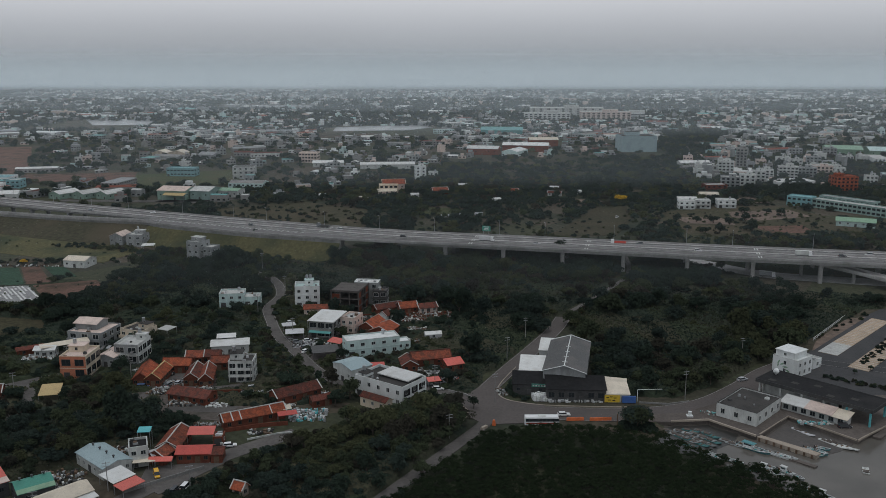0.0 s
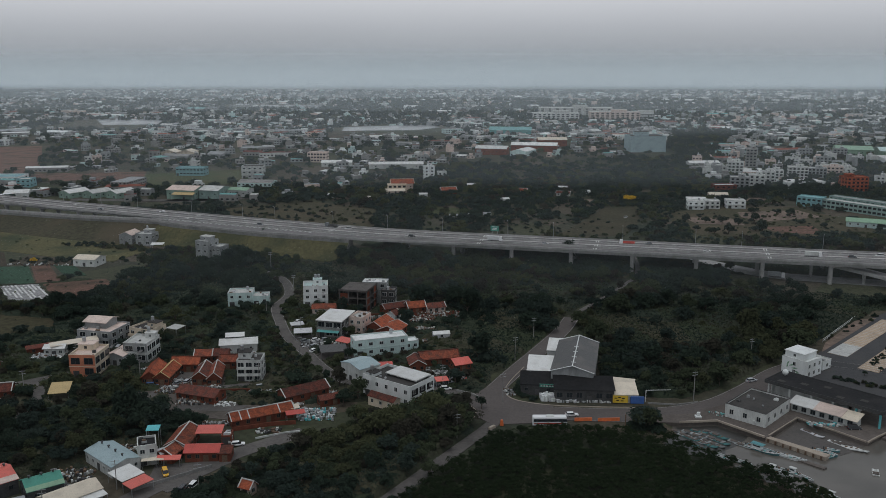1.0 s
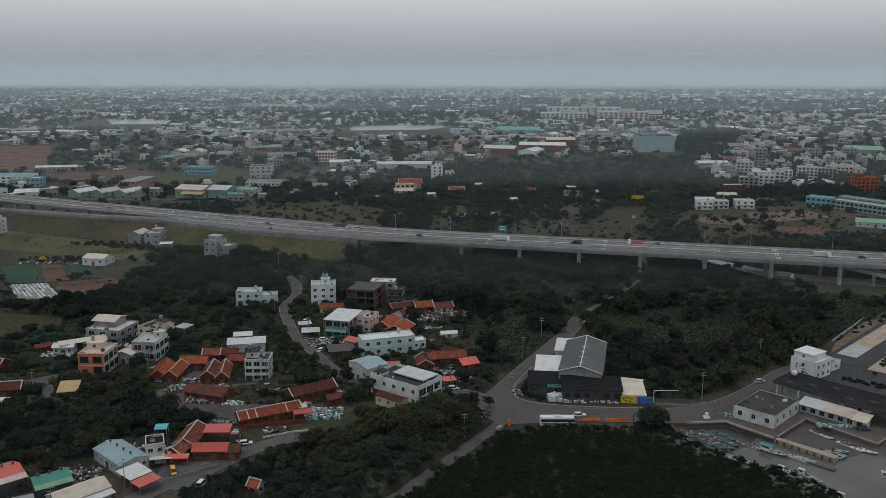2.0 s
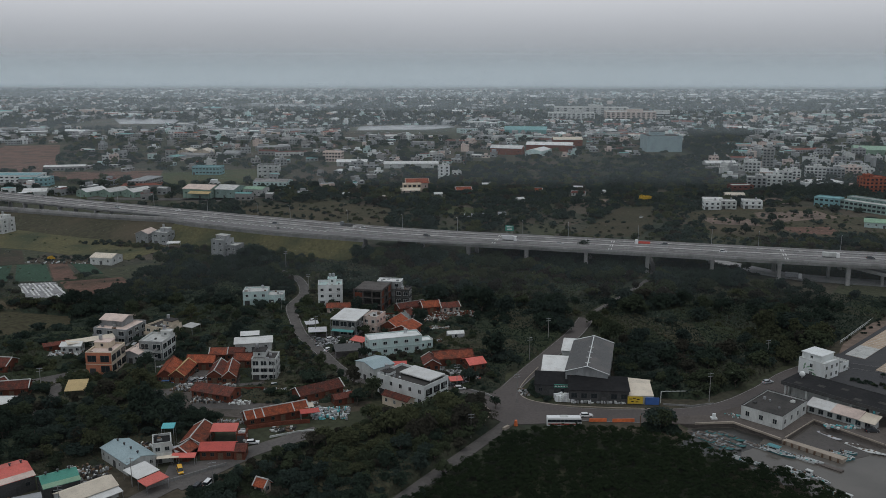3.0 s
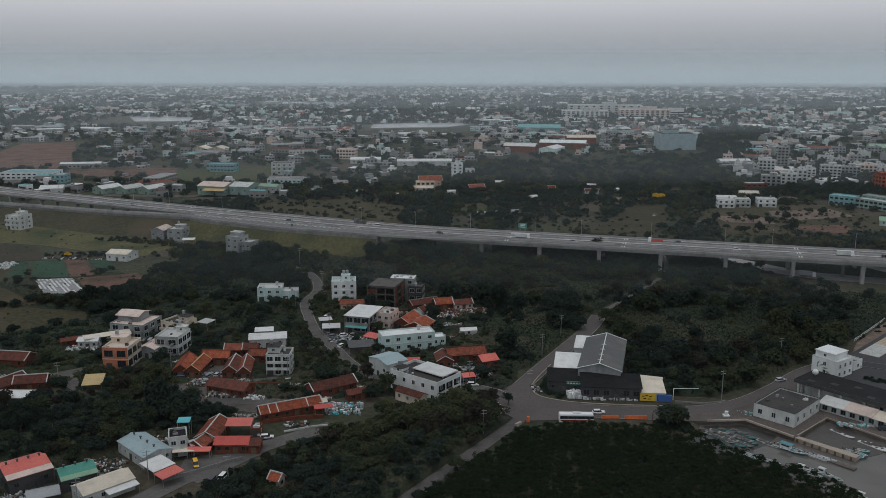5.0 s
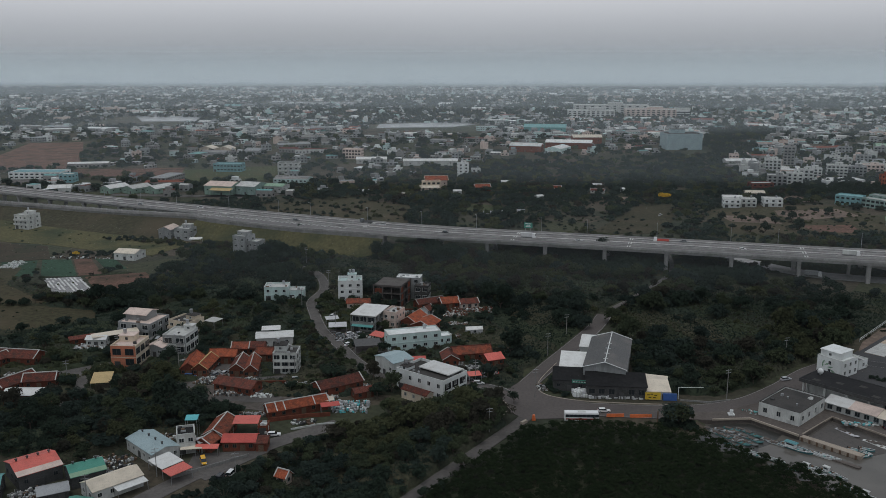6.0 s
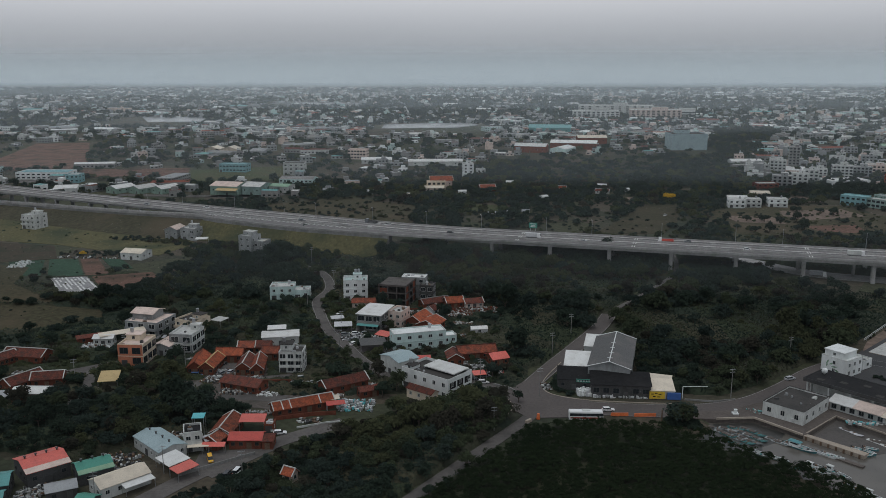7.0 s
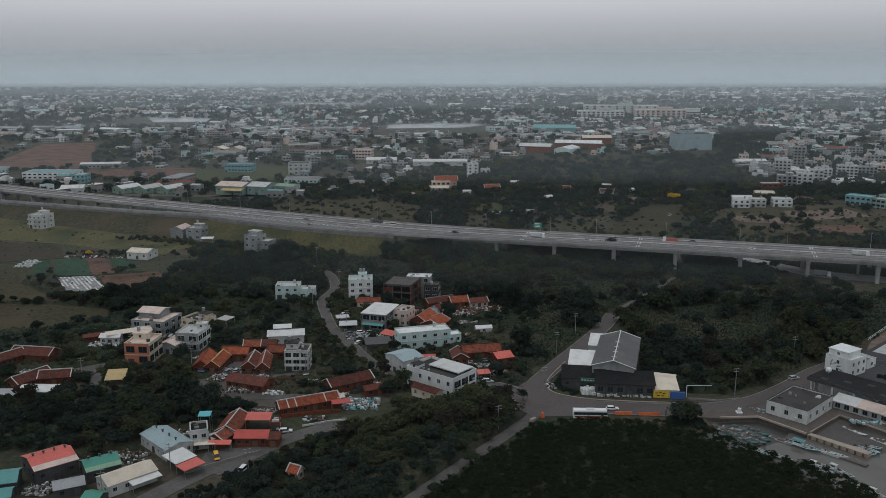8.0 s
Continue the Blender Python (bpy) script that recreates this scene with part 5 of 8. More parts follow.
part("retaining_wall", Geo().ribbon(offset_line(closed_edge, -6), offset_line(closed_edge, -.1), -12.2, -.55), M["wall_grey"], motorway, "grey concrete retaining wall of the motorway")
for line, out, label in ((SLIP, 3.9, "dry grassy embankment below the ramp"), (closed_edge, .6, "dry grassy embankment below the motorway wall")):
    top_line = [(p[0], p[1], p[2] - (2.4 if line is SLIP else 2.2)) for p in offset_line(line, out)]
    low_line = [(p[0], p[1], -.2) for p in offset_line(line, out + (27 if line is SLIP else 15))]
    mid_line = [(a[0] * .5 + b[0] * .5, a[1] * .5 + b[1] * .5, a[2] * .42 + b[2] * .58) for a, b in zip(top_line, low_line)]
    bank = Geo()
    for a, b in ((top_line, mid_line), (mid_line, low_line)):
        n = len(a)
        bank.add(a + b, [(i, i + n, i + n + 1, i + 1) for i in range(n - 1)])
    solid("embankment", bank, M["grass_olive" if line is SLIP else "grass_dry"], label, "embankment", "structure")
# solid black block; its colour paints the shade inside the underpass
part("underpass", Geo().box(-4.8, 4.8, -.5, .5, 0, 3.0), M["roof_and_shade_black"], motorway, "black block painted as the shaded underpass mouth", pose(-196.0, 581.6, 6.2, 0, 0, -20))
# expansion joints and piers
def on_deck(x, a):
    """Place and turn on the carriageway: x along, a metres in from the far edge."""
    k = max(1, min(range(len(FAR_EDGE) - 1), key=lambda j: abs(FAR_EDGE[j][0] - x)))
    p, q = Vector(FAR_EDGE[k - 1]), Vector(FAR_EDGE[k + 1])
    u = (q - p).normalized()
    c = Vector(FAR_EDGE[k]) + u * (x - FAR_EDGE[k][0])
    return c.x + u.y * a, c.y - u.x * a, math.degrees(math.atan2(u.y, u.x))


for x in (-440, -282, -176, -72, 22, 89, 182, 282, 380):
    cx, cy, cr = on_deck(x, 0)
    wide = DECK + (8.4 if x > 0 else 0)
    for dx in (-.8, .6):
        part("expansion_joint", Geo().box(dx - .3, dx + .3, -wide + .1, -.1, -.02, .03), M["marking"], motorway, at=pose(cx, cy, 12, 0, 0, cr))
for i in range(28):
    x = -570 + 34.0 * i
    if -200 < x < -50:
        continue
    cx, cy, cr = on_deck(x, 0)
    wide = DECK + (9 if x > -20 else 0)
    pier = part("pier", Geo().box(-1.0, 1.0, -wide + .8, -1.0, 8.9, 10.1), M["hwy_conc"], motorway, at=pose(cx, cy, 0, 0, 0, cr))
    for py in (-5, -wide + 2.6):
        part("column", Geo().prism([(-1.1, py - 1.0), (-.7, py - 1.4), (.7, py - 1.4), (1.1, py - 1), (1.1, py + 1), (.7, py + 1.4), (-.7, py + 1.4), (-1.1, py + 1)], -.5, 8.9), M["hwy_conc"], pier)
# the ground-level road and the curling ramp at its foot
road("road_frontage", "pale concrete road passing under the viaduct", [(130, 530), (154, 512), (178, 486), (205, 474), (245, 462), (300, 440), (400, 400)], 15, "hwy_conc", 0, edge=False)
ramp_line = smooth([(186, 486, 10.5), (206, 478, 8.8), (224, 463, 7.0), (240, 443, 5.2), (254, 420, 3.4), (264, 395, 1.8)], 5)
part("loop_ramp", Geo().ribbon(offset_line(ramp_line, -3.4), offset_line(ramp_line, 3.4), -1.1, 0), M["hwy_conc"], motorway, "curling side ramp")
for a in (-3.7, 3.4):
    part("loop_parapet", Geo().ribbon(offset_line(ramp_line, a), offset_line(ramp_line, a + .3), -.6, .9), M["hwy_conc"], motorway)
for p in ramp_line[4::6]:
    part("column", Geo().box(p[0] - .7, p[0] + .7, p[1] - .7, p[1] + .7, -.3, p[2] - 1.1), M["hwy_conc"], motorway)

# lamps, sign and traffic
def street_lamp_mesh():
    g = Geo().tube((0, 0, 0), (0, 0, 8.6), .11, .07, 6).tube((0, 0, 8.5), (0, -1.8, 9.1), .06, .05, 5)
    return g.mesh("mast", M["metal"])


def street_lamp(x, y, z, rot, label="tall galvanised street lamp on the viaduct edge", group="motorway lamps"):
    t = thing("street_lamp", label, "street lamp", x, y, rot, z, group)
    part("mast", keep("lamp_mast", street_lamp_mesh), None, t)
    part("lamp_head", keep("lamp_head", lambda: Geo().box(-.14, .14, -2.5, -1.7, 9.02, 9.2, .03).mesh("lamp_head", M["offwhite"])), None, t)


for i in range(20):
    x = -330 + 36.0 * i
    k = min(range(len(FAR_EDGE)), key=lambda j: abs(FAR_EDGE[j][0] - x))
    street_lamp(FAR_EDGE[k][0], FAR_EDGE[k][1] + .25, 12.9, -16)
gantry = thing("road_sign", "green motorway direction sign on steel posts", "road sign", 27, 535.6, -14, 12)
part("sign_panel", Geo().box(-2.6, 2.6, -.06, .06, 2.6, 6.0), M["green_metal"], gantry)
for s in (-1.6, 1.6):
    part("post", Geo().box(s - .1, s + .1, .08, .28, 0, 5.8), M["metal"], gantry)
for i, (w0, z0) in enumerate(((1.8, 5.1), (1.3, 4.2), (1.6, 3.3))):
    part("sign_bar", Geo().box(-w0, w0, -.09, -.06, z0, z0 + .35), M["white"], gantry)


for x, a, paint, kind, back in ((-250, 14, "silver", "saloon", 0), (-205, 5, "white", "saloon", 1), (-120, 17, "grey", "saloon", 0), (-64, 8, "white", "van", 1), (-20, 17, "black", "saloon", 0), (60, 20, "silver", "saloon", 0), (118, 5, "grey", "saloon", 1), (150, 17, "white", "saloon", 0), (225, 14, "black", "saloon", 0), (240, 8, "white", "van", 1)):
    cx, cy, cr = on_deck(x, a)
    car("%s car driving along the motorway" % paint, cx, cy, cr + 180 * back, paint, kind, 12.02, "vehicles on the motorway")
for x, a, cab, load, boxed, label in ((-76, 5, "grey", "dark_metal", False, "grey flatbed lorry on the motorway"), (30, 17, "white", "canvas", True, "white box lorry on the motorway"), (106, 8, "white", "red_metal", False, "white lorry with a red cargo bed on the motorway"), (205, 17, "white", "offwhite", True, "white box lorry on the motorway")):
    cx, cy, cr = on_deck(x, a)
    lorry(label, cx, cy, cr + (180 if a < 11 else 0), cab, load, 12.02, 9, boxed)
lorry("white tanker lorry parked under the viaduct", 182, 477, -20, "white", "grey_metal", .06, 9, True)

# ---- houses by the brick courtyard ----
pitched_house("long steel shed with a blue-grey sheet roof", -101.8, 243.2, -42, 16.6, 9, 3.6, 4.8, "steel_metal", "offwhite", "x", .3, None, False, 5, mono=False, name="shed", cat="shed", ww=.8, wh=1.0, vents=4)
canopy("low white sheet-metal roof against the shed", -93.5, 231.5, -41, 8.5, 7, 3.2, 3.6, "white_metal", "lean_to")
canopy("coral red sheet-metal awning", -88.3, 226.6, -41, 5.2, 7, 3.0, 3.4, "coral_metal", "awning")
flat_house("narrow two-storey white house with a dark tiled top", -92.4, 246.4, 20, 5.4, 7, 5.8, 2, "offwhite", "roof_and_shade_black", (2, 2), .6, balcony=(1,), doors=1, tanks=0)
canopy("small turquoise roof over a roof terrace", -93.4, 255.5, 7, 4, 3.5, 6.4, 6.8, "turquoise", "roof_shelter")
canopy("cream awning before the white house", -89.2, 241.8, 12, 6.5, 2.4, 2.7, 3.0, "cream_metal", "awning")
pitched_house("old brick courtyard wing with terracotta roof and pale ridges", -84.6, 256.4, -2, 6.6, 13.4, 3.3, 5.2, "terracotta", "brick", "y")
pitched_house("gabled end of the courtyard wing with pale swept caps", -85.8, 247.2, -18, 5.4, 5.4, 3.0, 4.6, "terracotta", "brick", "y")
flat_house("small brick outbuilding beside the courtyard canopy", -71.4, 260, 3, 3, 4.4, 2.7, 1, "brick", "terracotta_old", (1, 1), .2, tanks=0, doors=1, ww=.8, wh=.9)
canopy("bright red sheet-metal roof over the courtyard", -77.2, 261, 3, 8.4, 5, 3.4, 4.2, "coral_metal", "canopy")
pitched_house("long brick wing with a red sheet-metal roof", -75.8, 248.4, 3, 10, 5.8, 3.2, 4.4, "red_metal", "brick", "x", ridge=None, caps=False, wins=4)
pitched_house("brick annex with old red tiles", -68.8, 248.2, 3, 3.4, 5.4, 3.0, 4.0, "terracotta_old", "brick", "x", ridge=None, caps=False, wins=1)
canopy("scarlet roller awning at the courtyard entrance", -84.6, 242.4, 3, 7.2, 2.2, 2.6, 3.2, "coral_metal", "awning")
canopy("faded white canvas sheet over the entrance", -86.6, 246.5, 40, 5, 3, 3.0, 3.8, "canvas", "awning")
pitched_house("long brick farmhouse with orange tiled roof and raised ridge caps", -64.3, 277, 29, 21, 5.8, 3.0, 4.7, "terracotta_bright", "brick", "x", wins=6, bars=(-.72, -.45, .55))
canopy("pale canvas roof beside the farmhouse", -54.5, 281, 19, 5, 3.4, 3.2, 3.5, "cream_metal", "lean_to")
canopy("red awning beside the farmhouse", -52.6, 277, 19, 6.5, 3, 2.8, 3.2, "red_metal", "awning")
pitched_house("brick house with a long dark red tiled roof", -53.4, 298, 36, 17, 7, 3.0, 4.9, "terracotta_old", "brick", "x", ridge=None, wins=4)
pitched_house("low brick outhouse with a dark red roof", -43.5, 292, 30, 7, 4, 2.6, 3.6, "terracotta_old", "brick", "x", ridge=None, caps=False, wins=2)
pitched_house("small garden shrine with a pale tiled roof", -57, 226, -25, 3.4, 3, 2.6, 4.0, "terracotta_bright", "pink", "x", wins=1, name="shrine", cat="shrine")

# ---- the tiled cluster ----
pitched_house("brick gabled house with orange terracotta roof", -113.7, 316.5, 5.6, 5.6, 15, 3.2, 5.2, "terracotta_bright", "brick", "y", ridge="terracotta")
pitched_house("brick gabled house with ochre ridge tiles", -108.2, 315.4, -2, 5.4, 13, 3.2, 5.2, "terracotta_bright", "brick", "y", ridge="yellow_metal")
pitched_house("long brick house with terracotta roof", -104, 326.2, 2, 10.5, 6, 3.4, 5.2, "terracotta_bright", "brick", "x", wins=4, ridge="terracotta")
pitched_house("old brick wing with worn tiles and pale ridge", -94.7, 315.6, 4, 5.4, 13, 3.2, 5.2, "terracotta_old", "brick", "y")
pitched_house("old brick gabled wing with worn grey-red tiles", -89.6, 315, 9, 4.8, 14, 3.2, 5.3, "terracotta", "brick", "y")
pitched_house("brick house with worn red tiled roof", -88.2, 329.5, 3, 6.6, 6, 3.3, 5.0, "terracotta", "brick", "x", ridge="terracotta_old")
pitched_house("brick house with red tiled roof", -99.8, 335.8, 5, 6.6, 5.6, 3.3, 5.0, "terracotta", "brick", "x", ridge=None)
pitched_house("brick house with a dark maroon roof", -93.2, 336.6, 2, 6.4, 5.6, 3.3, 5.0, "terracotta_old", "brick", "x", ridge=None, caps=False)
pitched_house("low brick house with a broad dark red roof", -90, 296.2, -19, 15.8, 7.4, 2.8, 4.4, "terracotta_old", "brick", "x", ridge=None, caps=False, wins=5)
pitched_house("long hall with a large white sheet-metal roof", -89, 349.4, 12, 15, 8.6, 4.0, 5.0, "white_metal", "offwhite", "x", ridge=None, caps=False, name="hall", cat="hall")
canopy("raised white sheet roof at the end of the hall", -91.5, 353.4, 12, 8, 5, 5.4, 5.8, "white_metal", "roof_shelter")
flat_house("three-storey grey-white house with open balconies and a roof room", -76.6, 317.6, 2, 9.2, 8.5, 7.8, 3, "offwhite", "roof_deck", (3, 2), .5, pent=(-2.2, 1.5, 4.6, 5, 2.4), balcony=(1, 2), wh=1.7, ww=2.2)
flat_house("three-storey white and grey house with a cluttered pale roof", -126.4, 340, -6, 10, 12, 7.4, 2, "offwhite", "roof_light", (2, 3), .6, pent=(2.5, 4, 4, 3, 2.2), front="grey_wall", balcony=(1,), ww=3.2, wh=2.2)
flat_house("salmon-fronted three-storey house with a cream roof storey", -141.3, 324, -2, 10.2, 13, 8.2, 2, "cream", "pink", (2, 3), .6, pent=(-1.5, 3, 6, 5, 2.4), front="orange_wall", ww=3.3, wh=2.4, tanks=1, frame_mat="dark_steel")
flat_house("large grey two-storey villa with a broad flat roof", -150.5, 362, -12, 16, 15, 6.2, 2, "grey_wall", "pink", (3, 3), .3, balcony=(1,), ww=2.6, wh=1.9, tanks=0)
pitched_house("grey hipped roof storey of the villa", -152.3, 364, -12, 10, 8.5, 9.0, 10.2, "pink", "grey_wall", "x", .8, None, False, 3, name="roof_storey", cat="house", doors=0)
flat_house("cream villa with a dark band of roof and pale terrace", -131.8, 363, -24, 11.5, 10, 5.8, 2, "cream", "roof_deck", (3, 2), .6, pent=(2.5, 2, 5, 4, 2.2), balcony=(1,), ww=1.6)
canopy("flat pale terrace roof beside the villa", -121.5, 369, -24, 6, 6, 4.0, 4.2, "roof_light", "terrace_roof")
pitched_house("workshop with a grey sheet roof", -133, 336, -10, 7, 12, 4.2, 5.4, "pink", "grey_wall", "y", ridge=None, caps=False, name="workshop", cat="workshop")
canopy("long rusty white sheet roof over a yard", -157.5, 347.5, 33, 19, 5, 4.2, 4.6, "cream_metal", "lean_to")
pitched_house("small white house under a pale roof", -163.5, 343.5, 5, 8, 5, 3.4, 4.4, "white_metal", "offwhite", "x", ridge=None, caps=False)
pitched_house("low brick shed with rusty red roof", -172, 347, 33, 10, 4, 2.4, 3.2, "terracotta_old", "brick", "x", ridge=None, caps=False, wins=2)
canopy("ochre sheet-metal roof on posts among the trees", -141, 296.5, 12, 7.2, 7.5, 3.0, 4.6, "yellow_metal", "canopy")

# ---- middle of the village ----
flat_house("four-storey white and mint house with a roof room and tanks", -67.5, 421, 8, 12, 10.5, 9.6, 3, "white", "mint", (3, 2), .9, pent=(1.0, 2.5, 4, 4, 2.6), tanks=2, ww=1.4)
t = thing("unfinished_house", "unfinished dark concrete frame house with brown panels", "house", -45.5, 414, -12)
block(-45.5, 414, -12, 16, 19)
for k in range(4):
    part("floor_slab", Geo().box(-7.2, 7.2, -8.6, 8.6, k * 3.5 - .2, k * 3.5 + .08), M["dark_concrete"], t)
for cx in (-6.8, -2.3, 2.3, 6.8):
    for cy in (-8.2, -2.8, 2.8, 8.2):
        part("column", keep("frame_column", lambda: Geo().box(-.25, .25, -.25, .25, 0, 10.3).mesh("column", M["dark_concrete"])), None, t, at=pose(cx, cy, 0))
for k in range(3):
    part("panel", Geo().box(-6.4, -2.7, -8.1, -7.9, k * 3.5 + .1, k * 3.5 + 2.2), M["brick"], t, "brown tiled wall panel")
    part("panel", Geo().box(6.5, 6.7, -7.8, -3.2, k * 3.5 + .1, k * 3.5 + 3.2), M["brick"], t, "brown tiled wall panel")
    part("panel", Geo().box(6.5, 6.7, 3.2, 7.8, k * 3.5 + .1, k * 3.5 + 3.2), M["brick"], t, "brown tiled wall panel")
    part("inner_wall", Geo().box(-6.6, 6.6, 0, .2, k * 3.5 + .08, k * 3.5 + 3.2), M["dark_wall"], t)
part("roof_wall", Geo().box(-7.2, 7.2, -8.6, -8.3, 10.6, 11.2).box(6.9, 7.2, -8.3, 8.6, 10.6, 11.2), M["dark_concrete"], t)
flat_house("tall grey building with a broad white roof behind the unfinished frame", -38, 426, -6, 12, 7, 10.6, 3, "grey_wall", "white_metal", (3, 2), .2, ww=1.8, wh=1.6, tanks=0, doors=0, cap_mat="white")
flat_house("dark bare block beside the tall grey building", -31, 421, -6, 7, 7, 7.6, 2, "dark_wall", "dark_concrete", (2, 2), .3, ww=2.2, wh=1.8, tanks=0, doors=0)
pitched_house("low red-roofed house behind a wall", -59, 405, 4, 15, 6, 3.2, 4.6, "terracotta", "pink", "x", ridge=None, caps=False, wins=4)
flat_house("large grey-white house with a broad pale roof and teal awnings", -51.6, 374.3, -14, 11, 15, 7.4, 2, "concrete", "roof_light", (3, 3), .25, balcony=(1,), ww=3.0, wh=2.2, tanks=0)
canopy("broad pale roof slab overhanging the house", -51.4, 374, -14, 12.2, 17.4, 8.0, 8.3, "white_metal", "roof_shelter", th=.25)
canopy("teal awning along the house front", -53.6, 365.4, -14, 10, 2.8, 3.2, 4.0, "teal_metal", "awning")
flat_house("pinkish narrow house with white side wall", -41, 377.4, -20, 6.6, 9.4, 6.8, 2, "pink", "roof_light", (2, 3), .7, tanks=0)
canopy("white canvas sheet over a stall", -69.5, 378, 20, 6, 4, 2.8, 3.2, "canvas", "stall")
canopy("bulging white canvas over a yard", -65, 367, 10, 8, 6, 3.0, 3.4, "canvas", "stall")
pitched_house("old red-tiled gabled brick house", -32, 379, -20, 7, 13, 3.2, 5.4, "terracotta_bright", "brick", "y", ridge=None)
pitched_house("old red-tiled brick house", -26, 372, -20, 9, 11, 3.2, 5.2, "terracotta_bright", "brick", "y", ridge=None)
flat_house("long two-storey pale blue house with a white roof edge", -30, 348, 19, 22.5, 8.2, 6.8, 2, "mint", "white", (5, 1), .35, ww=1.5, tanks=1, doors=1)
flat_house("single-storey pale blue annex", -17.5, 354, 19, 6, 6, 3.4, 1, "mint", "white", (2, 1), .3, tanks=0, doors=0)
canopy("bright red awning beside the pale blue house", -45, 353, -30, 7, 4.5, 3.2, 4.0, "coral_metal", "awning")
canopy("dark sheet roof over the parking shed", -48.5, 343, 14, 11, 8, 3.0, 3.6, "dark_metal", "parking_shed")
pitched_house("white house with a pale grey sheet roof", -34.6, 317.5, -48, 12, 9.5, 6.0, 7.2, "steel_metal", "offwhite", "y", .3, None, False, 3, name="house")
tb = flat_house("white two-storey building with a long parapet and pale terrace roof", -19, 300, -36, 22, 13.8, 6.9, 2, "white", "roof_deck", (5, 3), .8, ww=1.2, wh=1.4, tanks=1, bands=False, pent=(-9, -3, 3.5, 4, 1.2))
# black panels on the wall paint the shade inside open bays
for k, zz in ((-.62, 5.0), (0.0, 5.0), (.62, 5.0), (-.62, 1.7), (0.0, 1.7), (.62, 1.7)):
    part("open_bay", Geo().box(-1.7, 1.7, -.05, .06, -1.2, 1.2), M["roof_and_shade_black"], tb, "black panel painted as the shade in an open bay", pose(11.02, k * 6.9, zz, 0, 0, 90))
canopy("pale flat roof over the open terrace floor", -15.6, 301.2, -37, 14.5, 8.4, 8.0, 8.1, "white_metal", "terrace_roof", th=.4)
pitched_house("cream annex with a brown tiled roof", -23.5, 289.6, -36, 11.5, 4, 3.4, 4.6, "terracotta_old", "cream", "x", .3, None, False, 3, ww=.9, doors=0)
canopy("red awning behind the white building", -26, 321, 10, 7, 4, 4.2, 4.6, "red_metal", "awning")
canopy("red festival awning on the forecourt", -3.5, 309, 15, 5, 4, 2.8, 3.2, "coral_metal", "awning")
pitched_house("brick courtyard house with red tiled roof", -5.2, 334.8, 15, 15.6, 6.4, 3.2, 5.2, "terracotta", "brick", "x", wins=5, ridge="terracotta_old")
pitched_house("brick wing with a bright red roof", 3.4, 328.6, 25, 6.6, 7.4, 3.0, 4.4, "coral_metal", "brick", "x", ridge=None, caps=False)
pitched_house("brick wing with worn tiles", -13.6, 328.5, 100, 9, 6, 3.0, 4.8, "terracotta_old", "brick", "x", ridge=None)
pitched_house("ruined brick farmhouse with sagging dark tiles", -27, 409, 30, 14, 6.4, 2.6, 4.2, "terracotta_old", "brick", "x", ridge="concrete")
pitched_house("old farmhouse with orange tiles", -17.4, 408.4, 20, 8.6, 7, 3.0, 5.0, "terracotta_bright", "brick", "x", ridge=None)
pitched_house("ruined wing with broken tiles", -8, 409, 20, 9, 6, 2.6, 4.2, "terracotta_old", "pink", "x", ridge=None)
pitched_house("small white gabled gatehouse", -27, 395, 60, 5, 4.5, 2.8, 4.4, "terracotta_old", "white", "x", ridge=None, wins=1)
pitched_house("torn pale plastic greenhouse tunnel", -4.4, 368.4, 12, 7.4, 3.4, 1.7, 2.7, "white_metal", "canvas", "x", .1, ridge=None, caps=False, wins=1, name="greenhouse", cat="greenhouse", doors=0)
flat_house("two-storey pale mint house among trees", -104.5, 420, 6, 12, 9.5, 6.4, 2, "mint", "roof_light", (3, 2), .6, tanks=1)
flat_house("single-storey mint wing with a flat roof", -95, 421.5, 6, 8, 8, 4.4, 1, "mint", "roof_light", (2, 1), .4, tanks=0)

# ---- fields edge ----
flat_house("grey three-storey house with a stepped roof", -148.6, 519.5, -24, 9.6, 10, 11.5, 3, "grey_wall", "roof_light", (2, 2), .6, pent=(-1, 2, 7, 5, 2.4), ww=1.6, tanks=0)
flat_house("grey lower house wing", -140.4, 518.4, -20, 6.4, 9, 8.5, 2, "grey_wall", "roof_light", (2, 2), .5, tanks=0)
flat_house("brown and white two-storey house at the field edge", -200, 562, -10, 11, 10, 7.5, 2, "grey_wall", "roof_light", (2, 2), .5, pent=(1, 2, 6, 4, 2.4), ww=2.0)
pitched_house("house with a pinkish pitched roof", -213, 567, -10, 9, 12, 6.5, 8.4, "pink", "grey_wall", "y", ridge=None, caps=False)
canopy("white sheet-metal carport roof", -189, 549, 8, 8, 6, 3.2, 3.5, "white_metal", "carport")
pitched_house("white-roofed farm shed in the fields", -215, 505, -10, 14, 12, 4.2, 5.8, "cream_metal", "offwhite", "x", .3, None, False, 3, name="shed", cat="shed")
flat_house("pale three-storey farmhouse in the meadow", -326, 596, -18, 12, 12, 9.5, 3, "offwhite", "roof_light", (3, 2), .6, pent=(1, 2, 6, 5, 2.4), balcony=(1, 2))

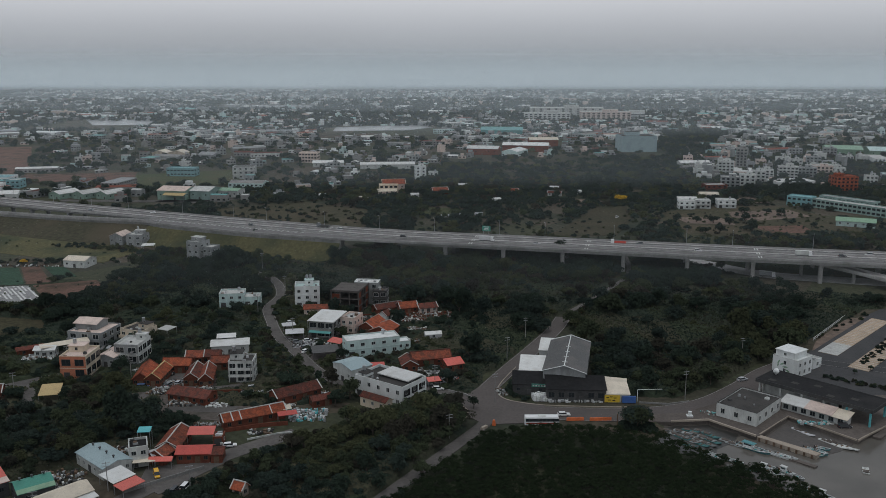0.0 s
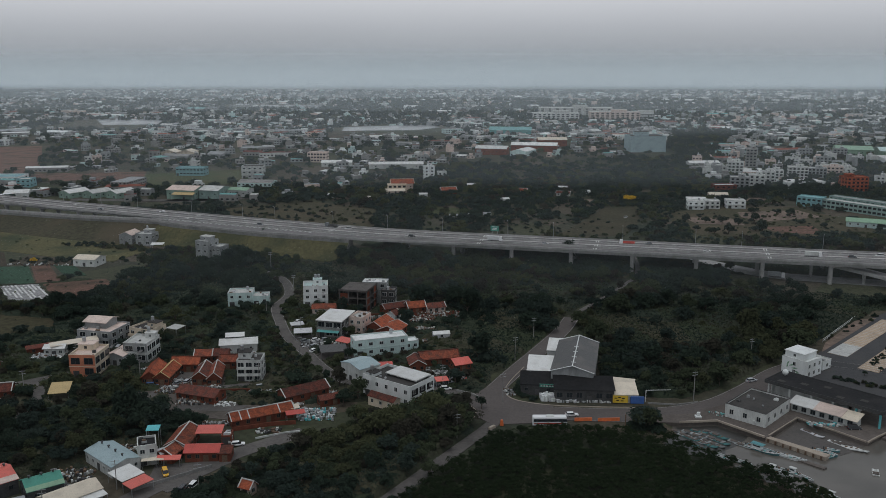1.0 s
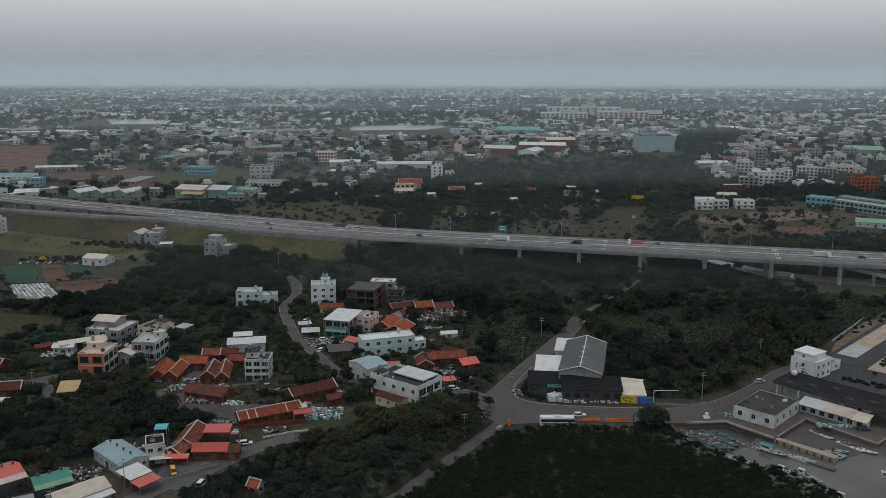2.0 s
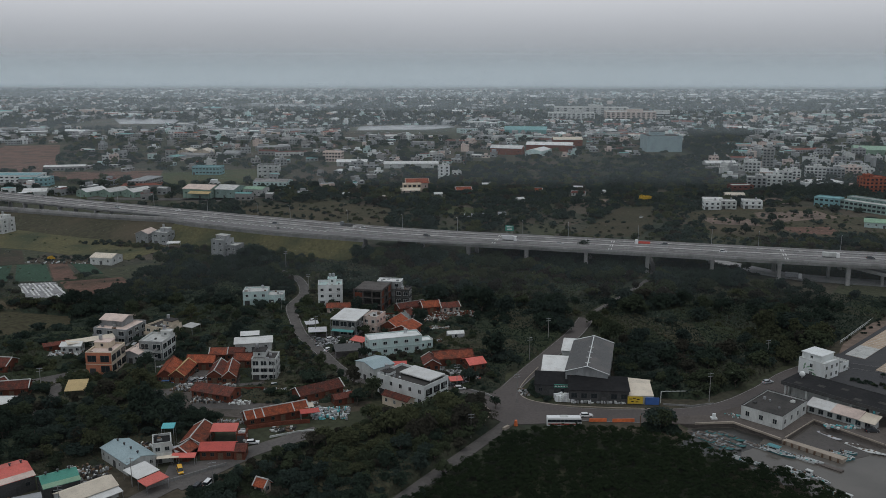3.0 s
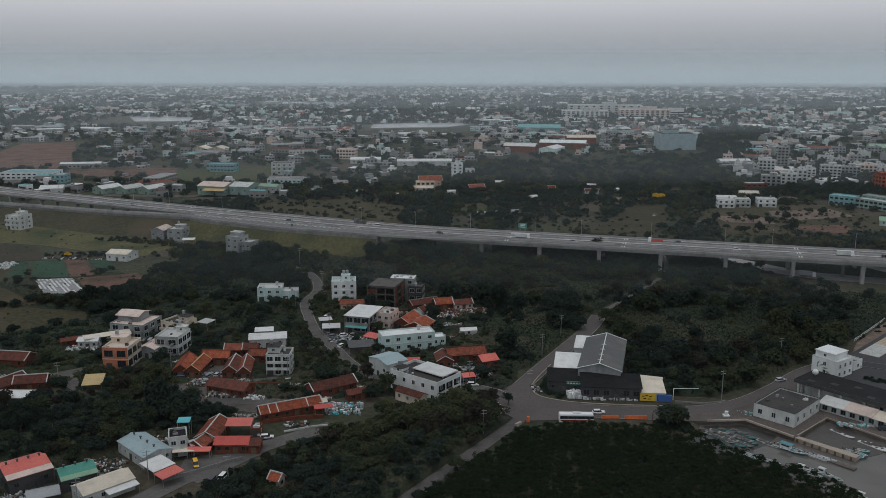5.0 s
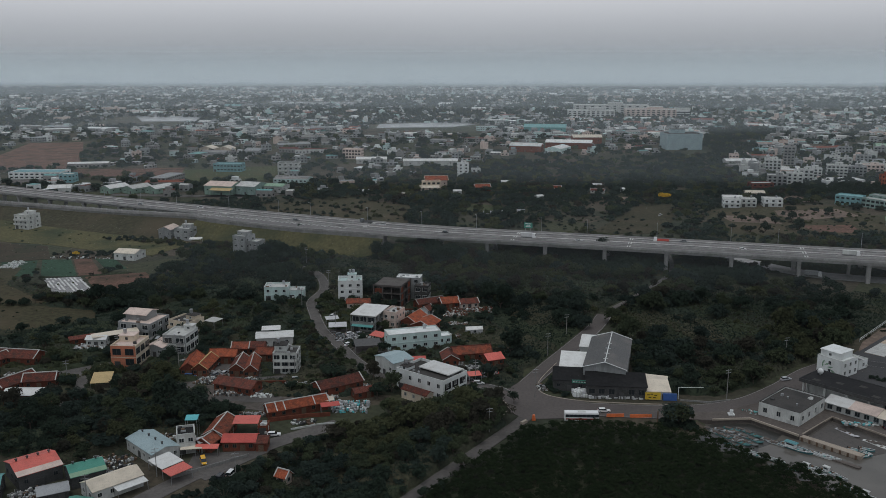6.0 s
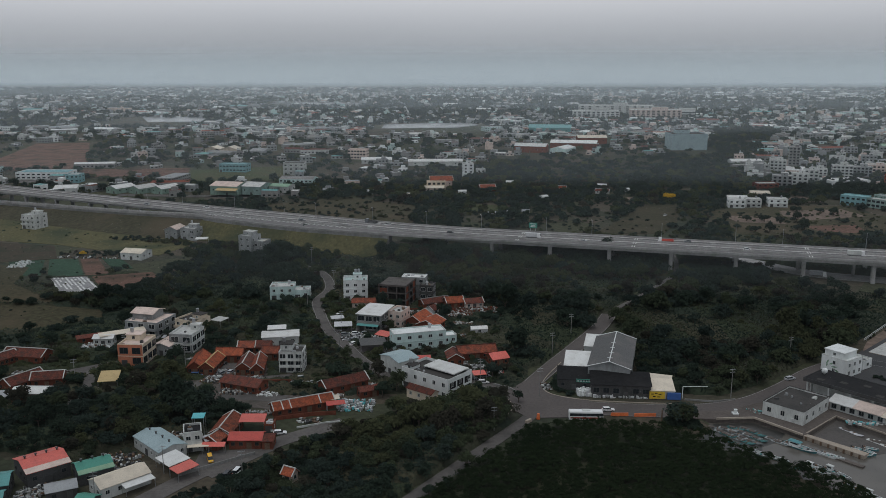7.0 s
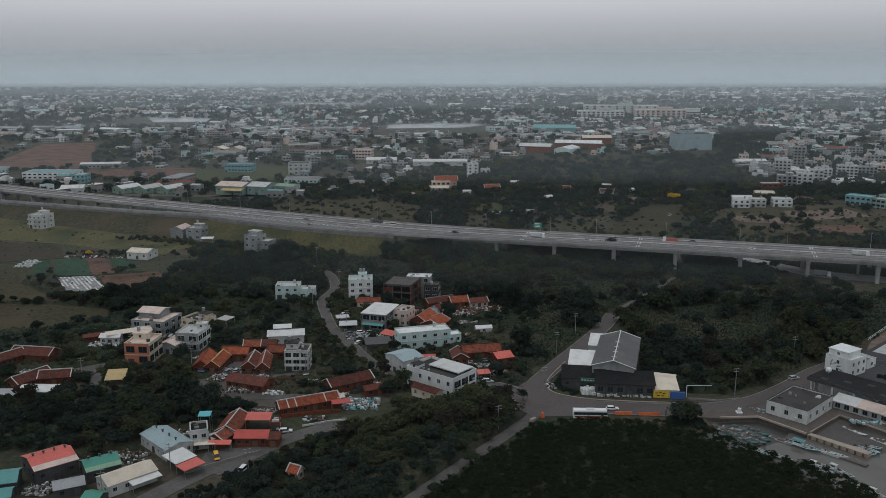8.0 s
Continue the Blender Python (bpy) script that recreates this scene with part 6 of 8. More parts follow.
# ---- the roadside warehouse ----
pitched_house("long warehouse with a weathered grey sheet roof and a white ridge", 48.0, 320.5, -12, 15.4, 36.5, 8.0, 10.4, "dark_metal", "grey_wall", "y", .4, "white", True, 3, name="warehouse", cat="warehouse", ww=2.0, wh=2.4, doors=0)
for i in range(4):
    part("ridge_clip", Geo().box(-.9, .9, -.1, .1, 10.75, 10.9), M["white"], bpy.data.objects["warehouse"], at=pose(0, -15 + i * 6, 0))
pitched_house("dark lower front of the warehouse with black sheet roof", 47.8, 298.3, -3, 21, 8.5, 4.6, 6.6, "roof_and_shade_black", "dark_wall", "x", .4, None, False, 6, mono=True, name="workshop", cat="workshop", ww=2.0, wh=1.8)
pitched_house("lean-to hall with a pale sheet roof", 35, 316.5, -8, 11, 13.5, 5.8, 7.2, "white_metal", "dark_wall", "x", .3, None, False, 3, mono=True, name="workshop", cat="workshop")
pitched_house("dark lean-to workshop with green shop board", 31.8, 305, -5, 12, 9, 4.0, 5.8, "roof_and_shade_black", "dark_wall", "x", .3, None, False, 3, mono=True, name="workshop", cat="workshop")
pitched_house("white roofed box behind the workshop", 42, 337.5, -11, 5.2, 12, 6.4, 7.6, "white_metal", "offwhite", "x", .3, None, False, 2, mono=True, name="shed", cat="shed", doors=0)
front = bpy.data.objects["workshop"]
for i, (px, pw, ph, mat, label) in enumerate(((-8.6, 1.5, 2.9, "grey_wall", "grey roller shutter"), (-4.6, 1.3, 2.6, "offwhite", "pale wall panel"), (-.6, 1.7, 3.1, "teal_dull", "dull green roller shutter"), (3.6, 1.2, 2.7, "offwhite", "pale wall panel"), (7.2, 1.6, 3.0, "grey_wall", "grey roller shutter"))):
    part("shutter", Geo().box(px - pw, px + pw, -4.4, -4.26, .1, ph), M[mat], front, label)
for i in range(9):
    part("roof_sheet", Geo().box(-10 + 2.3 * i, -8.6 + 2.3 * i, -1.2, 1.2, .02, .07), M["dark_metal" if i % 3 else "grey_metal"], front, at=pose(0, -2 + (i * 5 % 4), 5.62 + (i * 5 % 4 - 2) * .235, 13.2, 0, 0))
shop = thing("shop_sign", "green shop board with white lettering bars", "sign", 35.4, 300.1, -5, 3.2)
part("board", Geo().box(-3.2, 3.2, -.08, .08, 0, 1.2), M["green_metal"], shop)
for i in range(6):
    part("letter_bar", Geo().box(-2.8 + i, -2.2 + i, -.11, -.08, .3, .9), M["white"], shop)
pitched_house("roadside stall with a cream sheet roof", 62.4, 297.5, -2, 8.6, 8, 3.0, 4.6, "cream_metal", "offwhite", "x", .2, None, False, 2, mono=True, name="stall", cat="stall")
canopy("pale greenish sheet roof behind the stall", 61.8, 303.6, -16, 11, 4.2, 4.4, 5.0, "cream_metal", "lean_to")
for x0, mat, label in ((60.2, "yellow", "yellow banner with dark writing"), (66.2, "blue", "blue tarpaulin wall of the stall")):
    b = thing("banner", label, "banner", x0, 292.8, -2)
    part("sheet", Geo().box(-2.7, 2.7, -.04, .04, .3, 3.0) if mat == "yellow" else Geo().box(-2.4, 2.4, -.3, .3, .1, 2.6), M[mat], b)
    if mat == "yellow":
        for i, (bx, bz) in enumerate(((-1.6, 1.9), (-.4, 2.2), (1.0, 1.8), (-1.0, 1.0), (.6, .9))):
            part("writing_bar", Geo().box(bx - .5, bx + .5, -.07, -.04, bz, bz + .3), M["roof_and_shade_black"], b)
flat_house("white two-storey house with a green leaf mural", 136.6, 325, -52, 10.5, 10.5, 6.2, 2, "white", "white", (1, 3), .5, pent=(-1.0, .6, 8, 8.6, 2.6), ww=1.0, wh=1.3, doors=0, tanks=0, bands=False)
flat_house("white annex with a flat roof", 146.5, 331.5, -52, 6, 6, 3.2, 1, "white", "roof_light", (2, 1), .4, tanks=0)
mural = thing("mural", "green painted palm leaf on a white wall", "mural", 0, 0)
mural.matrix_basis = pose(136.6, 325, 0, 0, 0, -52)
for i, (cx, cz, a, ln) in enumerate(((-3.2, 3.6, 60, 2.2), (-2.2, 3.4, 30, 2.6), (-1.2, 2.8, 10, 2.8), (-.2, 2.2, -15, 2.8), (1.0, 1.6, -25, 2.6), (-3.0, 2.4, 80, 1.8), (2.4, 1.2, -10, 2.2))):
    g = Geo()
    ca, sa = math.cos(radians(a)), math.sin(radians(a))
    g.add([(cx, -5.262, cz), (cx + ca * ln * .5 + sa * .35, -5.262, cz + sa * ln * .5 - ca * .35), (cx + ca * ln, -5.262, cz + sa * ln), (cx + ca * ln * .5 - sa * .35, -5.262, cz + sa * ln * .5 + ca * .35)], [(0, 1, 2, 3)])
    part("leaf", g, M["green_light"], mural)

# ---- left margin houses ----
pitched_house("workshop with a coral red sheet roof and paler lower sheets", -130.5, 226, 44, 12, 13, 4.4, 6.2, "coral_metal", "dark_wall", "x", .3, None, False, 3, name="workshop", cat="workshop", strip="pink", vents=4)
pitched_house("shed with a teal sheet roof", -139, 214, 20, 10, 9, 4.0, 5.4, "teal_metal", "dark_wall", "x", .3, None, False, 3, name="shed", cat="shed")
pitched_house("low teal roofed shed", -135.5, 206, 20, 8, 6, 3.2, 4.2, "teal_metal", "dark_wall", "x", .3, None, False, 2, name="shed", cat="shed")
pitched_house("shed with a green sheet roof and faded lower strip", -115, 225.5, 38, 9.5, 9, 3.6, 5.4, "green_metal", "dark_wall", "x", .3, None, False, 2, name="shed", cat="shed", vents=3, strip="green_light")
pitched_house("long shed with a cream sheet roof", -104.5, 219.5, 48, 14.5, 8, 3.4, 5.0, "cream_metal", "offwhite", "x", .3, None, False, 4, name="shed", cat="shed", doors=0)
canopy("white sheet roof of a side shed", -98.5, 218, 48, 9, 3, 2.6, 3.0, "white_metal", "lean_to")
pitched_house("small bright green roofed hut", -108.5, 207.5, -10, 5, 5, 2.8, 3.8, "green_metal", "dark_wall", "x", .3, None, False, 1, name="hut", cat="hut")
pitched_house("low grey sheet-roofed hut", -119, 214, 30, 8, 6, 2.8, 3.8, "grey_metal", "dark_wall", "x", .3, None, False, 2, name="hut", cat="hut")
pitched_house("old brick courtyard house with dark red tiles", -186, 322, -6, 17, 8, 3.2, 5.2, "terracotta_old", "brick", "x", wins=4)
pitched_house("brick wing with dark red tiles", -194, 316, -30, 6, 12, 3.2, 5.0, "terracotta_old", "brick", "y")
pitched_house("brick wing with terracotta roof and pale ridge", -173, 294, -28, 7, 14, 3.2, 5.2, "terracotta_old", "brick", "y")
pitched_house("brick house with red tiled roof", -164.5, 297, 14, 11, 7, 3.2, 5.0, "terracotta_old", "brick", "x")
pitched_house("low house with a long white sheet roof", -163, 283, 2, 13, 7, 3.2, 4.2, "white_metal", "brick", "x", ridge=None, caps=False)
canopy("pale grey awning sheet", -174, 279, 4, 8, 6, 2.8, 3.2, "grey_metal", "lean_to")

# low brick and rendered yard walls
def yard_wall(label, pts, h=1.3, mat="brick"):
    line = [(x, y, 0) for x, y in pts]
    solid("yard_wall", Geo().ribbon(offset_line(line, -.12), offset_line(line, .12), -.2, h), M[mat], label, "wall")


yard_wall("low brick wall before the farmhouse", [(-72, 268), (-60, 272.4), (-52, 274)])
yard_wall("low grey wall along the courtyard lane", [(-90, 226.6), (-83.6, 232), (-71.6, 241.9)], 1.0, "concrete")
yard_wall("pale kerb wall along the court lane", [(-63, 262), (-54, 266.6), (-48, 268)], .5, "offwhite")
yard_wall("low brick wall of the tiled yard", [(-96, 304), (-88, 302), (-74, 303)], 1.2)
yard_wall("grey wall of the village square", [(-46, 334), (-38, 338), (-34, 344)], 1.6, "concrete")
yard_wall("low wall beside the junction forecourt", [(2, 304), (8, 300), (11, 296)], .8, "concrete")
yard_wall("brick wall behind the ruins", [(-38, 399), (-28, 400), (-16, 400)], 1.4)
yard_wall("pale wall beside the harbour road", [(70, 293), (80, 291.5), (88, 294)], .5, "concrete")

# ---- harbour ----
def quay(name, label, poly, mat="quay", top=.12):
    block_poly.append(poly)
    return solid(name, Geo().prism(poly, -3.2, top), M[mat], label, "quay", "structure")


block_poly = []
quay("quay_road", "worn concrete quay edge", [(60, 281), (60, 277), (77, 276), (90, 277.5), (101.6, 264.5), (104, 266), (118.4, 281), (112, 290), (98, 292), (84, 284)])
quay("quay_market", "wet concrete apron before the fish market", [(118, 281.5), (133.2, 261.5), (136, 264), (152, 276), (176, 276), (176, 300), (140, 300), (120, 292)])
q = solid("quay_wall_line", Geo().ribbon([(77, 276, 0), (90, 277.4, 0), (101.6, 264.4, 0)], [(76.8, 275.6, 0), (89.8, 276.9, 0), (101.2, 264.0, 0)], .1, .75), M["quay_pale"], "pale low concrete sea wall", "sea wall", "structure")
solid("mudflat", Geo().prism([(104, 265), (118.2, 280), (132.6, 262), (125, 256), (117.6, 252.6)], -3, -1.22), M["mud"], "wet brown mud of the slipway basin", "mud", "structure")
# mud whose near-black colour also paints the dark reflections by the quay
solid("mudbank", Geo().prism([(69, 262), (76, 275.4), (89.6, 276.6), (97.6, 268.4), (93, 262), (87, 258), (84, 249)], -3, -1.26), M["mud_dark"], "black wet mud and painted dark reflections under the moored rafts", "mud", "structure")
for label, line in (("pale concrete edge of the slipway basin", [(103.4, 266.2, 0), (118.3, 280.9, 0), (133.1, 261.9, 0)]), ("pale concrete edge of the market quay", [(133.3, 261.4, 0), (136, 263.8, 0), (152, 275.8, 0), (176, 275.8, 0)])):
    solid("kerb", Geo().ribbon(offset_line(line, -.22), offset_line(line, .22), -.3, .24), M["quay_pale"], label, "kerb", "structure")
patch("pavement_slip", "wet concrete apron between the office and the market", [(103, 267.4), (118.4, 281.4), (124, 290), (117, 302), (100, 294), (86, 286), (92, 279)], "quay", .1, "pavement")
pier_ob = thing("jetty", "pale concrete jetty with timber fenders", "jetty", 0, 0)
part("deck", Geo().prism([(103, 266.5), (101.8, 264.8), (115.4, 250.6), (117.6, 252.6)], -3.2, -.05), M["quay_pale"], pier_ob)
for i in range(8):
    k = (i + .5) / 8
    part("fender", Geo().box(-.28, .28, -.15, .15, -1.6, .0), M["rust"], pier_ob, at=pose(101.5 + 13.6 * k, 264.5 - 14.2 * k, 0, 0, 0, -46))
jb = solid("floating_pontoon", Geo().prism([(104.4, 255.2), (103.2, 254), (112.4, 244.4), (113.8, 245.6)], -1.7, -.9), M["quay"], "grey concrete floating pontoon by the jetty", "pontoon")
solid("quay_steps", Geo().prism([(140, 266), (150, 274.6), (151.6, 273), (142, 264.4)], -3, -.5), M["quay"], "low concrete landing", "quay", "structure")

flat_house("white single-storey harbour office with a grey flat roof", 105.7, 284, -43, 14.2, 19.8, 4.4, 1, "offwhite", "roof_deck", (3, 4), .45, ww=1.3, wh=1.6, doors=0, tanks=0, bands=False, name="harbour_office", cat="building", room=0, cap_mat="roof_deck")
part("roof_vent", Geo().tube((-2, 1, 4.4), (-2, 1, 5.0), .35, .35, 8), M["metal"], bpy.data.objects["harbour_office"])
part("roof_vent", Geo().tube((3, -3, 4.4), (3, -3, 5.0), .35, .35, 8), M["metal"], bpy.data.objects["harbour_office"])


def fish_market():
    """A long low hall with a black roof on columns, open to the quay."""
    t = thing("fish_market", "long fish market hall with a black bitumen roof and columns", "market hall", 132.9, 290.4, -47)
    block(132.9, 290.4, -47, 44, 18)
    part("roof", Geo().box(-20.5, 20.5, -6.8, 6.8, 5.6, 6.3), M["roof_and_shade_black"], t)
    part("roof_edge", Geo().box(-20.7, 20.7, -7.05, -6.8, 5.2, 6.5).box(-20.7, 20.7, 6.8, 7.05, 5.2, 6.5).box(-20.7, -20.5, -6.8, 6.8, 5.2, 6.5).box(20.5, 20.7, -6.8, 6.8, 5.2, 6.5), M["dark_wall"], t)
    part("wall", Geo().box(-19, 9, 5.8, 6.2, 0, 5.6).box(-19, -18.6, -5, 5.8, 0, 5.6).box(-18.6, 8, -3.4, -3.0, 0, 5.6).box(9, 9.4, -3, 6.2, 0, 5.6), M["offwhite"], t)
    for i in range(6):
        for yy in (-6.5, 5.9):
            part("column", Geo().box(-19.6 + i * 7.8, -19.0 + i * 7.8, yy, yy + .6, 0, 5.6), M["turquoise" if i > 3 else "offwhite"], t)
    part("dome", Geo().tube((-17.5, 2, 6.3), (-17.5, 2, 7.0), .3, .3, 8), M["metal"], t)
    ball = bmesh.new()
    bmesh.ops.create_icosphere(ball, subdivisions=2, radius=1.1)
    me = bpy.data.meshes.new("water_tank")
    ball.to_mesh(me)
    ball.free()
    me.materials.append(M["white"])
    part("water_tank", me, None, t, "white round water tank", pose(-17.5, 2, 7.7))
    for i in range(5):
        part("roof_patch", Geo().box(-17 + i * 7, -14.5 + i * 7, -5 + (i % 3) * 3, -3 + (i % 3) * 3, 6.3, 6.33), M["roof_deck"], t)
    return t


fish_market()
stall = thing("market_front", "row of market stalls with a pinkish sheet roof", "stall", 127.8, 281.2, -45)
part("wall", Geo().box(-11, 11, -2.2, 2.2, 0, 3.0), M["offwhite"], stall)
part("roof", Geo().slab((-11.5, -3.4, 3.1), (-3, -3.4, 3.1), (-3, 2.6, 4.3), (-11.5, 2.6, 4.3), .14), M["white_metal"], stall, "white sheet roof")
part("roof", Geo().slab((-3, -3.4, 3.1), (6.5, -3.4, 3.1), (6.5, 2.6, 4.3), (-3, 2.6, 4.3), .14), M["pink"], stall, "faded pink sheet roof")
part("roof", Geo().slab((6.5, -3.4, 2.9), (11.8, -3.4, 2.9), (11.8, 2.6, 4.1), (6.5, 2.6, 4.1), .14), M["cream_metal"], stall, "cream sheet roof")
for i in range(7):
    window(stall, -9.5 + i * 3.1, -2.2, 1.5, 0, 1.6, 1.5, "grey_wall")


def boat(label, x, y, rot, L=7.0, W=2.0, hull="teal", cabin=True, z=-1.3, deck="grey_wall"):
    t = thing("boat", label, "boat", x, y, rot, z, "moored boats")
    pts = [(-L / 2, -W / 2 * .9), (L * .15, -W / 2), (L * .36, -W / 2 * .7), (L / 2, 0), (L * .36, W / 2 * .7), (L * .15, W / 2), (-L / 2, W / 2 * .9)]
    n = len(pts)
    g = Geo()
    vs = [(px * .9, py * .7, -.35) for px, py in pts] + [(px, py, .55 + .35 * max(0, px / L)) for px, py in pts]
    g.add(vs, [tuple(reversed(range(n)))] + [(i, (i + 1) % n, n + (i + 1) % n, n + i) for i in range(n)])
    part("hull", g, M[hull], t)
    part("deck", Geo().prism([(px * .92, py * .86) for px, py in pts], .25, .42), M[deck], t)
    part("gunwale", Geo().tube((-L / 2, -W / 2 * .9, .58), (L * .15, -W / 2, .6), .06, .06, 5).tube((L * .15, -W / 2, .6), (L / 2, 0, .92), .06, .05, 5).tube((-L / 2, W / 2 * .9, .58), (L * .15, W / 2, .6), .06, .06, 5).tube((L * .15, W / 2, .6), (L / 2, 0, .92), .06, .05, 5), M["white"], t)
    if cabin:
        c = part("cabin", Geo().box(-L * .3, -L * .02, -W * .3, W * .3, .42, 1.9, .08), M["white"], t)
        part("cabin_roof", Geo().box(-L * .34, L * .03, -W * .36, W * .36, 1.9, 2.02), M[hull], c)
        part("cabin_window", Geo().box(-L * .27, -L * .05, -W * .31, W * .31, 1.25, 1.65), M["glass"], c)
    for j, (u, v, hh, mt) in enumerate(((.22, .1, .35, "dark_steel"), (.08, -.2, .3, "teal_metal"), (-.42, .12, .4, "rust"), (.3, -.1, .25, "canvas"))):
        part("gear", Geo().box(L * u - .35, L * u + .35, W * v - .3, W * v + .3, .42, .42 + hh, .08), M[mt], t)
    part("outboard_engine", Geo().box(-L / 2 - .35, -L / 2, -.2, .2, .1, 1.1, .04), M["dark_steel"], t)
    return t


def raft(label, x, y, rot, L=6.5, W=2.2, z=-1.3, mat="canvas"):
    """A fishing raft of thick plastic pipes with upturned bows."""
    t = thing("raft", label, "raft", x, y, rot, z, "moored rafts")
    for i in range(6):
        yy = -W / 2 + W * (i + .5) / 6
        part("pipe", keep(("pipe", L, mat), lambda: Geo().tube((-L / 2, 0, .12), (L * .3, 0, .12), .17, .17, 8).tube((L * .3, 0, .12), (L / 2, 0, .55), .17, .13, 8).mesh("pipe", M[mat])), None, t, at=pose(0, yy, 0))
    part("cross_beam", Geo().box(-L * .3, -L * .26, -W / 2, W / 2, .28, .4).box(L * .1, L * .14, -W / 2, W / 2, .28, .4), M["rust"], t)
    part("platform", Geo().box(-L * .4, -L * .05, -W * .4, W * .4, .4, .5), M["quay"], t)
    return t


boat("old blue-green fishing boat moored at the quay", 98.5, 257.5, -45, 11, 3.0, "boat_teal")
boat("pale green workboat moored by the mangroves", 84.5, 252.5, -46, 9, 2.4, "boat_mint", False)
boat("pale green workboat moored by the mangroves", 89.5, 248.5, -44, 6, 2.0, "boat_mint", False)
for bx, by, br, lab in ((77.5, 268, -48, "white"), (80, 264.5, -52, "white"), (82.6, 261.5, -50, "pale"), (79.6, 270.6, -40, "white"), (84, 268.4, -46, "grey"), (86, 265.4, -50, "white"), (88, 268, -55, "pale"), (92.6, 263.2, -46, "white"), (94, 260.9, -44, "white")):
    raft("%s plastic-pipe fishing raft" % {"white": "weathered white", "pale": "dull teal", "grey": "grimy grey"}[lab], bx, by, br, 6.6, 1.7, mat={"white": "raft_pipe", "pale": "teal_dull", "grey": "raft_dark"}[lab])
for i, (bx, by, br, hull, cab) in enumerate(((97.4, 243.4, -40, "offwhite", True), (100.4, 243, -48, "boat_mint", False), (102.6, 241.4, -50, "offwhite", True), (99, 240.6, -40, "offwhite", False), (104.6, 238.6, -60, "grey_wall", False), (104.4, 231.6, -48, "boat_mint", False), (106.4, 229, -50, "boat_teal", False), (108, 226.8, -46, "offwhite", True))):
    boat("small weathered %s fishing boat" % {"offwhite": "white", "boat_mint": "pale green", "grey_wall": "grey", "boat_teal": "boat_teal"}[hull], bx, by, br, 5.6, 1.8, hull, cab)
boat("narrow white boat moored by the pontoon", 104.8, 252.6, -44, 8, 1.5, "white", False)
for bx, by, br, lab in ((75.6, 271.6, -30, "grey"), (78.4, 266.2, -50, "pale"), (81.4, 267.6, -42, "grey"), (83.4, 263.6, -50, "white"), (85.2, 261.2, -46, "grey"), (87.4, 263.4, -52, "pale"), (82.4, 271.6, -38, "pale"), (86.2, 271, -44, "grey"), (81, 257.8, -44, "grey"), (78.6, 260.6, -44, "pale"), (89.6, 244.6, -44, "grey"), (92.6, 244, -40, "pale")):
    raft("%s plastic-pipe raft with nets" % {"white": "weathered white", "pale": "dull teal", "grey": "grimy grey"}[lab], bx, by, br, 5.8, 1.5, mat={"white": "raft_pipe", "pale": "teal_dull", "grey": "raft_dark"}[lab])
boat("narrow white boat moored by the pontoon", 106.8, 251.8, -44, 7, 1.4, "white", False)
raft("long grey raft at the slipway", 119.4, 270.6, -58, 8.5, 1.2, mat="canvas")
for k in range(3):
    raft("long white raft drawn up on the mud", 125.4 + k * 1.4, 261.4 - k * .6, -55, 10, 1.3, mat="offwhite")
for bx, by, br in ((116.6, 257, -40), (119, 255, -60), (117.6, 253, 20), (120.4, 257.6, -30)):
    boat("small faded teal skiff at the jetty head", bx, by, br, 4.6, 1.6, "boat_teal", False)
raft("small white raft adrift on the water", 127, 242.5, 70, 3.6, 2.0, mat="offwhite")
ped = thing("statue_plinth", "white stone marker on the quay", "marker", 84.5, 280.8, 0)
part("base", Geo().box(-1, 1, -1, 1, 0, .6), M["white"], ped)
part("stone", Geo().prism([(-.7, -.4), (.5, -.5), (.7, .3), (-.3, .5)], .6, 1.9), M["white"], ped)

# ---- coach park beyond the market ----
patch("pavement_coach_park", "asphalt coach park with tan paved islands", [(128, 322), (130, 312), (142, 306), (156, 292), (176, 276), (240, 276), (270, 400), (214, 412), (200, 400), (146, 341)], "asphalt_dark", .0, "pavement")
block(206, 345, 46.5, 132, 79)
for cx, cy, ln, wd in ((182.5, 370, 66, 8), (181, 345.5, 50, 8), (193, 336, 56, 8)):
    t = thing("paved_island", "tan paved parking strip with marked bays", "parking bays", cx, cy, 46.5, kind="structure")
    part("surface", Geo().box(-ln / 2, ln / 2, -wd / 2, wd / 2, -.1, .12), M["pave_tan"], t)
    if ln > 60:
        part("faded_surface", Geo().box(-ln / 2, -ln / 2 + 17, -wd / 2, wd / 2, .12, .126), M["roof_light"], t, "faded pale paving")
    for i in range(int(ln / 2.4)):
        part("bay_line", keep(("bay", wd), lambda: Geo().box(-.1, .1, -wd / 2 + .3, wd / 2 - .3, .1, .145).mesh("bay_line", M["marking"])), None, t, at=pose(-ln / 2 + 1.2 + i * 2.4, 0, 0))
road("access_road", "dark asphalt drive with white edge lines", [(150, 337), (165, 330), (185, 322), (215, 312)], 7, "asphalt_dark", .02)
patch("verge_soil", "bare brown verge beside the parking strips", [(156, 352), (161.5, 362), (190, 396), (201, 399), (155, 349.6)], "soil_brown", .03, "verge")
fence = thing("fence", "pale metal fence along the coach park", "fence", 0, 0, group="")
for i in range(16):
    part("fence_post", Geo().box(-.08, .08, -.08, .08, 0, 1.6), M["metal"], fence, at=pose(160.5 + i * 1.95, 362.3 + i * 2.32, 0))
part("rail", Geo().tube((160.5, 362.3, 1.5), (189.8, 397.1, 1.5), .08).tube((160.5, 362.3, .8), (189.8, 397.1, .8), .08), M["white"], fence)

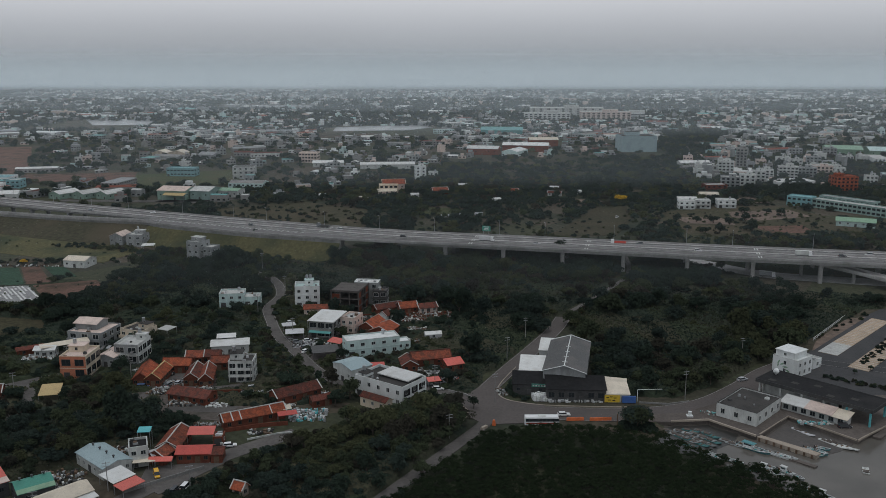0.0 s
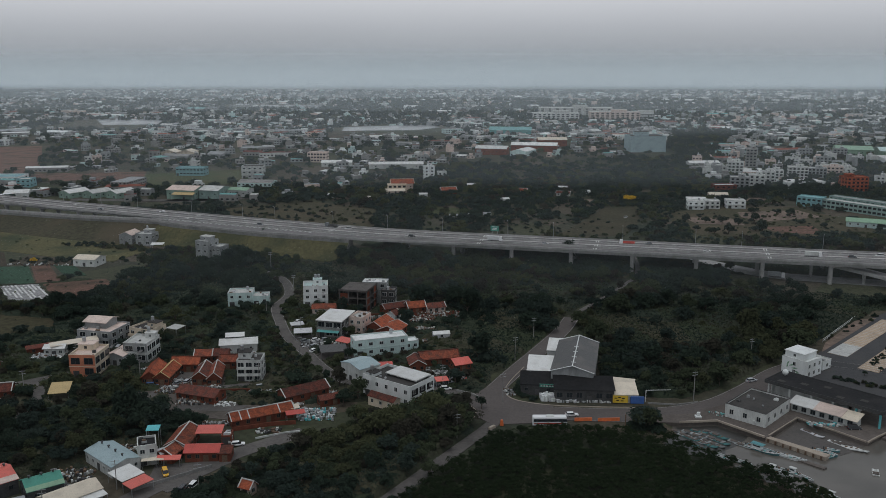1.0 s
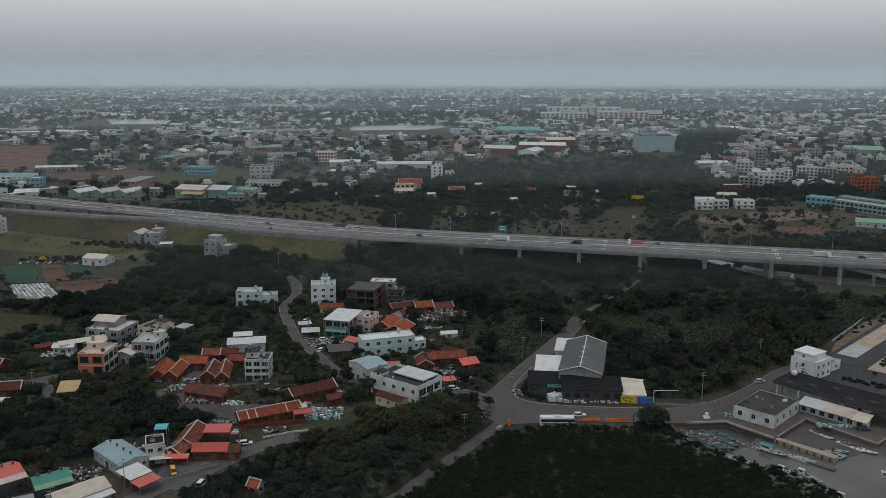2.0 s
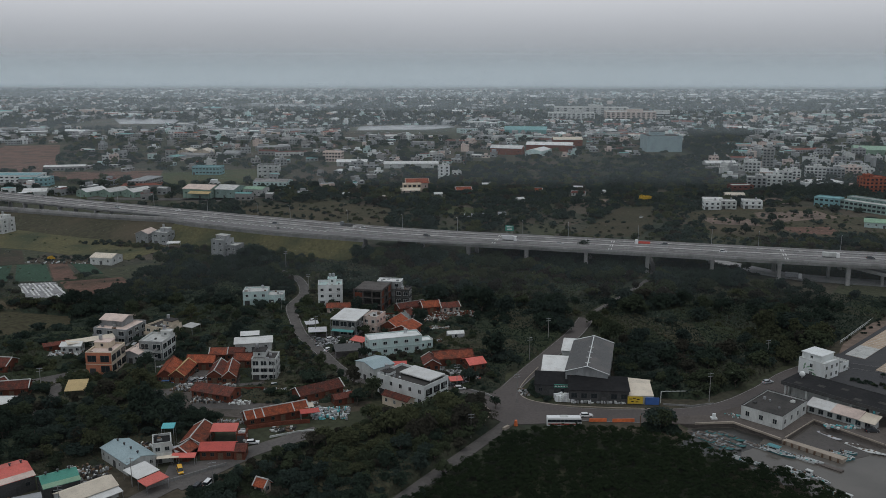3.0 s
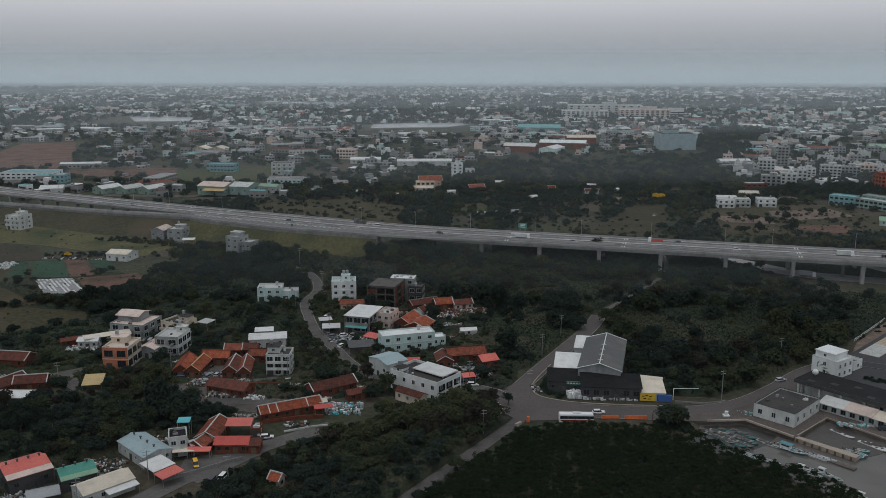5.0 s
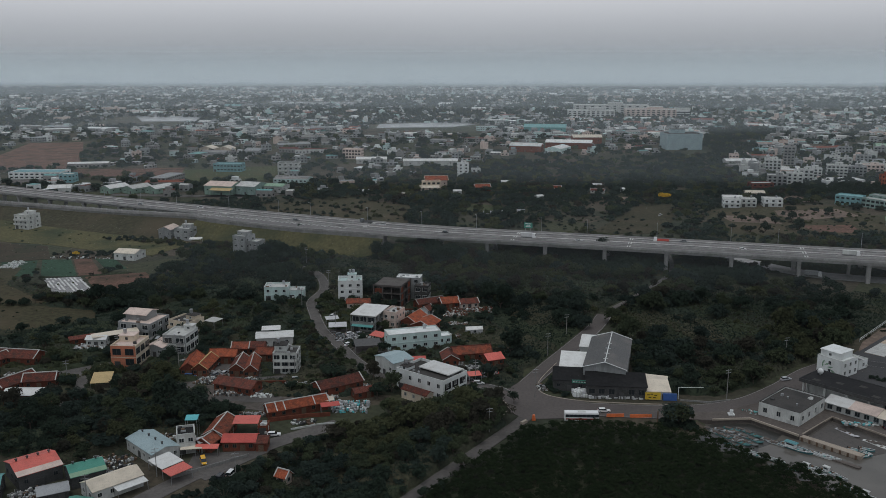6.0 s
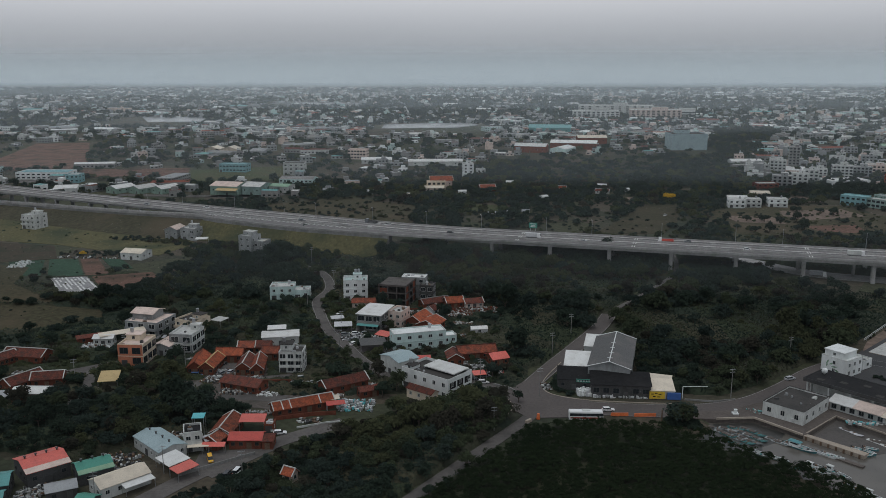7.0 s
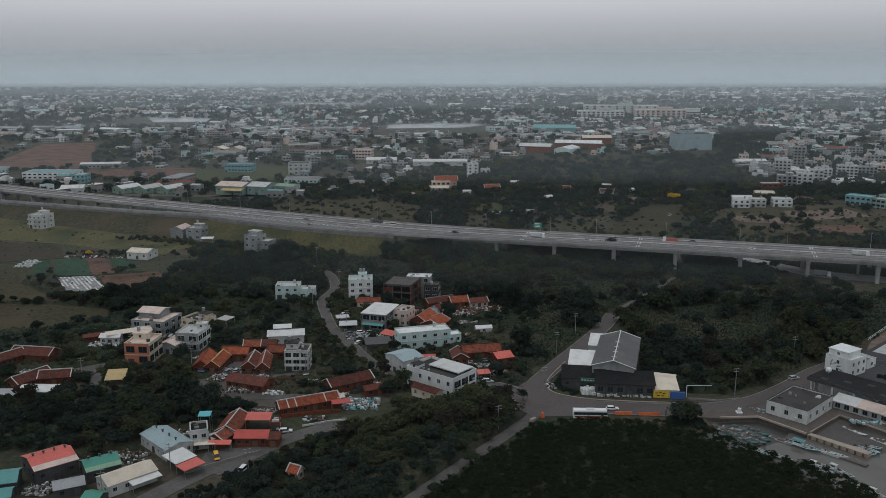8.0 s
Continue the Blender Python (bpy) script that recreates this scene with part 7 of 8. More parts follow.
# ---- vehicles of the village and harbour ----
coach("white coach with red stripes parked beside the mangroves", 33, 274.2, 1, -.1)
car("white car passing the coach", 41.5, 281.5, 5, "white")
car("yellow taxi parked in the concrete yard", -84.1, 237.1, -65, "yellow", "van")
car("white van parked by the yard wall", -73.5, 229.7, 80, "white", "van")
car("black car parked by the yard wall", -75.9, 227.4, 80, "black", "van")
car("white car parked at the courtyard corner", -67.4, 257, 12, "white")
car("white car parked beside the wooded lane", 114, 315, 25, "silver")
car("dark van parked on the market apron", 133.4, 271.4, 0, "black", "van")
for cx, cy, cr, paint in ((-58.5, 362, 25, "white"), (-63, 360.6, 25, "grey"), (-54.3, 362.5, 30, "silver"), (-58.4, 353.4, 60, "grey"), (-57.3, 348, 60, "white"), (-102.6, 310, 70, "grey"), (-99.6, 311.6, 80, "silver"), (-70.6, 306.6, 15, "silver"), (-1.8, 305.6, 5, "white"), (-6, 309, 15, "black"), (-1, 312, 5, "grey"), (-71, 389, 70, "white")):
    car("%s car parked beside the houses" % paint, cx, cy, cr, paint)
lorry_v = car("blue pickup parked beside the tiled houses", -111.6, 307.2, 3, "blue", "van")
for bx, ln in ((44.8, 4), (53.4, 5)):
    b = thing("road_barrier", "row of orange plastic road barriers", "barrier", bx, 277.4, 4)
    for i in range(ln):
        part("segment", keep("barrier", lambda: Geo().eight([(-.72, -.28, 0), (.72, -.28, 0), (.72, .28, 0), (-.72, .28, 0), (-.72, -.1, 1.1), (.72, -.1, 1.1), (.72, .1, 1.1), (-.72, .1, 1.1)]).mesh("segment", M["orange_plastic"])), None, b, at=pose((i - ln / 2 + .5) * 1.5, 0, .08))
solid("traffic_barrel", Geo().tube((0, 0, 0), (0, 0, 1.9), .7, .45, 10), M["orange_plastic"], "orange plastic marker at the junction", "marker", x=17, y=273.4, z=.05)
solid("concrete_block", Geo().box(-1.4, 1.4, -.5, .5, 0, .9, .06), M["quay_pale"], "pale concrete block at the roadside", "block", x=13.6, y=270.6, z=.05, rot=50)


def utility_pole(x, y, h=9.0, arms=2, label="grey concrete power pole"):
    t = thing("utility_pole", label, "utility pole", x, y, 20, group="power poles")
    part("pole", keep(("upole", h), lambda: Geo().tube((0, 0, -.3), (0, 0, h), .16, .09, 7).mesh("pole", M["concrete"])), None, t)
    for k in range(arms):
        part("cross_arm", keep("uarm", lambda: Geo().box(-1.1, 1.1, -.06, .06, -.06, .06).mesh("cross_arm", M["metal"])), None, t, at=pose(0, 0, h - .4 - k * 1.0))


for ux, uy, uh in ((36, 365, 10), (87, 296, 11), (121, 337, 10), (-104, 490, 11), (-82, 440, 10), (18.5, 293.5, 11), (-3, 308, 9), (-62, 340, 9), (-89, 405, 9), (-66, 368, 9), (-71, 226, 9), (-95, 228, 9), (-108, 211, 9), (26, 338, 10), (-149, 330, 9), (-156, 300, 9), (-119, 316, 9), (-72, 310, 9), (2, 262, 9)):
    utility_pole(ux, uy, uh)
arch = thing("height_gauge", "white pole with a long cross bar over a side track", "barrier pole", 69.5, 294.5, 2)
part("post", Geo().tube((0, 0, 0), (0, 0, 4.4), .12), M["white"], arch)
part("bar", Geo().tube((0, 0, 4.4), (9, .4, 4.3), .09), M["white"], arch)
post = solid("timber_post", Geo().tube((0, 0, 0), (0, 0, 5.4), .22, .2), M["rust"], "dark timber post at the mangrove edge", "post", x=57.6, y=270.4)


def clutter(label, x, y, w, d, n, seed, mats, top=1.2, name="clutter"):
    """A heap of crates, drums and boards that nobody could count."""
    rng = random.Random(seed)
    geos = {m: Geo() for m in mats}
    for i in range(2 * n):
        m = rng.choice(mats)
        cx, cy = rng.uniform(-w / 2, w / 2), rng.uniform(-d / 2, d / 2)
        a, b, h = rng.uniform(.16, .62), rng.uniform(.14, .5), rng.uniform(.15, top * .85)
        if rng.random() < .3:
            geos[m].tube((cx, cy, 0), (cx, cy, h), a * .5, a * .5, 8)
        else:
            r = rng.uniform(0, 3.1)
            c, s = math.cos(r), math.sin(r)
            geos[m].prism([(cx + c * u - s * v, cy + s * u + c * v) for u, v in ((-a, -b), (a, -b), (a, b), (-a, b))], 0, h)
    me = bpy.data.meshes.new(name)
    allg, idx = Geo(), []
    for k, m in enumerate(mats):
        allg.add(geos[m].v, geos[m].f)
        idx += [k] * len(geos[m].f)
    me.from_pydata(allg.v, [], allg.f)
    for m in mats:
        me.materials.append(M[m])
    me.polygons.foreach_set("material_index", idx)
    ob = new(name, me)
    ob.matrix_basis = pose(x, y, .04)
    block(x, y, 0, w, d)
    return tagged(ob, label, "clutter", kind="stuff")


clutter("heap of turquoise and white junk and crates", -46.5, 281.5, 13, 10, 90, 3, ["turquoise", "white", "grey_wall", "canvas"])
clutter("pile of white sacks and foam floats before the workshop", 35, 296.6, 5.4, 4, 110, 4, ["white", "offwhite", "canvas"], 2.6)
clutter("scrap and floats along the workshop front", 49, 294.3, 22, 2, 60, 5, ["grey_wall", "offwhite", "dark_steel", "canvas"])
clutter("building rubble and boards in the yard", -92, 292.5, 12, 6, 60, 6, ["concrete", "rust", "dark_wall", "offwhite"])
clutter("white boards and sheets beside the tiled house", -80, 290.6, 8, 4, 20, 7, ["white", "offwhite"], .5)
clutter("fishing gear and crates heaped on the quay", 96, 283, 14, 4, 18, 8, ["grey_wall", "offwhite", "teal_metal"], .7)
clutter("junk beside the western sheds", -165, 340, 14, 6, 70, 9, ["white", "grey_wall", "rust", "canvas"])
clutter("household junk behind the sheds", -112, 236, 14, 8, 60, 10, ["grey_wall", "rust", "offwhite", "dark_wall"])
clutter("crates and vehicles' parts by the sheds", -124, 217, 8, 6, 50, 11, ["grey_wall", "dark_wall", "offwhite", "rust"])
clutter("rubble of the fallen farmhouse", -6, 402, 20, 10, 90, 12, ["concrete", "brick", "offwhite", "rust"])
clutter("motor scooters and stalls on the square", -60, 357, 8, 8, 40, 13, ["dark_steel", "grey_wall", "canvas"], 1.0)
clutter("heap of pale rubble in the field", -276, 484, 10, 18, 80, 14, ["white", "offwhite"], 1.0)
clutter("sacks and bins along the vegetable plots", -244, 503, 40, 4, 40, 15, ["white", "dark_wall", "rust"], 1.0)
clutter("nets and floats on the market apron", 126, 275, 12, 3, 30, 16, ["offwhite", "grey_wall", "turquoise"], .8)
for i, (label, cx, cy, cw, cd, cn, cm) in enumerate((
        ("broken boards and buckets in the earth yard", -102, 312, 10, 6, 50, ["offwhite", "rust", "grey_wall", "dark_wall"]),
        ("white sheets and timber thrown on the ground", -88.7, 293.8, 9, 4, 26, ["white", "offwhite", "rust"]),
        ("rusty scrap behind the tiled houses", -108.5, 323, 9, 5, 40, ["rust", "dark_wall", "offwhite"]),
        ("crates and drums beside the western house", -131, 340, 8, 6, 40, ["grey_wall", "offwhite", "turquoise"]),
        ("garden rubbish along the lane", -104, 302, 9, 4, 34, ["dark_wall", "offwhite", "rust"]),
        ("pots and timber beside the long farmhouse", -79, 274, 10, 3, 34, ["rust", "offwhite", "grey_wall"]),
        ("old boards stacked in the weeds", -56, 290, 8, 4, 30, ["rust", "concrete", "offwhite"]),
        ("debris in the ruined garden", -14, 394, 12, 8, 60, ["offwhite", "rust", "concrete", "brick"]),
        ("stacked timber behind the gardens", -12, 380, 9, 5, 36, ["rust", "concrete", "offwhite"]),
        ("stalls and boxes on the forecourt", 0, 318, 12, 6, 60, ["dark_wall", "offwhite", "coral_metal", "grey_wall"]),
        ("scooters and bins before the white building", -5, 323, 8, 4, 34, ["dark_steel", "offwhite", "grey_wall"]),
        ("tools and planks beside the pale blue house", -14, 340, 7, 5, 30, ["rust", "offwhite", "dark_wall"]),
        ("bins and pallets on the square", -52, 357, 8, 5, 34, ["grey_wall", "rust", "offwhite"]),
        ("junk heaped behind the blue-grey shed", -101, 254, 8, 5, 40, ["offwhite", "dark_wall", "rust"]),
        ("planks and sheets by the village road", -84, 345, 6, 5, 26, ["white", "rust", "grey_wall"]))):
    clutter(label, cx, cy, cw, cd, cn, 60 + i, cm, .9)
clutter("wreckage and pots beside the courtyard", -60, 268, 8, 4, 30, 17, ["rust", "offwhite", "dark_wall"], .8)
for i, (cx, cy, cw, cd, label) in enumerate(((-105, 305, 6, 4, "pots and firewood by the gabled houses"), (-89, 306.6, 6, 3, "boards and bins in the tiled yard"), (-70, 302, 8, 3, "planks and pots along the wall"), (-45, 301, 6, 4, "scrap and tubs by the brick house"), (-96, 236, 5, 4, "scrap beside the steel shed"), (-108, 229, 8, 5, "weathered timber and tins by the sheds"), (-150, 316, 8, 4, "rubbish along the lane"), (-160, 289, 9, 3, "bins and boards by the brick wing"), (-31, 364, 8, 4, "garden junk behind the pale house"), (-12, 326, 8, 4, "pots and tools in the brick courtyard"), (-14, 362, 8, 5, "vegetable frames and barrels"), (-38, 396, 10, 4, "broken tiles and timber by the ruins"), (-70, 384, 5, 5, "stalls and baskets by the road"), (22, 303, 4, 6, "tyres and crates beside the workshop"), (-118, 326, 7, 4, "stored timber beside the white house"), (-180, 306, 9, 5, "yard junk before the courtyard house"), (-128, 214, 8, 6, "drums and sheets between the huts"), (-8, 314, 5, 3, "scooters and tables on the forecourt"))):
    clutter(label, cx, cy, cw, cd, 34, 30 + i, ["grey_wall", "rust", "offwhite", "dark_wall", "concrete"], 1.0)

# ---- the town beyond the motorway ----
flat_house("long blue-grey factory block without windows", 256, 1165, 4, 46, 36, 20, 3, "steel_metal", "roof_deck", (0, 0), .6, doors=0, tanks=0, bands=False, name="factory", cat="factory", pent=(-5, 4, 18, 12, 5))
flat_house("slim white apartment tower above the trees", -23, 884, 8, 11, 10, 13, 4, "white", "roof_light", (2, 2), .6, pent=(1, 2, 5, 4, 2.4), ww=1.8, wh=1.6, doors=1)
flat_house("low white annex beside the slim tower", -10, 890, 8, 9, 9, 6.5, 2, "offwhite", "roof_light", (2, 2), .6, ww=1.8, wh=1.4, doors=0)
pitched_house("blue-green covered sports hall", 95, 1420, -6, 66, 30, 8, 12, "teal_metal", "teal_metal", "x", 1, None, False, 5, name="sports_hall", cat="hall")
for fx, fy, fw, fd, fh, fl, wl, lab in ((205, 1745, 90, 40, 14, 4, "offwhite", "white factory complex with rows of windows"), (318, 1735, 96, 44, 17, 5, "pink", "large pinkish factory complex with rows of windows"), (376, 1760, 44, 40, 13, 3, "offwhite", "low white factory wing"), (255, 1830, 150, 40, 20, 5, "offwhite", "white factory block behind")):
    flat_house(lab, fx, fy, -4, fw, fd, fh, fl, wl, "roof_light", (10, 3), .8, ww=5, wh=2.0, doors=0, tanks=0, pent=(10, 5, 30, 14, 5), name="factory", cat="factory")
for fx, wcol in ((-334, "green_light"), (-312, "green_metal"), (-290, "green_metal")):
    pitched_house("workshop hall with a pale sheet roof and green walls", fx + (fx + 334) * -.06, 765, 62 - 90, 14, 22, 4.6, 7.0, "white_metal" if wcol == "green_light" else "roof_light", "workshop_green", "y", .4, None, False, 2, name="workshop", cat="workshop")
pitched_house("dull green hall with a pinkish sheet roof", -233, 762, -12, 26, 24, 8, 10.5, "pink", "workshop_green", "x", .6, None, False, 4, name="hall", cat="hall")
canopy("ochre canopy roof before the hall", -231.4, 746, -12, 20, 6, 5, 6.4, "yellow_metal", "awning")
pitched_house("pale green hall with mint sheet roof", -209, 764, -12, 18, 24, 7.5, 10, "roof_light", "school_green", "x", .6, None, False, 3, name="hall", cat="hall")
pitched_house("low hall with faded green roof", -188, 772, -12, 18, 16, 6, 7.4, "green_light", "offwhite", "x", .6, None, False, 3, name="hall", cat="hall")
flat_house("long white factory with a turquoise roof edge", -448, 853, 2, 52, 24, 6.5, 2, "white", "aqua_pale", (10, 2), .6, ww=3, wh=1.4, tanks=0, doors=0, name="factory", cat="factory")
flat_house("turquoise two-storey factory office", -405.8, 826, 2, 13, 14, 7.5, 2, "aqua_pale", "roof_light", (3, 2), .6, ww=2, tanks=0, name="factory", cat="factory")
flat_house("turquoise two-storey school building", -272, 912, -6, 30, 14, 8, 2, "aqua_pale", "aqua_pale", (8, 2), .5, ww=2.4, tanks=0, name="school", cat="school")
pitched_house("cream hall with a curved double roof", -350, 1090, -6, 18, 18, 6, 9, "cream_metal", "cream", "y", .8, None, False, 3, name="hall", cat="hall")
pitched_house("cream hall with a rounded roof", -328, 1090, -6, 18, 18, 6, 9, "cream_metal", "cream", "y", .8, None, False, 3, name="hall", cat="hall")
flat_house("peach coloured apartment block", -158, 1035, -8, 22, 14, 11, 3, "pink", "pink", (6, 3), .6, ww=2.4, wh=1.8, tanks=1)
flat_house("grey apartment block with balconies", -203, 892, 2, 22, 14, 12, 3, "offwhite", "roof_deck", (4, 2), .5, balcony=(1, 2), ww=2)
flat_house("orange-brown tiled apartment block beside a grove", 372, 808, 8, 21, 14, 13, 4, "terracotta_bright", "terracotta_bright", (5, 3), .6, ww=2.2, wh=1.6, tanks=1, pent=(-4, 2, 7, 6, 2.6), balcony=(1, 2))
flat_house("faded aqua school hall with an aqua roof", 299, 722, -40, 20, 12, 7.5, 2, "aqua_pale", "aqua_pale", (5, 2), .5, ww=2.4, wh=1.5, tanks=0, doors=0, name="school", cat="school")
flat_house("long pale green school block with window bands", 326, 690, -55, 62, 10, 6.8, 2, "school_green", "roof_light", (16, 2), .5, ww=2.8, wh=1.7, tanks=0, doors=0, name="school", cat="school")
flat_house("rear pale green school block with window bands", 334, 712, -55, 48, 9, 7, 2, "school_green", "grey_wall", (12, 2), .5, ww=2.8, wh=1.7, tanks=0, doors=0, name="school", cat="school")
pitched_house("low pale green house with a sheet roof", 302, 630, -24, 26, 10, 4, 6, "green_light", "mint", "x", .6, None, False, 5)
pitched_house("large green sheet-roofed factory hall", 512, 1124, -16, 42, 44, 8, 11, "green_light", "green_light", "x", 1, None, False, 5, name="factory", cat="factory")
pitched_house("large mint sheet-roofed factory hall", 556, 1104, -16, 40, 46, 8, 11, "mint", "green_light", "x", 1, None, False, 5, name="factory", cat="factory")
pitched_house("long warehouse with a pale roof", 110, 1165, -10, 60, 22, 8, 11, "white_metal", "brick", "x", .6, None, False, 5, name="warehouse", cat="warehouse")
pitched_house("warehouse with a brownish wall and white roof", 52, 1120, -14, 40, 20, 8, 11, "white_metal", "brick", "x", .6, None, False, 5, name="warehouse", cat="warehouse")
pitched_house("long sheet-roofed market hall", 140, 1230, 4, 40, 18, 9, 12, "cream_metal", "brick", "x", .6, None, False, 4, name="hall", cat="hall")
for fx, fy, fw, lab in ((-62, 975, 60, "long white roofed shed"), (-130, 990, 34, "small shed with a white roof"), (284, 990, 34, "long shed with a white sheet roof")):
    pitched_house(lab, fx, fy, 4, fw, 14, 5, 7, "white_metal", "offwhite", "x", .6, None, False, 4, name="shed", cat="shed")
pitched_house("temple hall with a red tiled roof", -46, 806, 8, 20, 12, 7.5, 10.5, "terracotta", "pink", "x", 1.0, "cream_metal", True, 4, name="temple", cat="temple")
flat_house("cream temple front with open galleries", -50, 795, 8, 17, 8, 7, 2, "cream", "cream_metal", (4, 1), .5, ww=2.6, wh=1.9, doors=1, tanks=0, name="temple", cat="temple", balcony=(1,))
pitched_house("low temple porch with pale eaves", -51, 787, 8, 16, 6, 2.8, 4.2, "cream_metal", "pink", "x", 1.0, "cream_metal", True, 3, name="temple", cat="temple")
pitched_house("small shrine with a pale round arch", -68, 741, 10, 7, 5, 3, 4.6, "cream_metal", "pink", "x")
pitched_house("red-roofed farmhouse in the scrub", -3, 788, 12, 14, 9, 3.5, 5.6, "terracotta", "brick", "x")
pitched_house("small orange-roofed house in the scrub", 64, 788, -8, 9, 7, 3, 4.6, "terracotta_bright", "cream", "x")
pitched_house("low brown shed beside the earth yard", 100, 776, -14, 12, 6, 2.6, 3.8, "terracotta_old", "offwhite", "x")
for fx, fy, fw, fr in ((2, 668, 7, 4), (14, 671, 8, 6), (28, 677, 6, 8)):
    pitched_house("low pale plastic greenhouse tunnel in the scrub", fx, fy, fr, fw, 4, 1.0, 1.9, "grey_metal", "canvas", "x", .1, None, False, 0, name="greenhouse", cat="greenhouse", doors=0, group="tunnels in the scrub")
for fx, fy, fw, fr in ((-25, 768, 7, 10), (104, 812, 8, -10), (46, 742, 6, 30), (-108, 765, 9, -6), (122, 786, 6, 16), (20, 830, 10, 4)):
    pitched_house("small white-roofed shed among the scrub", fx, fy, fr, fw, 5, 2.4, 3.4, "white_metal", "offwhite", "x", .3, None, False, 1, name="shed", cat="shed", group="sheds in the scrub")
for i in range(9):
    car("%s car parked on the halls' yard" % ("white", "silver", "grey")[i % 3], -194 + (i % 3) * 4.2, 790 + (i // 3) * 6.0, 62, ("white", "silver", "grey")[i % 3], "saloon", .05, "vehicles beyond the motorway")
car("white van in the earth yard", 126, 748, 20, "white", "van", .05, "vehicles beyond the motorway")
car("white car parked in the dry meadow", 134, 664, 60, "white", "saloon", .05, "vehicles beyond the motorway")
for fx, fy, fw, wl in ((199, 708, 13, "white"), (213, 711, 12, "offwhite"), (233, 713, 15, "white")):
    flat_house("white two-storey house with a white sheet roof", fx, fy, -6, fw, 11, 6.2, 2, wl, "roof_light", (3, 2), .4, ww=1.8, wh=1.3, balcony=(1,), tanks=1, group="white houses by the allotments")
pitched_house("pinkish house with a cream roof", 229, 748, -6, 15, 11, 6, 7.4, "cream_metal", "pink", "x", .6, None, False, 3)
pitched_house("white-roofed house beside the terrace", 206, 732, -6, 15, 10, 4.5, 5.8, "white_metal", "offwhite", "x", .6, None, False, 3)
flat_house("brown and white block with a white roof", 250, 800, 6, 20, 12, 6.5, 2, "terracotta_old", "roof_light", (4, 2), .5, ww=2, tanks=0)
# the apartment cluster behind the grove
for lab, fx, fy, fw, fd, fh, fl, wl in (("grey apartment block with a plain gable", 268, 812, 17, 13, 12, 4, "grey_wall"), ("white apartment block with stacked balconies", 288, 824, 14, 12, 12.5, 4, "offwhite"), ("white apartment block with stacked balconies", 306, 846, 13, 11, 13, 4, "offwhite"), ("pale apartment block with roof rooms", 322, 872, 16, 11, 11, 4, "offwhite"), ("pale apartment block with banded balconies", 300, 926, 16, 12, 13, 4, "offwhite"), ("tall brownish apartment tower", 322, 944, 11, 11, 25, 8, "concrete"), ("white apartment block with tall window bays", 352, 890, 19, 12, 12, 4, "offwhite"), ("long white apartment block", 378, 906, 18, 12, 9, 3, "grey_wall"), ("long white apartment block", 398, 916, 20, 12, 9.5, 3, "pink")):
    flat_house(lab, fx, fy, -14, fw, fd, fh, fl, wl, "roof_light", (max(3, int(fw / 3.6)), 3), .6, ww=2.2, wh=1.6, tanks=1, doors=0, sides="flr", balcony=tuple(range(1, fl)), pent=(2, 2, fw * .35, 5, 2.6), name="apartment_block", cat="apartment block")

# dense apartment quarter on the east side: countable blocks
base_blocks = []
for i, (wl, bw, bd, bh, fl) in enumerate((("offwhite", 15, 10, 7, 2), ("offwhite", 11, 10, 6.5, 2), ("grey_wall", 16, 10, 9.5, 3), ("pink", 11, 10, 8, 2), ("concrete", 10, 10, 6.5, 2), ("grey_wall", 12, 9, 6.5, 2))):
    base_blocks.append(flat_house("apartment block with rows of dark windows", 5000 + 60 * i, 9000, 0, bw, bd, bh, fl, wl, "roof_light", (max(3, int(bw / 3.8)), 2), .6, ww=2.0, wh=1.4, tanks=1, doors=0, bands=False, sides="fr", pent=(2, 2, 4, 4, 2.4), group="apartment blocks of the town", name="apartment_block", cat="apartment block"))
rng = np.random.default_rng(5)
quarter = [(262, 900), (330, 960), (410, 880), (400, 760), (480, 780), (560, 960), (490, 1120), (330, 1120), (270, 1000)]
P = poisson(quarter, 20, rng, 3, .7)
rng.shuffle(P)
for i, (x, y) in enumerate(P[:44]):
    copy_thing(base_blocks[int(rng.choice([0, 0, 1, 1, 2, 3, 4, 5]))], pose(float(x), float(y), 0, 0, 0, float(rng.choice([-14, 76])) + float(rng.normal(0, 3))))
    block(float(x), float(y), -14, 15, 11)
DARKWOOD = [(130, 805), (217, 816), (267, 957), (464, 1431), (396, 1550), (295, 1208), (199, 1050), (136, 968)]
NOHOUSE = [(-110, 640), (250, 600), (262, 900), (225, 1080), (60, 1080), (-40, 960), (-140, 760)]
ROUGH = [[(-420, 950), (-120, 930), (-60, 1080), (-110, 1300), (-500, 1320)], [(-60, 1000), (240, 1190), (250, 1350), (-80, 1330)], [(-250, 700), (-130, 850), (-230, 880), (-420, 860)], [(60, 760), (200, 760), (220, 1010), (40, 1050)]]
for area, cnt in zip(ROUGH, (24, 9, 0, 0)):
    P = poisson(area, 26, rng, 6, .9)
    rng.shuffle(P)
    P = P[~np.any([inside(P, f[1]) for f in FIELDS], axis=0)]
    for x, y in P[:cnt]:
        copy_thing(base_blocks[int(rng.choice([1, 3, 4, 5, 4]))], pose(float(x), float(y), 0, 0, 0, float(rng.choice([-8, 82, 20])) + float(rng.normal(0, 4))))
        block(float(x), float(y), 0, 18, 16)
for b in base_blocks:
    for o in (*b.children_recursive, b):
        bpy.data.objects.remove(o)


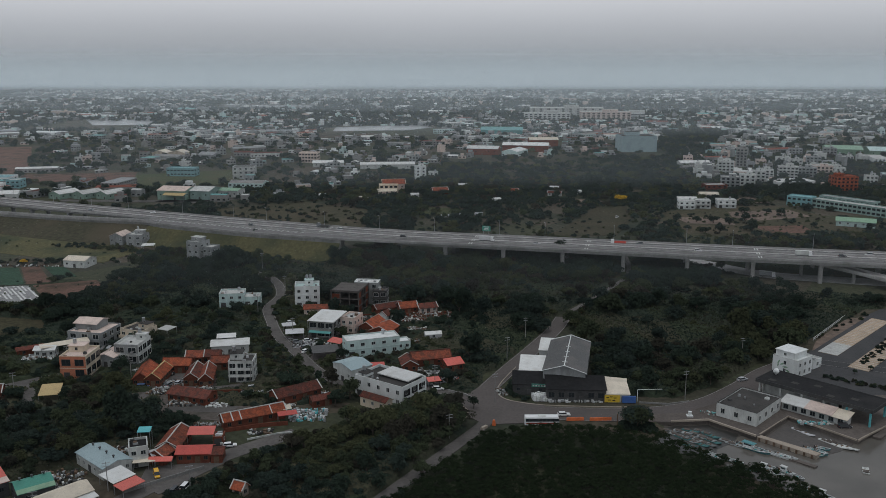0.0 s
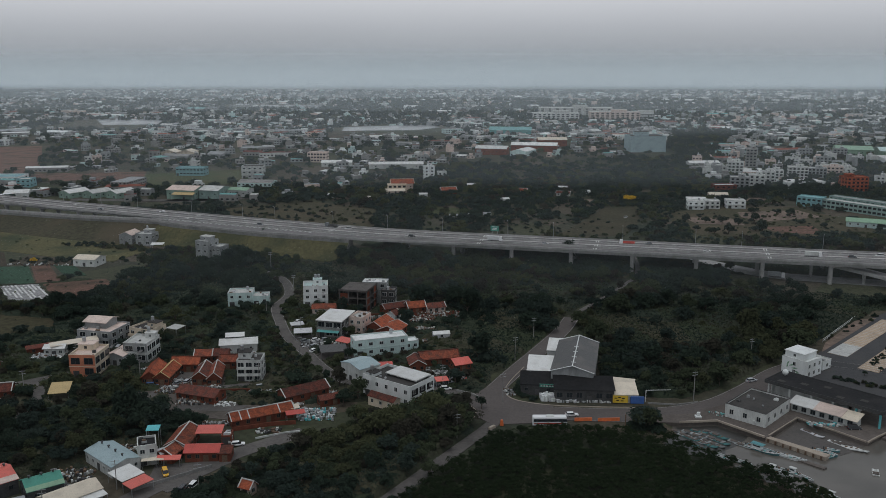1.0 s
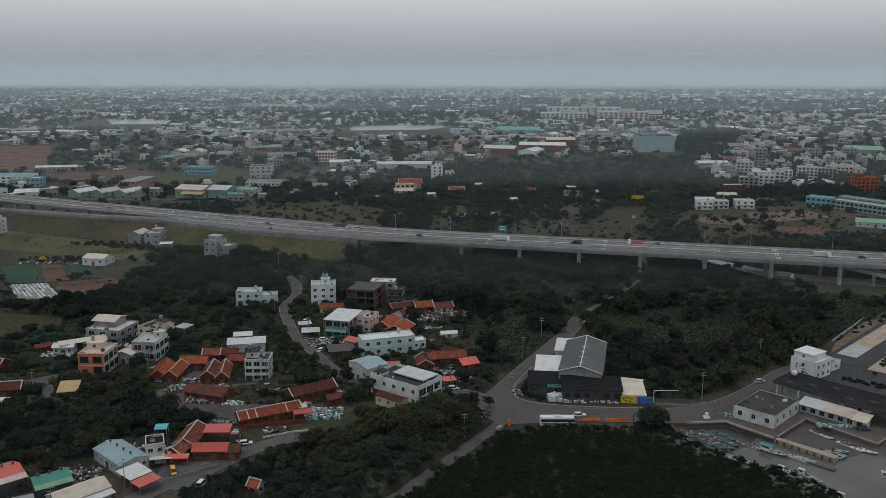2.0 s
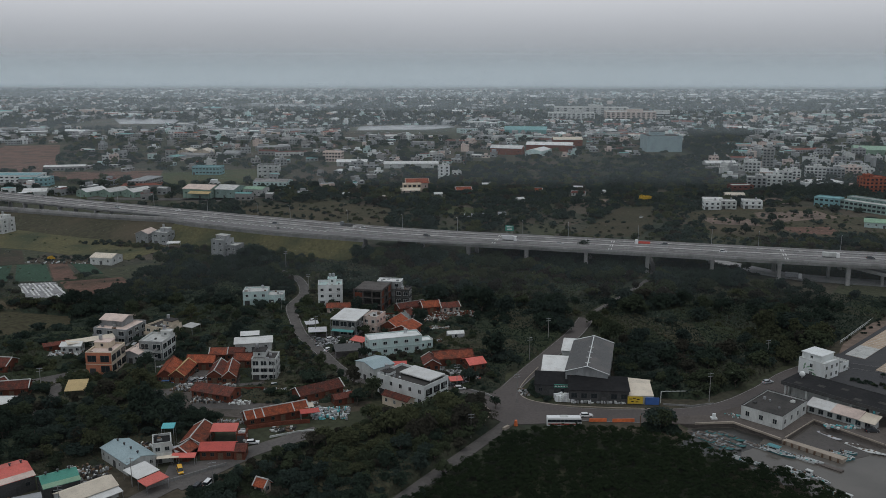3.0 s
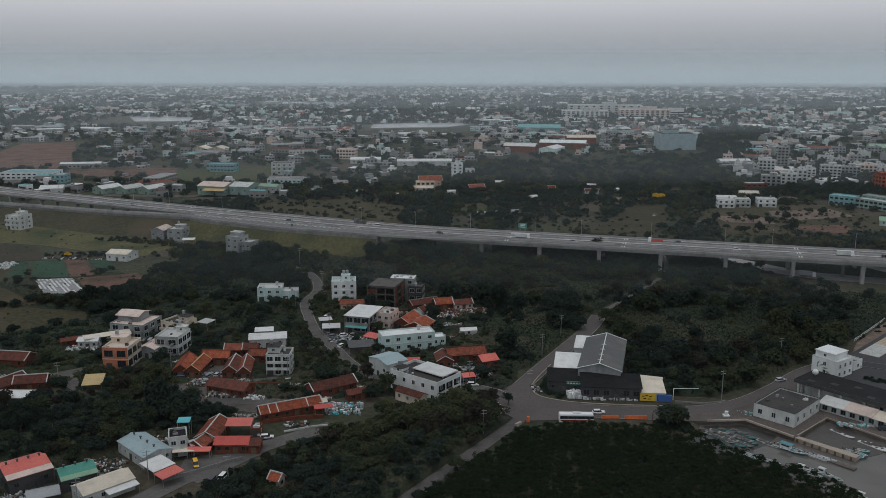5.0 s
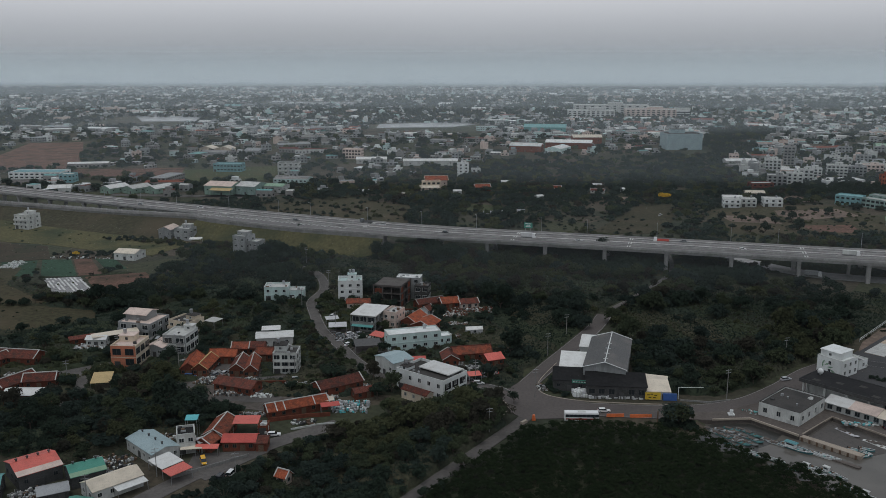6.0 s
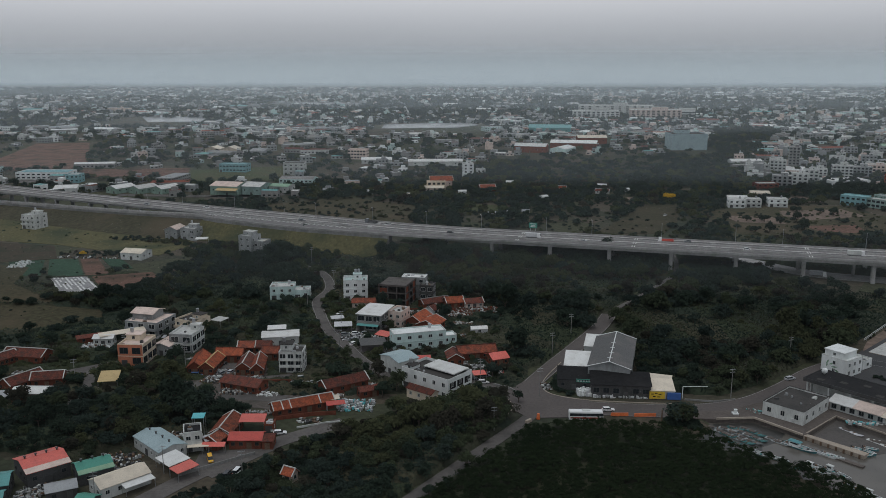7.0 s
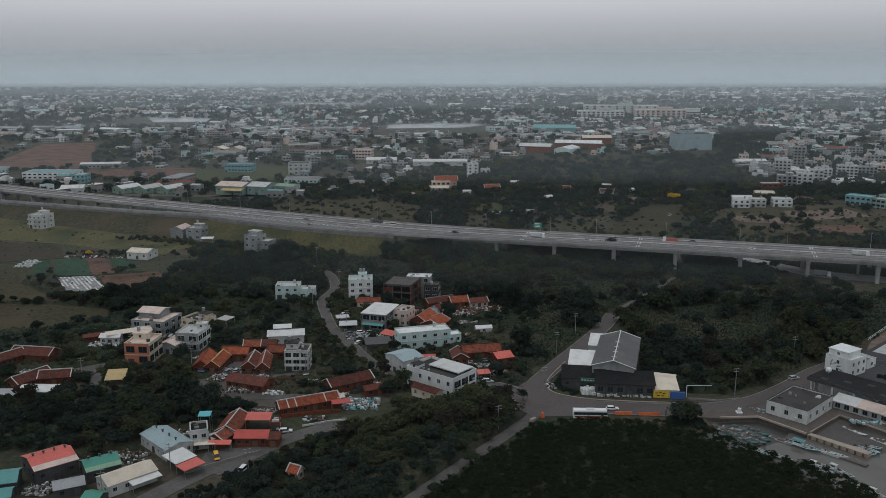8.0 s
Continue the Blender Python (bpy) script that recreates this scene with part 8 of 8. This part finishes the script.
def far_houses(name, label, y0, y1, count, seed, spread=.56):
    """Far roofs and walls, too many to count, in one mesh."""
    rng = np.random.default_rng(seed)
    mats = ["offwhite", "white", "grey_wall", "roof_light", "pink", "terracotta", "mint", "white_metal", "concrete", "teal_metal", "terracotta_old"]
    me = bpy.data.meshes.new(name)
    V, F, I = [], [], []
    made = 0
    while made < count:
        y = math.exp(rng.uniform(math.log(y0), math.log(y1)))
        x = rng.uniform(-spread - .07, spread - .02) * y
        dense = noise.noise(Vector((x * .0022, y * .0016, 3.1))) + .5 * noise.noise(Vector((x * .007, y * .005, 9)))
        if .55 * dense < rng.uniform(-.5, .35) or (y < 1100 and inside(np.array([[x, y]]), NOHOUSE)[0]) or (y < 1900 and not free_mask(np.array([[x, y]]), 6)[0]):
            continue
        if inside(np.array([[x, y]]), DARKWOOD)[0] or (y < 815 and x > 165):
            continue
        if y < 1400 and any(inside(np.array([[x, y]]), f[1])[0] for f in FIELDS):
            continue
        made += 1
        big = rng.uniform() < (.10 if y < 2200 else .16)
        w, d = (rng.uniform(20, 46), rng.uniform(12, 22)) if big else (rng.uniform(6, 15), rng.uniform(6, 11))
        h = rng.uniform(4, 7) if big else rng.choice([2.8, 3.4, 5.8, 8.6], p=[.38, .32, .23, .07])
        r = rng.choice([-.2, 1.37, .3]) + rng.normal(0, .1)
        c, s = math.cos(r), math.sin(r)
        k = len(V)
        m = int(rng.choice([0, 2, 2, 8, 8, 4, 6, 2, 8, 1]))
        ring = [(x + c * u - s * v, y + s * u + c * v) for u, v in ((-w / 2, -d / 2), (w / 2, -d / 2), (w / 2, d / 2), (-w / 2, d / 2))]
        V += [(*q, -1.0) for q in ring] + [(*q, h) for q in ring]
        walls = [(k, k + 1, k + 5, k + 4), (k + 1, k + 2, k + 6, k + 5), (k + 2, k + 3, k + 7, k + 6), (k + 3, k, k + 4, k + 7)]
        roof_m = int(rng.choice([3, 7, 2, 8, 5, 1, 9, 10, 6], p=[.15, .13, .21, .19, .07, .07, .06, .09, .03] if y < 2200 else [.24, .24, .14, .12, .03, .16, .02, .03, .02]))
        if rng.uniform() < .25:
            V += [((ring[0][0] + ring[3][0]) / 2, (ring[0][1] + ring[3][1]) / 2, h + d * .12), ((ring[1][0] + ring[2][0]) / 2, (ring[1][1] + ring[2][1]) / 2, h + d * .12)]
            roofs = [(k + 4, k + 5, k + 9, k + 8), (k + 6, k + 7, k + 8, k + 9)]
            walls += [(k + 5, k + 6, k + 9), (k + 7, k + 4, k + 8)]
        else:
            roofs = [(k + 4, k + 5, k + 6, k + 7)]
        F += walls + roofs
        I += [m] * len(walls) + [roof_m] * len(roofs)
        floors = max(1, int(h / 3.1))
        if y < 1600:
            for fl in range(floors):
                for (a, b) in ((0, 1), (1, 2), (3, 0)):
                    pa, pb = Vector(ring[a]), Vector(ring[b])
                    nrm = Vector(((pb - pa).y, -(pb - pa).x)).normalized() * .12
                    nwin = max(1, int((pb - pa).length / 4))
                    for wi in range(nwin):
                        u0, u1 = pa.lerp(pb, (wi + .25) / nwin) + nrm, pa.lerp(pb, (wi + .72) / nwin) + nrm
                        zz = fl * 3.1 + 1.1
                        kk = len(V)
                        V += [(u0.x, u0.y, zz), (u1.x, u1.y, zz), (u1.x, u1.y, zz + 1.3), (u0.x, u0.y, zz + 1.3)]
                        F.append((kk, kk + 1, kk + 2, kk + 3))
                        I.append(len(mats))
        if not big and rng.uniform() < .4:
            kk = len(V)
            a = rng.uniform(2, 3)
            q = [(x - a, y - a), (x + a, y - a), (x + a, y + a), (x - a, y + a)]
            V += [(*p, h) for p in q] + [(*p, h + 2.8) for p in q]
            F += [(kk, kk + 1, kk + 5, kk + 4), (kk + 1, kk + 2, kk + 6, kk + 5), (kk + 2, kk + 3, kk + 7, kk + 6), (kk + 3, kk, kk + 4, kk + 7), (kk + 4, kk + 5, kk + 6, kk + 7)]
            I += [m] * 5
    me.from_pydata(V, [], F)
    for m in mats + ["glass"]:
        me.materials.append(M[m])
    me.polygons.foreach_set("material_index", I)
    return tagged(new(name, me), label, "houses", kind="stuff")


far_houses("town_houses", "scattered pale houses and sheds of the town beyond the motorway", 740, 1500, 480, 31)
far_houses("distant_town", "mass of distant pale houses fading into the haze", 1300, 4400, 4500, 32)
far_houses("horizon_town", "pale specks of houses near the horizon", 2400, 4400, 4000, 33)

# ground kept treeless to fit the camera's view of halls and ponds
for x, y, w, d in ((-312, 742, 90, 40), (-215, 736, 80, 30), (-440, 820, 90, 36), (-392, 806, 40, 30), (-262, 885, 50, 40), (253, 1100, 60, 60), (216, 692, 50, 14), (318, 672, 40, 30), (-50, 776, 24, 12)):
    block(x, y, 0, w, d)

# ---- trees and scrub ----
for poly in block_poly:
    xs, ys = [p[0] for p in poly], [p[1] for p in poly]
    block(sum((min(xs), max(xs))) / 2, sum((min(ys), max(ys))) / 2, 0, max(xs) - min(xs), max(ys) - min(ys))
LANES.append((offset_line([p for p in FAR_EDGE if p[0] < -50], 11), 12))
LANES.append((offset_line(closed, 45), 9))
LANES.append((offset_line(SLIP, 12), 18))
LANES.append((ramp_line, 5))
LANES.append(([(57, 396), (63, 410), (74, 427), (92, 457), (103, 478), (110, 504)], 2.4))
block(206, 452, -20, 110, 30)
FIELD_POLYS = [f[1] for f in FIELDS]


def wild(P):
    ok = np.ones(len(P), bool)
    for f in FIELD_POLYS:
        ok &= ~inside(P, f)
    return ok & ~inside(P, BASIN) & ~inside(P, ALLOTMENTS)


def poisson_wild(poly, gap, rng, room=2.0, jitter=.9):
    P = poisson_all(poly, gap, rng, room, jitter)
    return P[wild(P)]


poisson_all, poisson = poisson, poisson_wild
NEARWOOD = [(-60, 190), (-12, 218), (-2, 246), (8, 268), (4, 284), (-4, 288), (-14, 279), (-30, 272), (-38, 262), (-44, 246), (-56, 226), (-70, 208), (-90, 186)]
woodland("woodland_south", "dense dark trees beside the mangrove lane", NEARWOOD, 3.7, 51, .5, 1.45, room=.6)
thicket("scrub_south", "undergrowth below the trees", NEARWOOD, .9, 52, 1.8, 2.6, .30)
WESTWOOD = [(-150, 240), (-112, 232), (-96, 252), (-90, 266), (-74, 272), (-84, 278), (-103, 279), (-114, 298), (-128, 312), (-150, 312), (-168, 276), (-190, 262), (-190, 236)]
woodland("woodland_west", "dark trees between the village lanes", WESTWOOD, 4.2, 53, .5, 1.6, glades=.55)
thicket("scrub_west", "undergrowth and rank grass between the lanes", WESTWOOD, 1.0, 54, 1.7, 2.4, .32)
woodland("scrub_village", "bushes along the village road", [(-76, 300), (-62, 292), (-44, 306), (-56, 328), (-72, 360), (-84, 380), (-84, 352), (-72, 336), (-66, 312)], 4.2, 55, .9, 1.5, SHRUBS, trunks=False)
YARDS = [(-196, 260), (-150, 290), (-110, 290), (-60, 290), (14, 300), (20, 420), (-130, 430), (-200, 400)]
woodland("tall_trees_yards", "dark broad trees standing between the houses", YARDS, 8.5, 93, .7, 1.35, CROWNS, room=2.2, keep_part=.6)
thicket("scrub_yards", "weeds and bushes between the houses", YARDS, 1.1, 56, 1.2, 1.6, .36, room=.3)
woodland("trees_yards", "bushes and small trees between the houses", YARDS, 4.6, 92, .5, 1.7, FINESHRUBS, room=.8, trunks=False, glades=.42)
NORTHWOOD = [(-190, 400), (-60, 426), (14, 400), (10, 318), (24, 330), (54, 400), (70, 426), (112, 520), (-60, 545), (-180, 560), (-176, 470), (-190, 430)]
woodland("woodland_north", "broad belt of dark scrub and trees before the motorway", NORTHWOOD, 5.4, 57, .35, 1.45, MIDCROWNS + TALLCROWNS, glades=.28)
thicket("scrub_north", "thick undergrowth before the motorway", NORTHWOOD, 1.3, 58, 2.0, 1.6, .46)
EASTWOOD = [(58, 312), (66, 300), (84, 298), (106, 314), (126, 334), (146, 350), (160, 366), (206, 412), (262, 420), (240, 440), (180, 470), (120, 520), (100, 470), (70, 420), (58, 390)]
woodland("woodland_east", "dark trees and scrub behind the harbour road", EASTWOOD, 5.2, 59, .35, 1.35, MIDCROWNS + TALLCROWNS, room=.8, glades=.24)
thicket("scrub_east", "thick undergrowth behind the harbour road", EASTWOOD, 1.2, 60, 2.0, 1.7, .44, room=.6)
OUTER = [(-420, 300), (-196, 250), (-190, 420), (-200, 470), (-300, 470), (-420, 480)]
thicket("scrub_outer", "low scrub at the field edges", OUTER, 1.8, 61, 1.3, .9, .5)
woodland("woodland_outer", "trees at the field edges", OUTER, 7.5, 91, .4, 1.3, MIDCROWNS, trunks=False, glades=.2)
woodland("scrub_lane", "weeds and low bushes along the court lane", [(-38, 268), (-44, 246), (-56, 226), (-70, 208), (-84, 190), (-100, 190), (-86, 214), (-73, 231), (-58, 250), (-47, 264)], 2.9, 76, .8, 1.5, FINESHRUBS, trunks=False, room=.3)
woodland("trees_lane", "dark trees below the court lane", [(-40, 262), (-50, 244), (-58, 222), (-76, 200), (-92, 188), (-80, 208), (-68, 228), (-56, 248)], 5.0, 89, .7, 1.1, room=1.0)
woodland("hedge_fields", "dark hedge and bushes between the vegetable plots", [(-300, 500), (-200, 508), (-190, 514), (-216, 522), (-300, 516)], 4.5, 62, .7, 1.2, SHRUBS, trunks=False)
woodland("hedge_fields", "dark bushes in the meadow", [(-268, 580), (-214, 582), (-214, 594), (-262, 598)], 4.5, 63, .8, 1.3, SHRUBS, trunks=False)
woodland("hedge_plots", "dark bushes along the mulched plots", [(-236, 424), (-222, 416), (-196, 428), (-190, 446), (-204, 432), (-222, 428)], 4, 64, .8, 1.3, SHRUBS, trunks=False)
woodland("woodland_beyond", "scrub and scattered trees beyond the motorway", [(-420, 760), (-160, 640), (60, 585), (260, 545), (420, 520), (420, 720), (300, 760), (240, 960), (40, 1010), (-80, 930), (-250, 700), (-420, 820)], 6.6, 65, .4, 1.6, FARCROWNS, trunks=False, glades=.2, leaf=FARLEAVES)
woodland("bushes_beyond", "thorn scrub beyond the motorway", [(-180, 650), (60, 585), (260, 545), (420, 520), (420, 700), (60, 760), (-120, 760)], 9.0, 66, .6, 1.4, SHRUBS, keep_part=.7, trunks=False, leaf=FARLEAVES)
poisson = poisson_all
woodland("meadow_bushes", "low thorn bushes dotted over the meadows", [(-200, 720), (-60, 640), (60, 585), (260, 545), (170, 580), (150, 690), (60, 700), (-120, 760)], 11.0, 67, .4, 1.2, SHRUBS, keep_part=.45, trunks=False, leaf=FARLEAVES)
woodland("orchard_trees", "small dark trees between the allotments", [(176, 690), (300, 690), (300, 590), (176, 596)], 7, 68, .4, 1.1, SHRUBS, keep_part=.5, trunks=False)
woodland("field_tufts", "tufts and weeds in the fields", [(-420, 640), (-232, 592), (-192, 548), (-170, 400), (-250, 370), (-420, 380)], 11, 69, .25, .6, SHRUBS, keep_part=.6, trunks=False)
woodland("paddock_bushes", "thorn bushes spreading over the paddock", [(-190, 700), (-120, 740), (-60, 700), (-60, 610), (-150, 620)], 6.5, 85, .5, 1.5, SHRUBS, keep_part=.42, trunks=False, leaf=FARLEAVES)
woodland("verge_bushes", "dark bushes at the foot of the motorway bank", [(-196, 556), (-168, 548), (-120, 534), (-84, 514), (-44, 512), (-36, 496), (-90, 498), (-140, 508), (-190, 534)], 4.2, 90, .8, 1.8, SHRUBS, keep_part=.8, trunks=False)
woodland("meadow_edge_bushes", "dark bushes along the dry meadow", [(-262, 560), (-236, 566), (-196, 552), (-176, 540), (-196, 538), (-232, 552)], 4.2, 86, .8, 1.5, SHRUBS, trunks=False)
poisson = poisson_wild
woodland("woodland_plots", "dark trees below the vegetable plots", [(-262, 366), (-250, 408), (-200, 424), (-178, 446), (-150, 424), (-176, 392), (-200, 366)], 5.4, 87, .7, 1.3, MIDCROWNS)
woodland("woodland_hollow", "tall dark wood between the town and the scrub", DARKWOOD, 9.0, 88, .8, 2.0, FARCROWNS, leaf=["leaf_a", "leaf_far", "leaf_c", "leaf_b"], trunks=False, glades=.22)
woodland("grove_school", "dark grove of tall trees behind the school", [(272, 778), (300, 752), (352, 758), (356, 790), (348, 830), (312, 838), (284, 806)], 6.5, 77, .7, 1.1, TALLCROWNS, leaf=["leaf_a", "leaf_a", "leaf_c"])
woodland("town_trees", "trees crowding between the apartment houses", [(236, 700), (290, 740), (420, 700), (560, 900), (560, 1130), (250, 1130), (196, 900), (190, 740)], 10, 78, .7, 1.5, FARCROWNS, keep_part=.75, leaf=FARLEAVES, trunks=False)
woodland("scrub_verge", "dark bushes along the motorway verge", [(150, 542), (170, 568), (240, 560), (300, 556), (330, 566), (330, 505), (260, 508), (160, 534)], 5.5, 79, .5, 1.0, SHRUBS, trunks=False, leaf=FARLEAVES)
woodland("hedge_allotments", "dark hedge between the brown allotments", [(196, 672), (196, 676), (240, 698), (288, 706), (288, 702), (240, 693)], 2.6, 82, .7, 1.1, SHRUBS, trunks=False)
edge_near = [p for p in FAR_EDGE if -60 < p[0] < 172]
woodland("trees_viaduct_foot", "tall dark trees at the foot of the viaduct", [p[:2] for p in offset_line(edge_near, 36)] + [p[:2] for p in reversed(offset_line(edge_near, 52))], 5.6, 83, .8, 1.2, TALLCROWNS, leaf=["leaf_a", "leaf_a", "leaf_c", "leaf_b"])
edge_all = [p for p in FAR_EDGE if -62 < p[0] < 330]
thicket("scrub_viaduct_foot", "dark undergrowth below the viaduct", [p[:2] for p in offset_line(edge_all, -14)] + [p[:2] for p in reversed(offset_line(edge_all, 42))], 1.6, 84, 2.6, 1.2, .55, leaf=["leaf_a", "leaf_a", "leaf_c", "leaf_d"])


def far_trees(name, label, y0, y1, count, seed, spread=.56):
    rng = np.random.default_rng(seed)
    y = np.exp(rng.uniform(math.log(y0), math.log(y1), count))
    x = rng.uniform(-spread - .07, spread - .02, count) * y
    P = np.stack([x, y], 1)
    n = np.array([noise.noise(Vector((a * .0022, b * .0016, 3.1))) for a, b in P])
    P = P[(n < rng.uniform(-.1, .9, count)) & wild(P) & free_mask(P, 1.5)]
    s = rng.uniform(.6, 1.4, len(P)) * (1.05 + P[:, 1] / 4000)
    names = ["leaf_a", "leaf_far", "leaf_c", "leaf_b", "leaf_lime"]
    grp = rng.choice(5, len(P), p=[.28, .24, .24, .16, .08])
    Q, idx = [], []
    for g in range(5):
        q = scatter_quads(P[grp == g], TINY if y0 > 1400 else FARCROWNS, s[grp == g], rng)
        Q.append(q)
        idx.append(np.full(len(q), g))
    tagged(new(name, quads_mesh(name, np.concatenate(Q), [M[k] for k in names], np.concatenate(idx))), label, "woodland", kind="stuff")


far_trees("trees_beyond", "trees among the town houses beyond the motorway", 720, 1600, 3600, 71)
far_trees("distant_trees", "distant dark trees fading into the haze", 1450, 4300, 14000, 72)

poisson = poisson_all
saved, BLOCKED[:] = list(BLOCKED), []
woodland("hedge_coach_park", "clipped dark hedge between the parking strips", [(164, 332), (166, 329), (206, 372), (203, 375)], 1.9, 73, .45, .7, SHRUBS, trunks=False, room=0)
woodland("hedge_market", "dark hedge behind the fish market", [(146, 318), (148, 321), (170, 304), (168, 300)], 1.9, 74, .5, .8, SHRUBS, trunks=False, room=0)
woodland("verge_coach_park", "rough verge along the coach park fence", [(158, 372), (164, 364), (206, 404), (200, 410)], 3.0, 75, .4, .8, SHRUBS, keep_part=.5, trunks=False, room=0)
woodland("bushes_workshop", "dark bushes at the workshop corner", [(22.6, 303), (25, 298), (30, 294.6), (31, 296.4), (27, 300), (25.4, 308), (27.6, 314), (25.6, 315)], 1.5, 94, .5, 1.0, FINESHRUBS, trunks=False, room=0)
woodland("bushes_quay", "dark bushes round the tree by the quay", [(59.6, 270), (69, 268), (69.6, 273.6), (60.4, 274)], 1.5, 95, .7, 1.2, FINESHRUBS, trunks=False, room=0, leaf=["leaf_a", "leaf_a", "leaf_c"])
BLOCKED[:] = saved
poisson = poisson_wild

# mangroves
MANGROVE = [(-18.5, 213), (-6.5, 234), (5.5, 251.5), (14.5, 265), (33, 270.2), (58, 271.2), (69, 266.4), (76.4, 256.4), (83.4, 248.4), (96, 238.6), (105, 225.6), (109, 190), (112, 120), (-70, 120), (-50, 160), (-32, 190)]
rng = np.random.default_rng(81)
P = poisson_all([(x, y) for x, y in MANGROVE], 2.7, rng, .4)
P = P[P[:, 1] > 165]
hills = np.array([noise.noise(Vector((x * .09, y * .09, 1))) for x, y in P])
Q = scatter_quads(P, [crown_arrays(90 + k, 2.3, 2.1, 6, 24, .34, .8, 1.6, .15) for k in range(5)], (1.0 + .2 * hills) * rng.uniform(.85, 1.15, len(P)), rng)
tagged(new("mangrove_thicket", quads_mesh("mangrove_thicket", Q, [M["mangrove"]])), "dense dark green mangrove thicket along the water", "mangroves", kind="stuff")

# single trees
rng = random.Random(9)
SINGLE = [(-45, 368, 0, 1.0), (-108, 262, 1, 1.3), (-120, 270, 2, 1.4), (-100, 274, 4, 1.2), (-130, 256, 0, 1.3), (-112, 286, 2, 1.2), (64.6, 272.6, 2, 1.5), (63.4, 271.6, 0, 1.2), (66, 271.6, 3, 1.6), (64.4, 270.8, 4, 1.0), (-4, 288, 1, 1.1), (-60, 290, 3, .8), (-97, 362, 2, 1.1), (-110, 352, 0, 1.1), (-116, 334, 3, 1.0), (-32, 274, 1, 1.1), (-38, 290, 0, 1.1), (10, 315, 3, .9), (62, 322, 2, 1.2), (74, 312, 0, 1.1), (126, 345, 1, 1.2), (-170, 320, 3, 1.0), (-186, 300, 2, 1.2), (-200, 308, 1, 1.1), (-150, 262, 4, 1.3), (-164, 254, 0, 1.3), (-22, 392, 1, 1.0), (-70, 446, 4, 1.3), (-112, 440, 0, 1.3), (-30, 440, 2, 1.5), (-170, 500, 4, 1.4), (-120, 500, 2, 1.5), (-150, 500, 0, 1.2)]
for x, y, k, s in SINGLE:
    tree("dark broad-crowned tree beside the houses", x, y, k, s, rng.choice(["leaf_a", "leaf_b", "leaf_c"]), rng.uniform(0, 360))
for x, y, k, s in ((168, 326, 3, .5), (186, 346, 3, .5), (176, 334, 0, .45), (198, 360, 1, .45), (160, 322, 3, .45)):
    tree("small clipped tree beside the parking strips", x, y, k, s, "leaf_a", 30 * k)
for i, (x, y) in enumerate(((202, 642), (211, 634), (240, 687), (225, 649), (220, 610), (256, 682), (262, 670), (259, 641), (190, 645), (175, 645), (184, 602), (269, 623), (254, 588), (263, 592), (194, 602), (175, 616), (226, 644), (216, 612))):
    tree("dark tree standing in the allotments", x, y, i, (1.5, 1.2, 1.35, 1.0)[i % 4], ("leaf_a", "leaf_c")[i % 2], 40 * i, group="trees in the allotments").location.z = -1.6
tree("cypress-like dark fir at the road corner", 10.8, 287.5, 1, .75, "leaf_a", 0)
tree("tree in golden blossom in the meadow", 150, 728, 0, 1.7, "leaf_y", 0)
tree("bush in golden blossom by the plots", -249, 506, 3, .9, "leaf_y", 0)
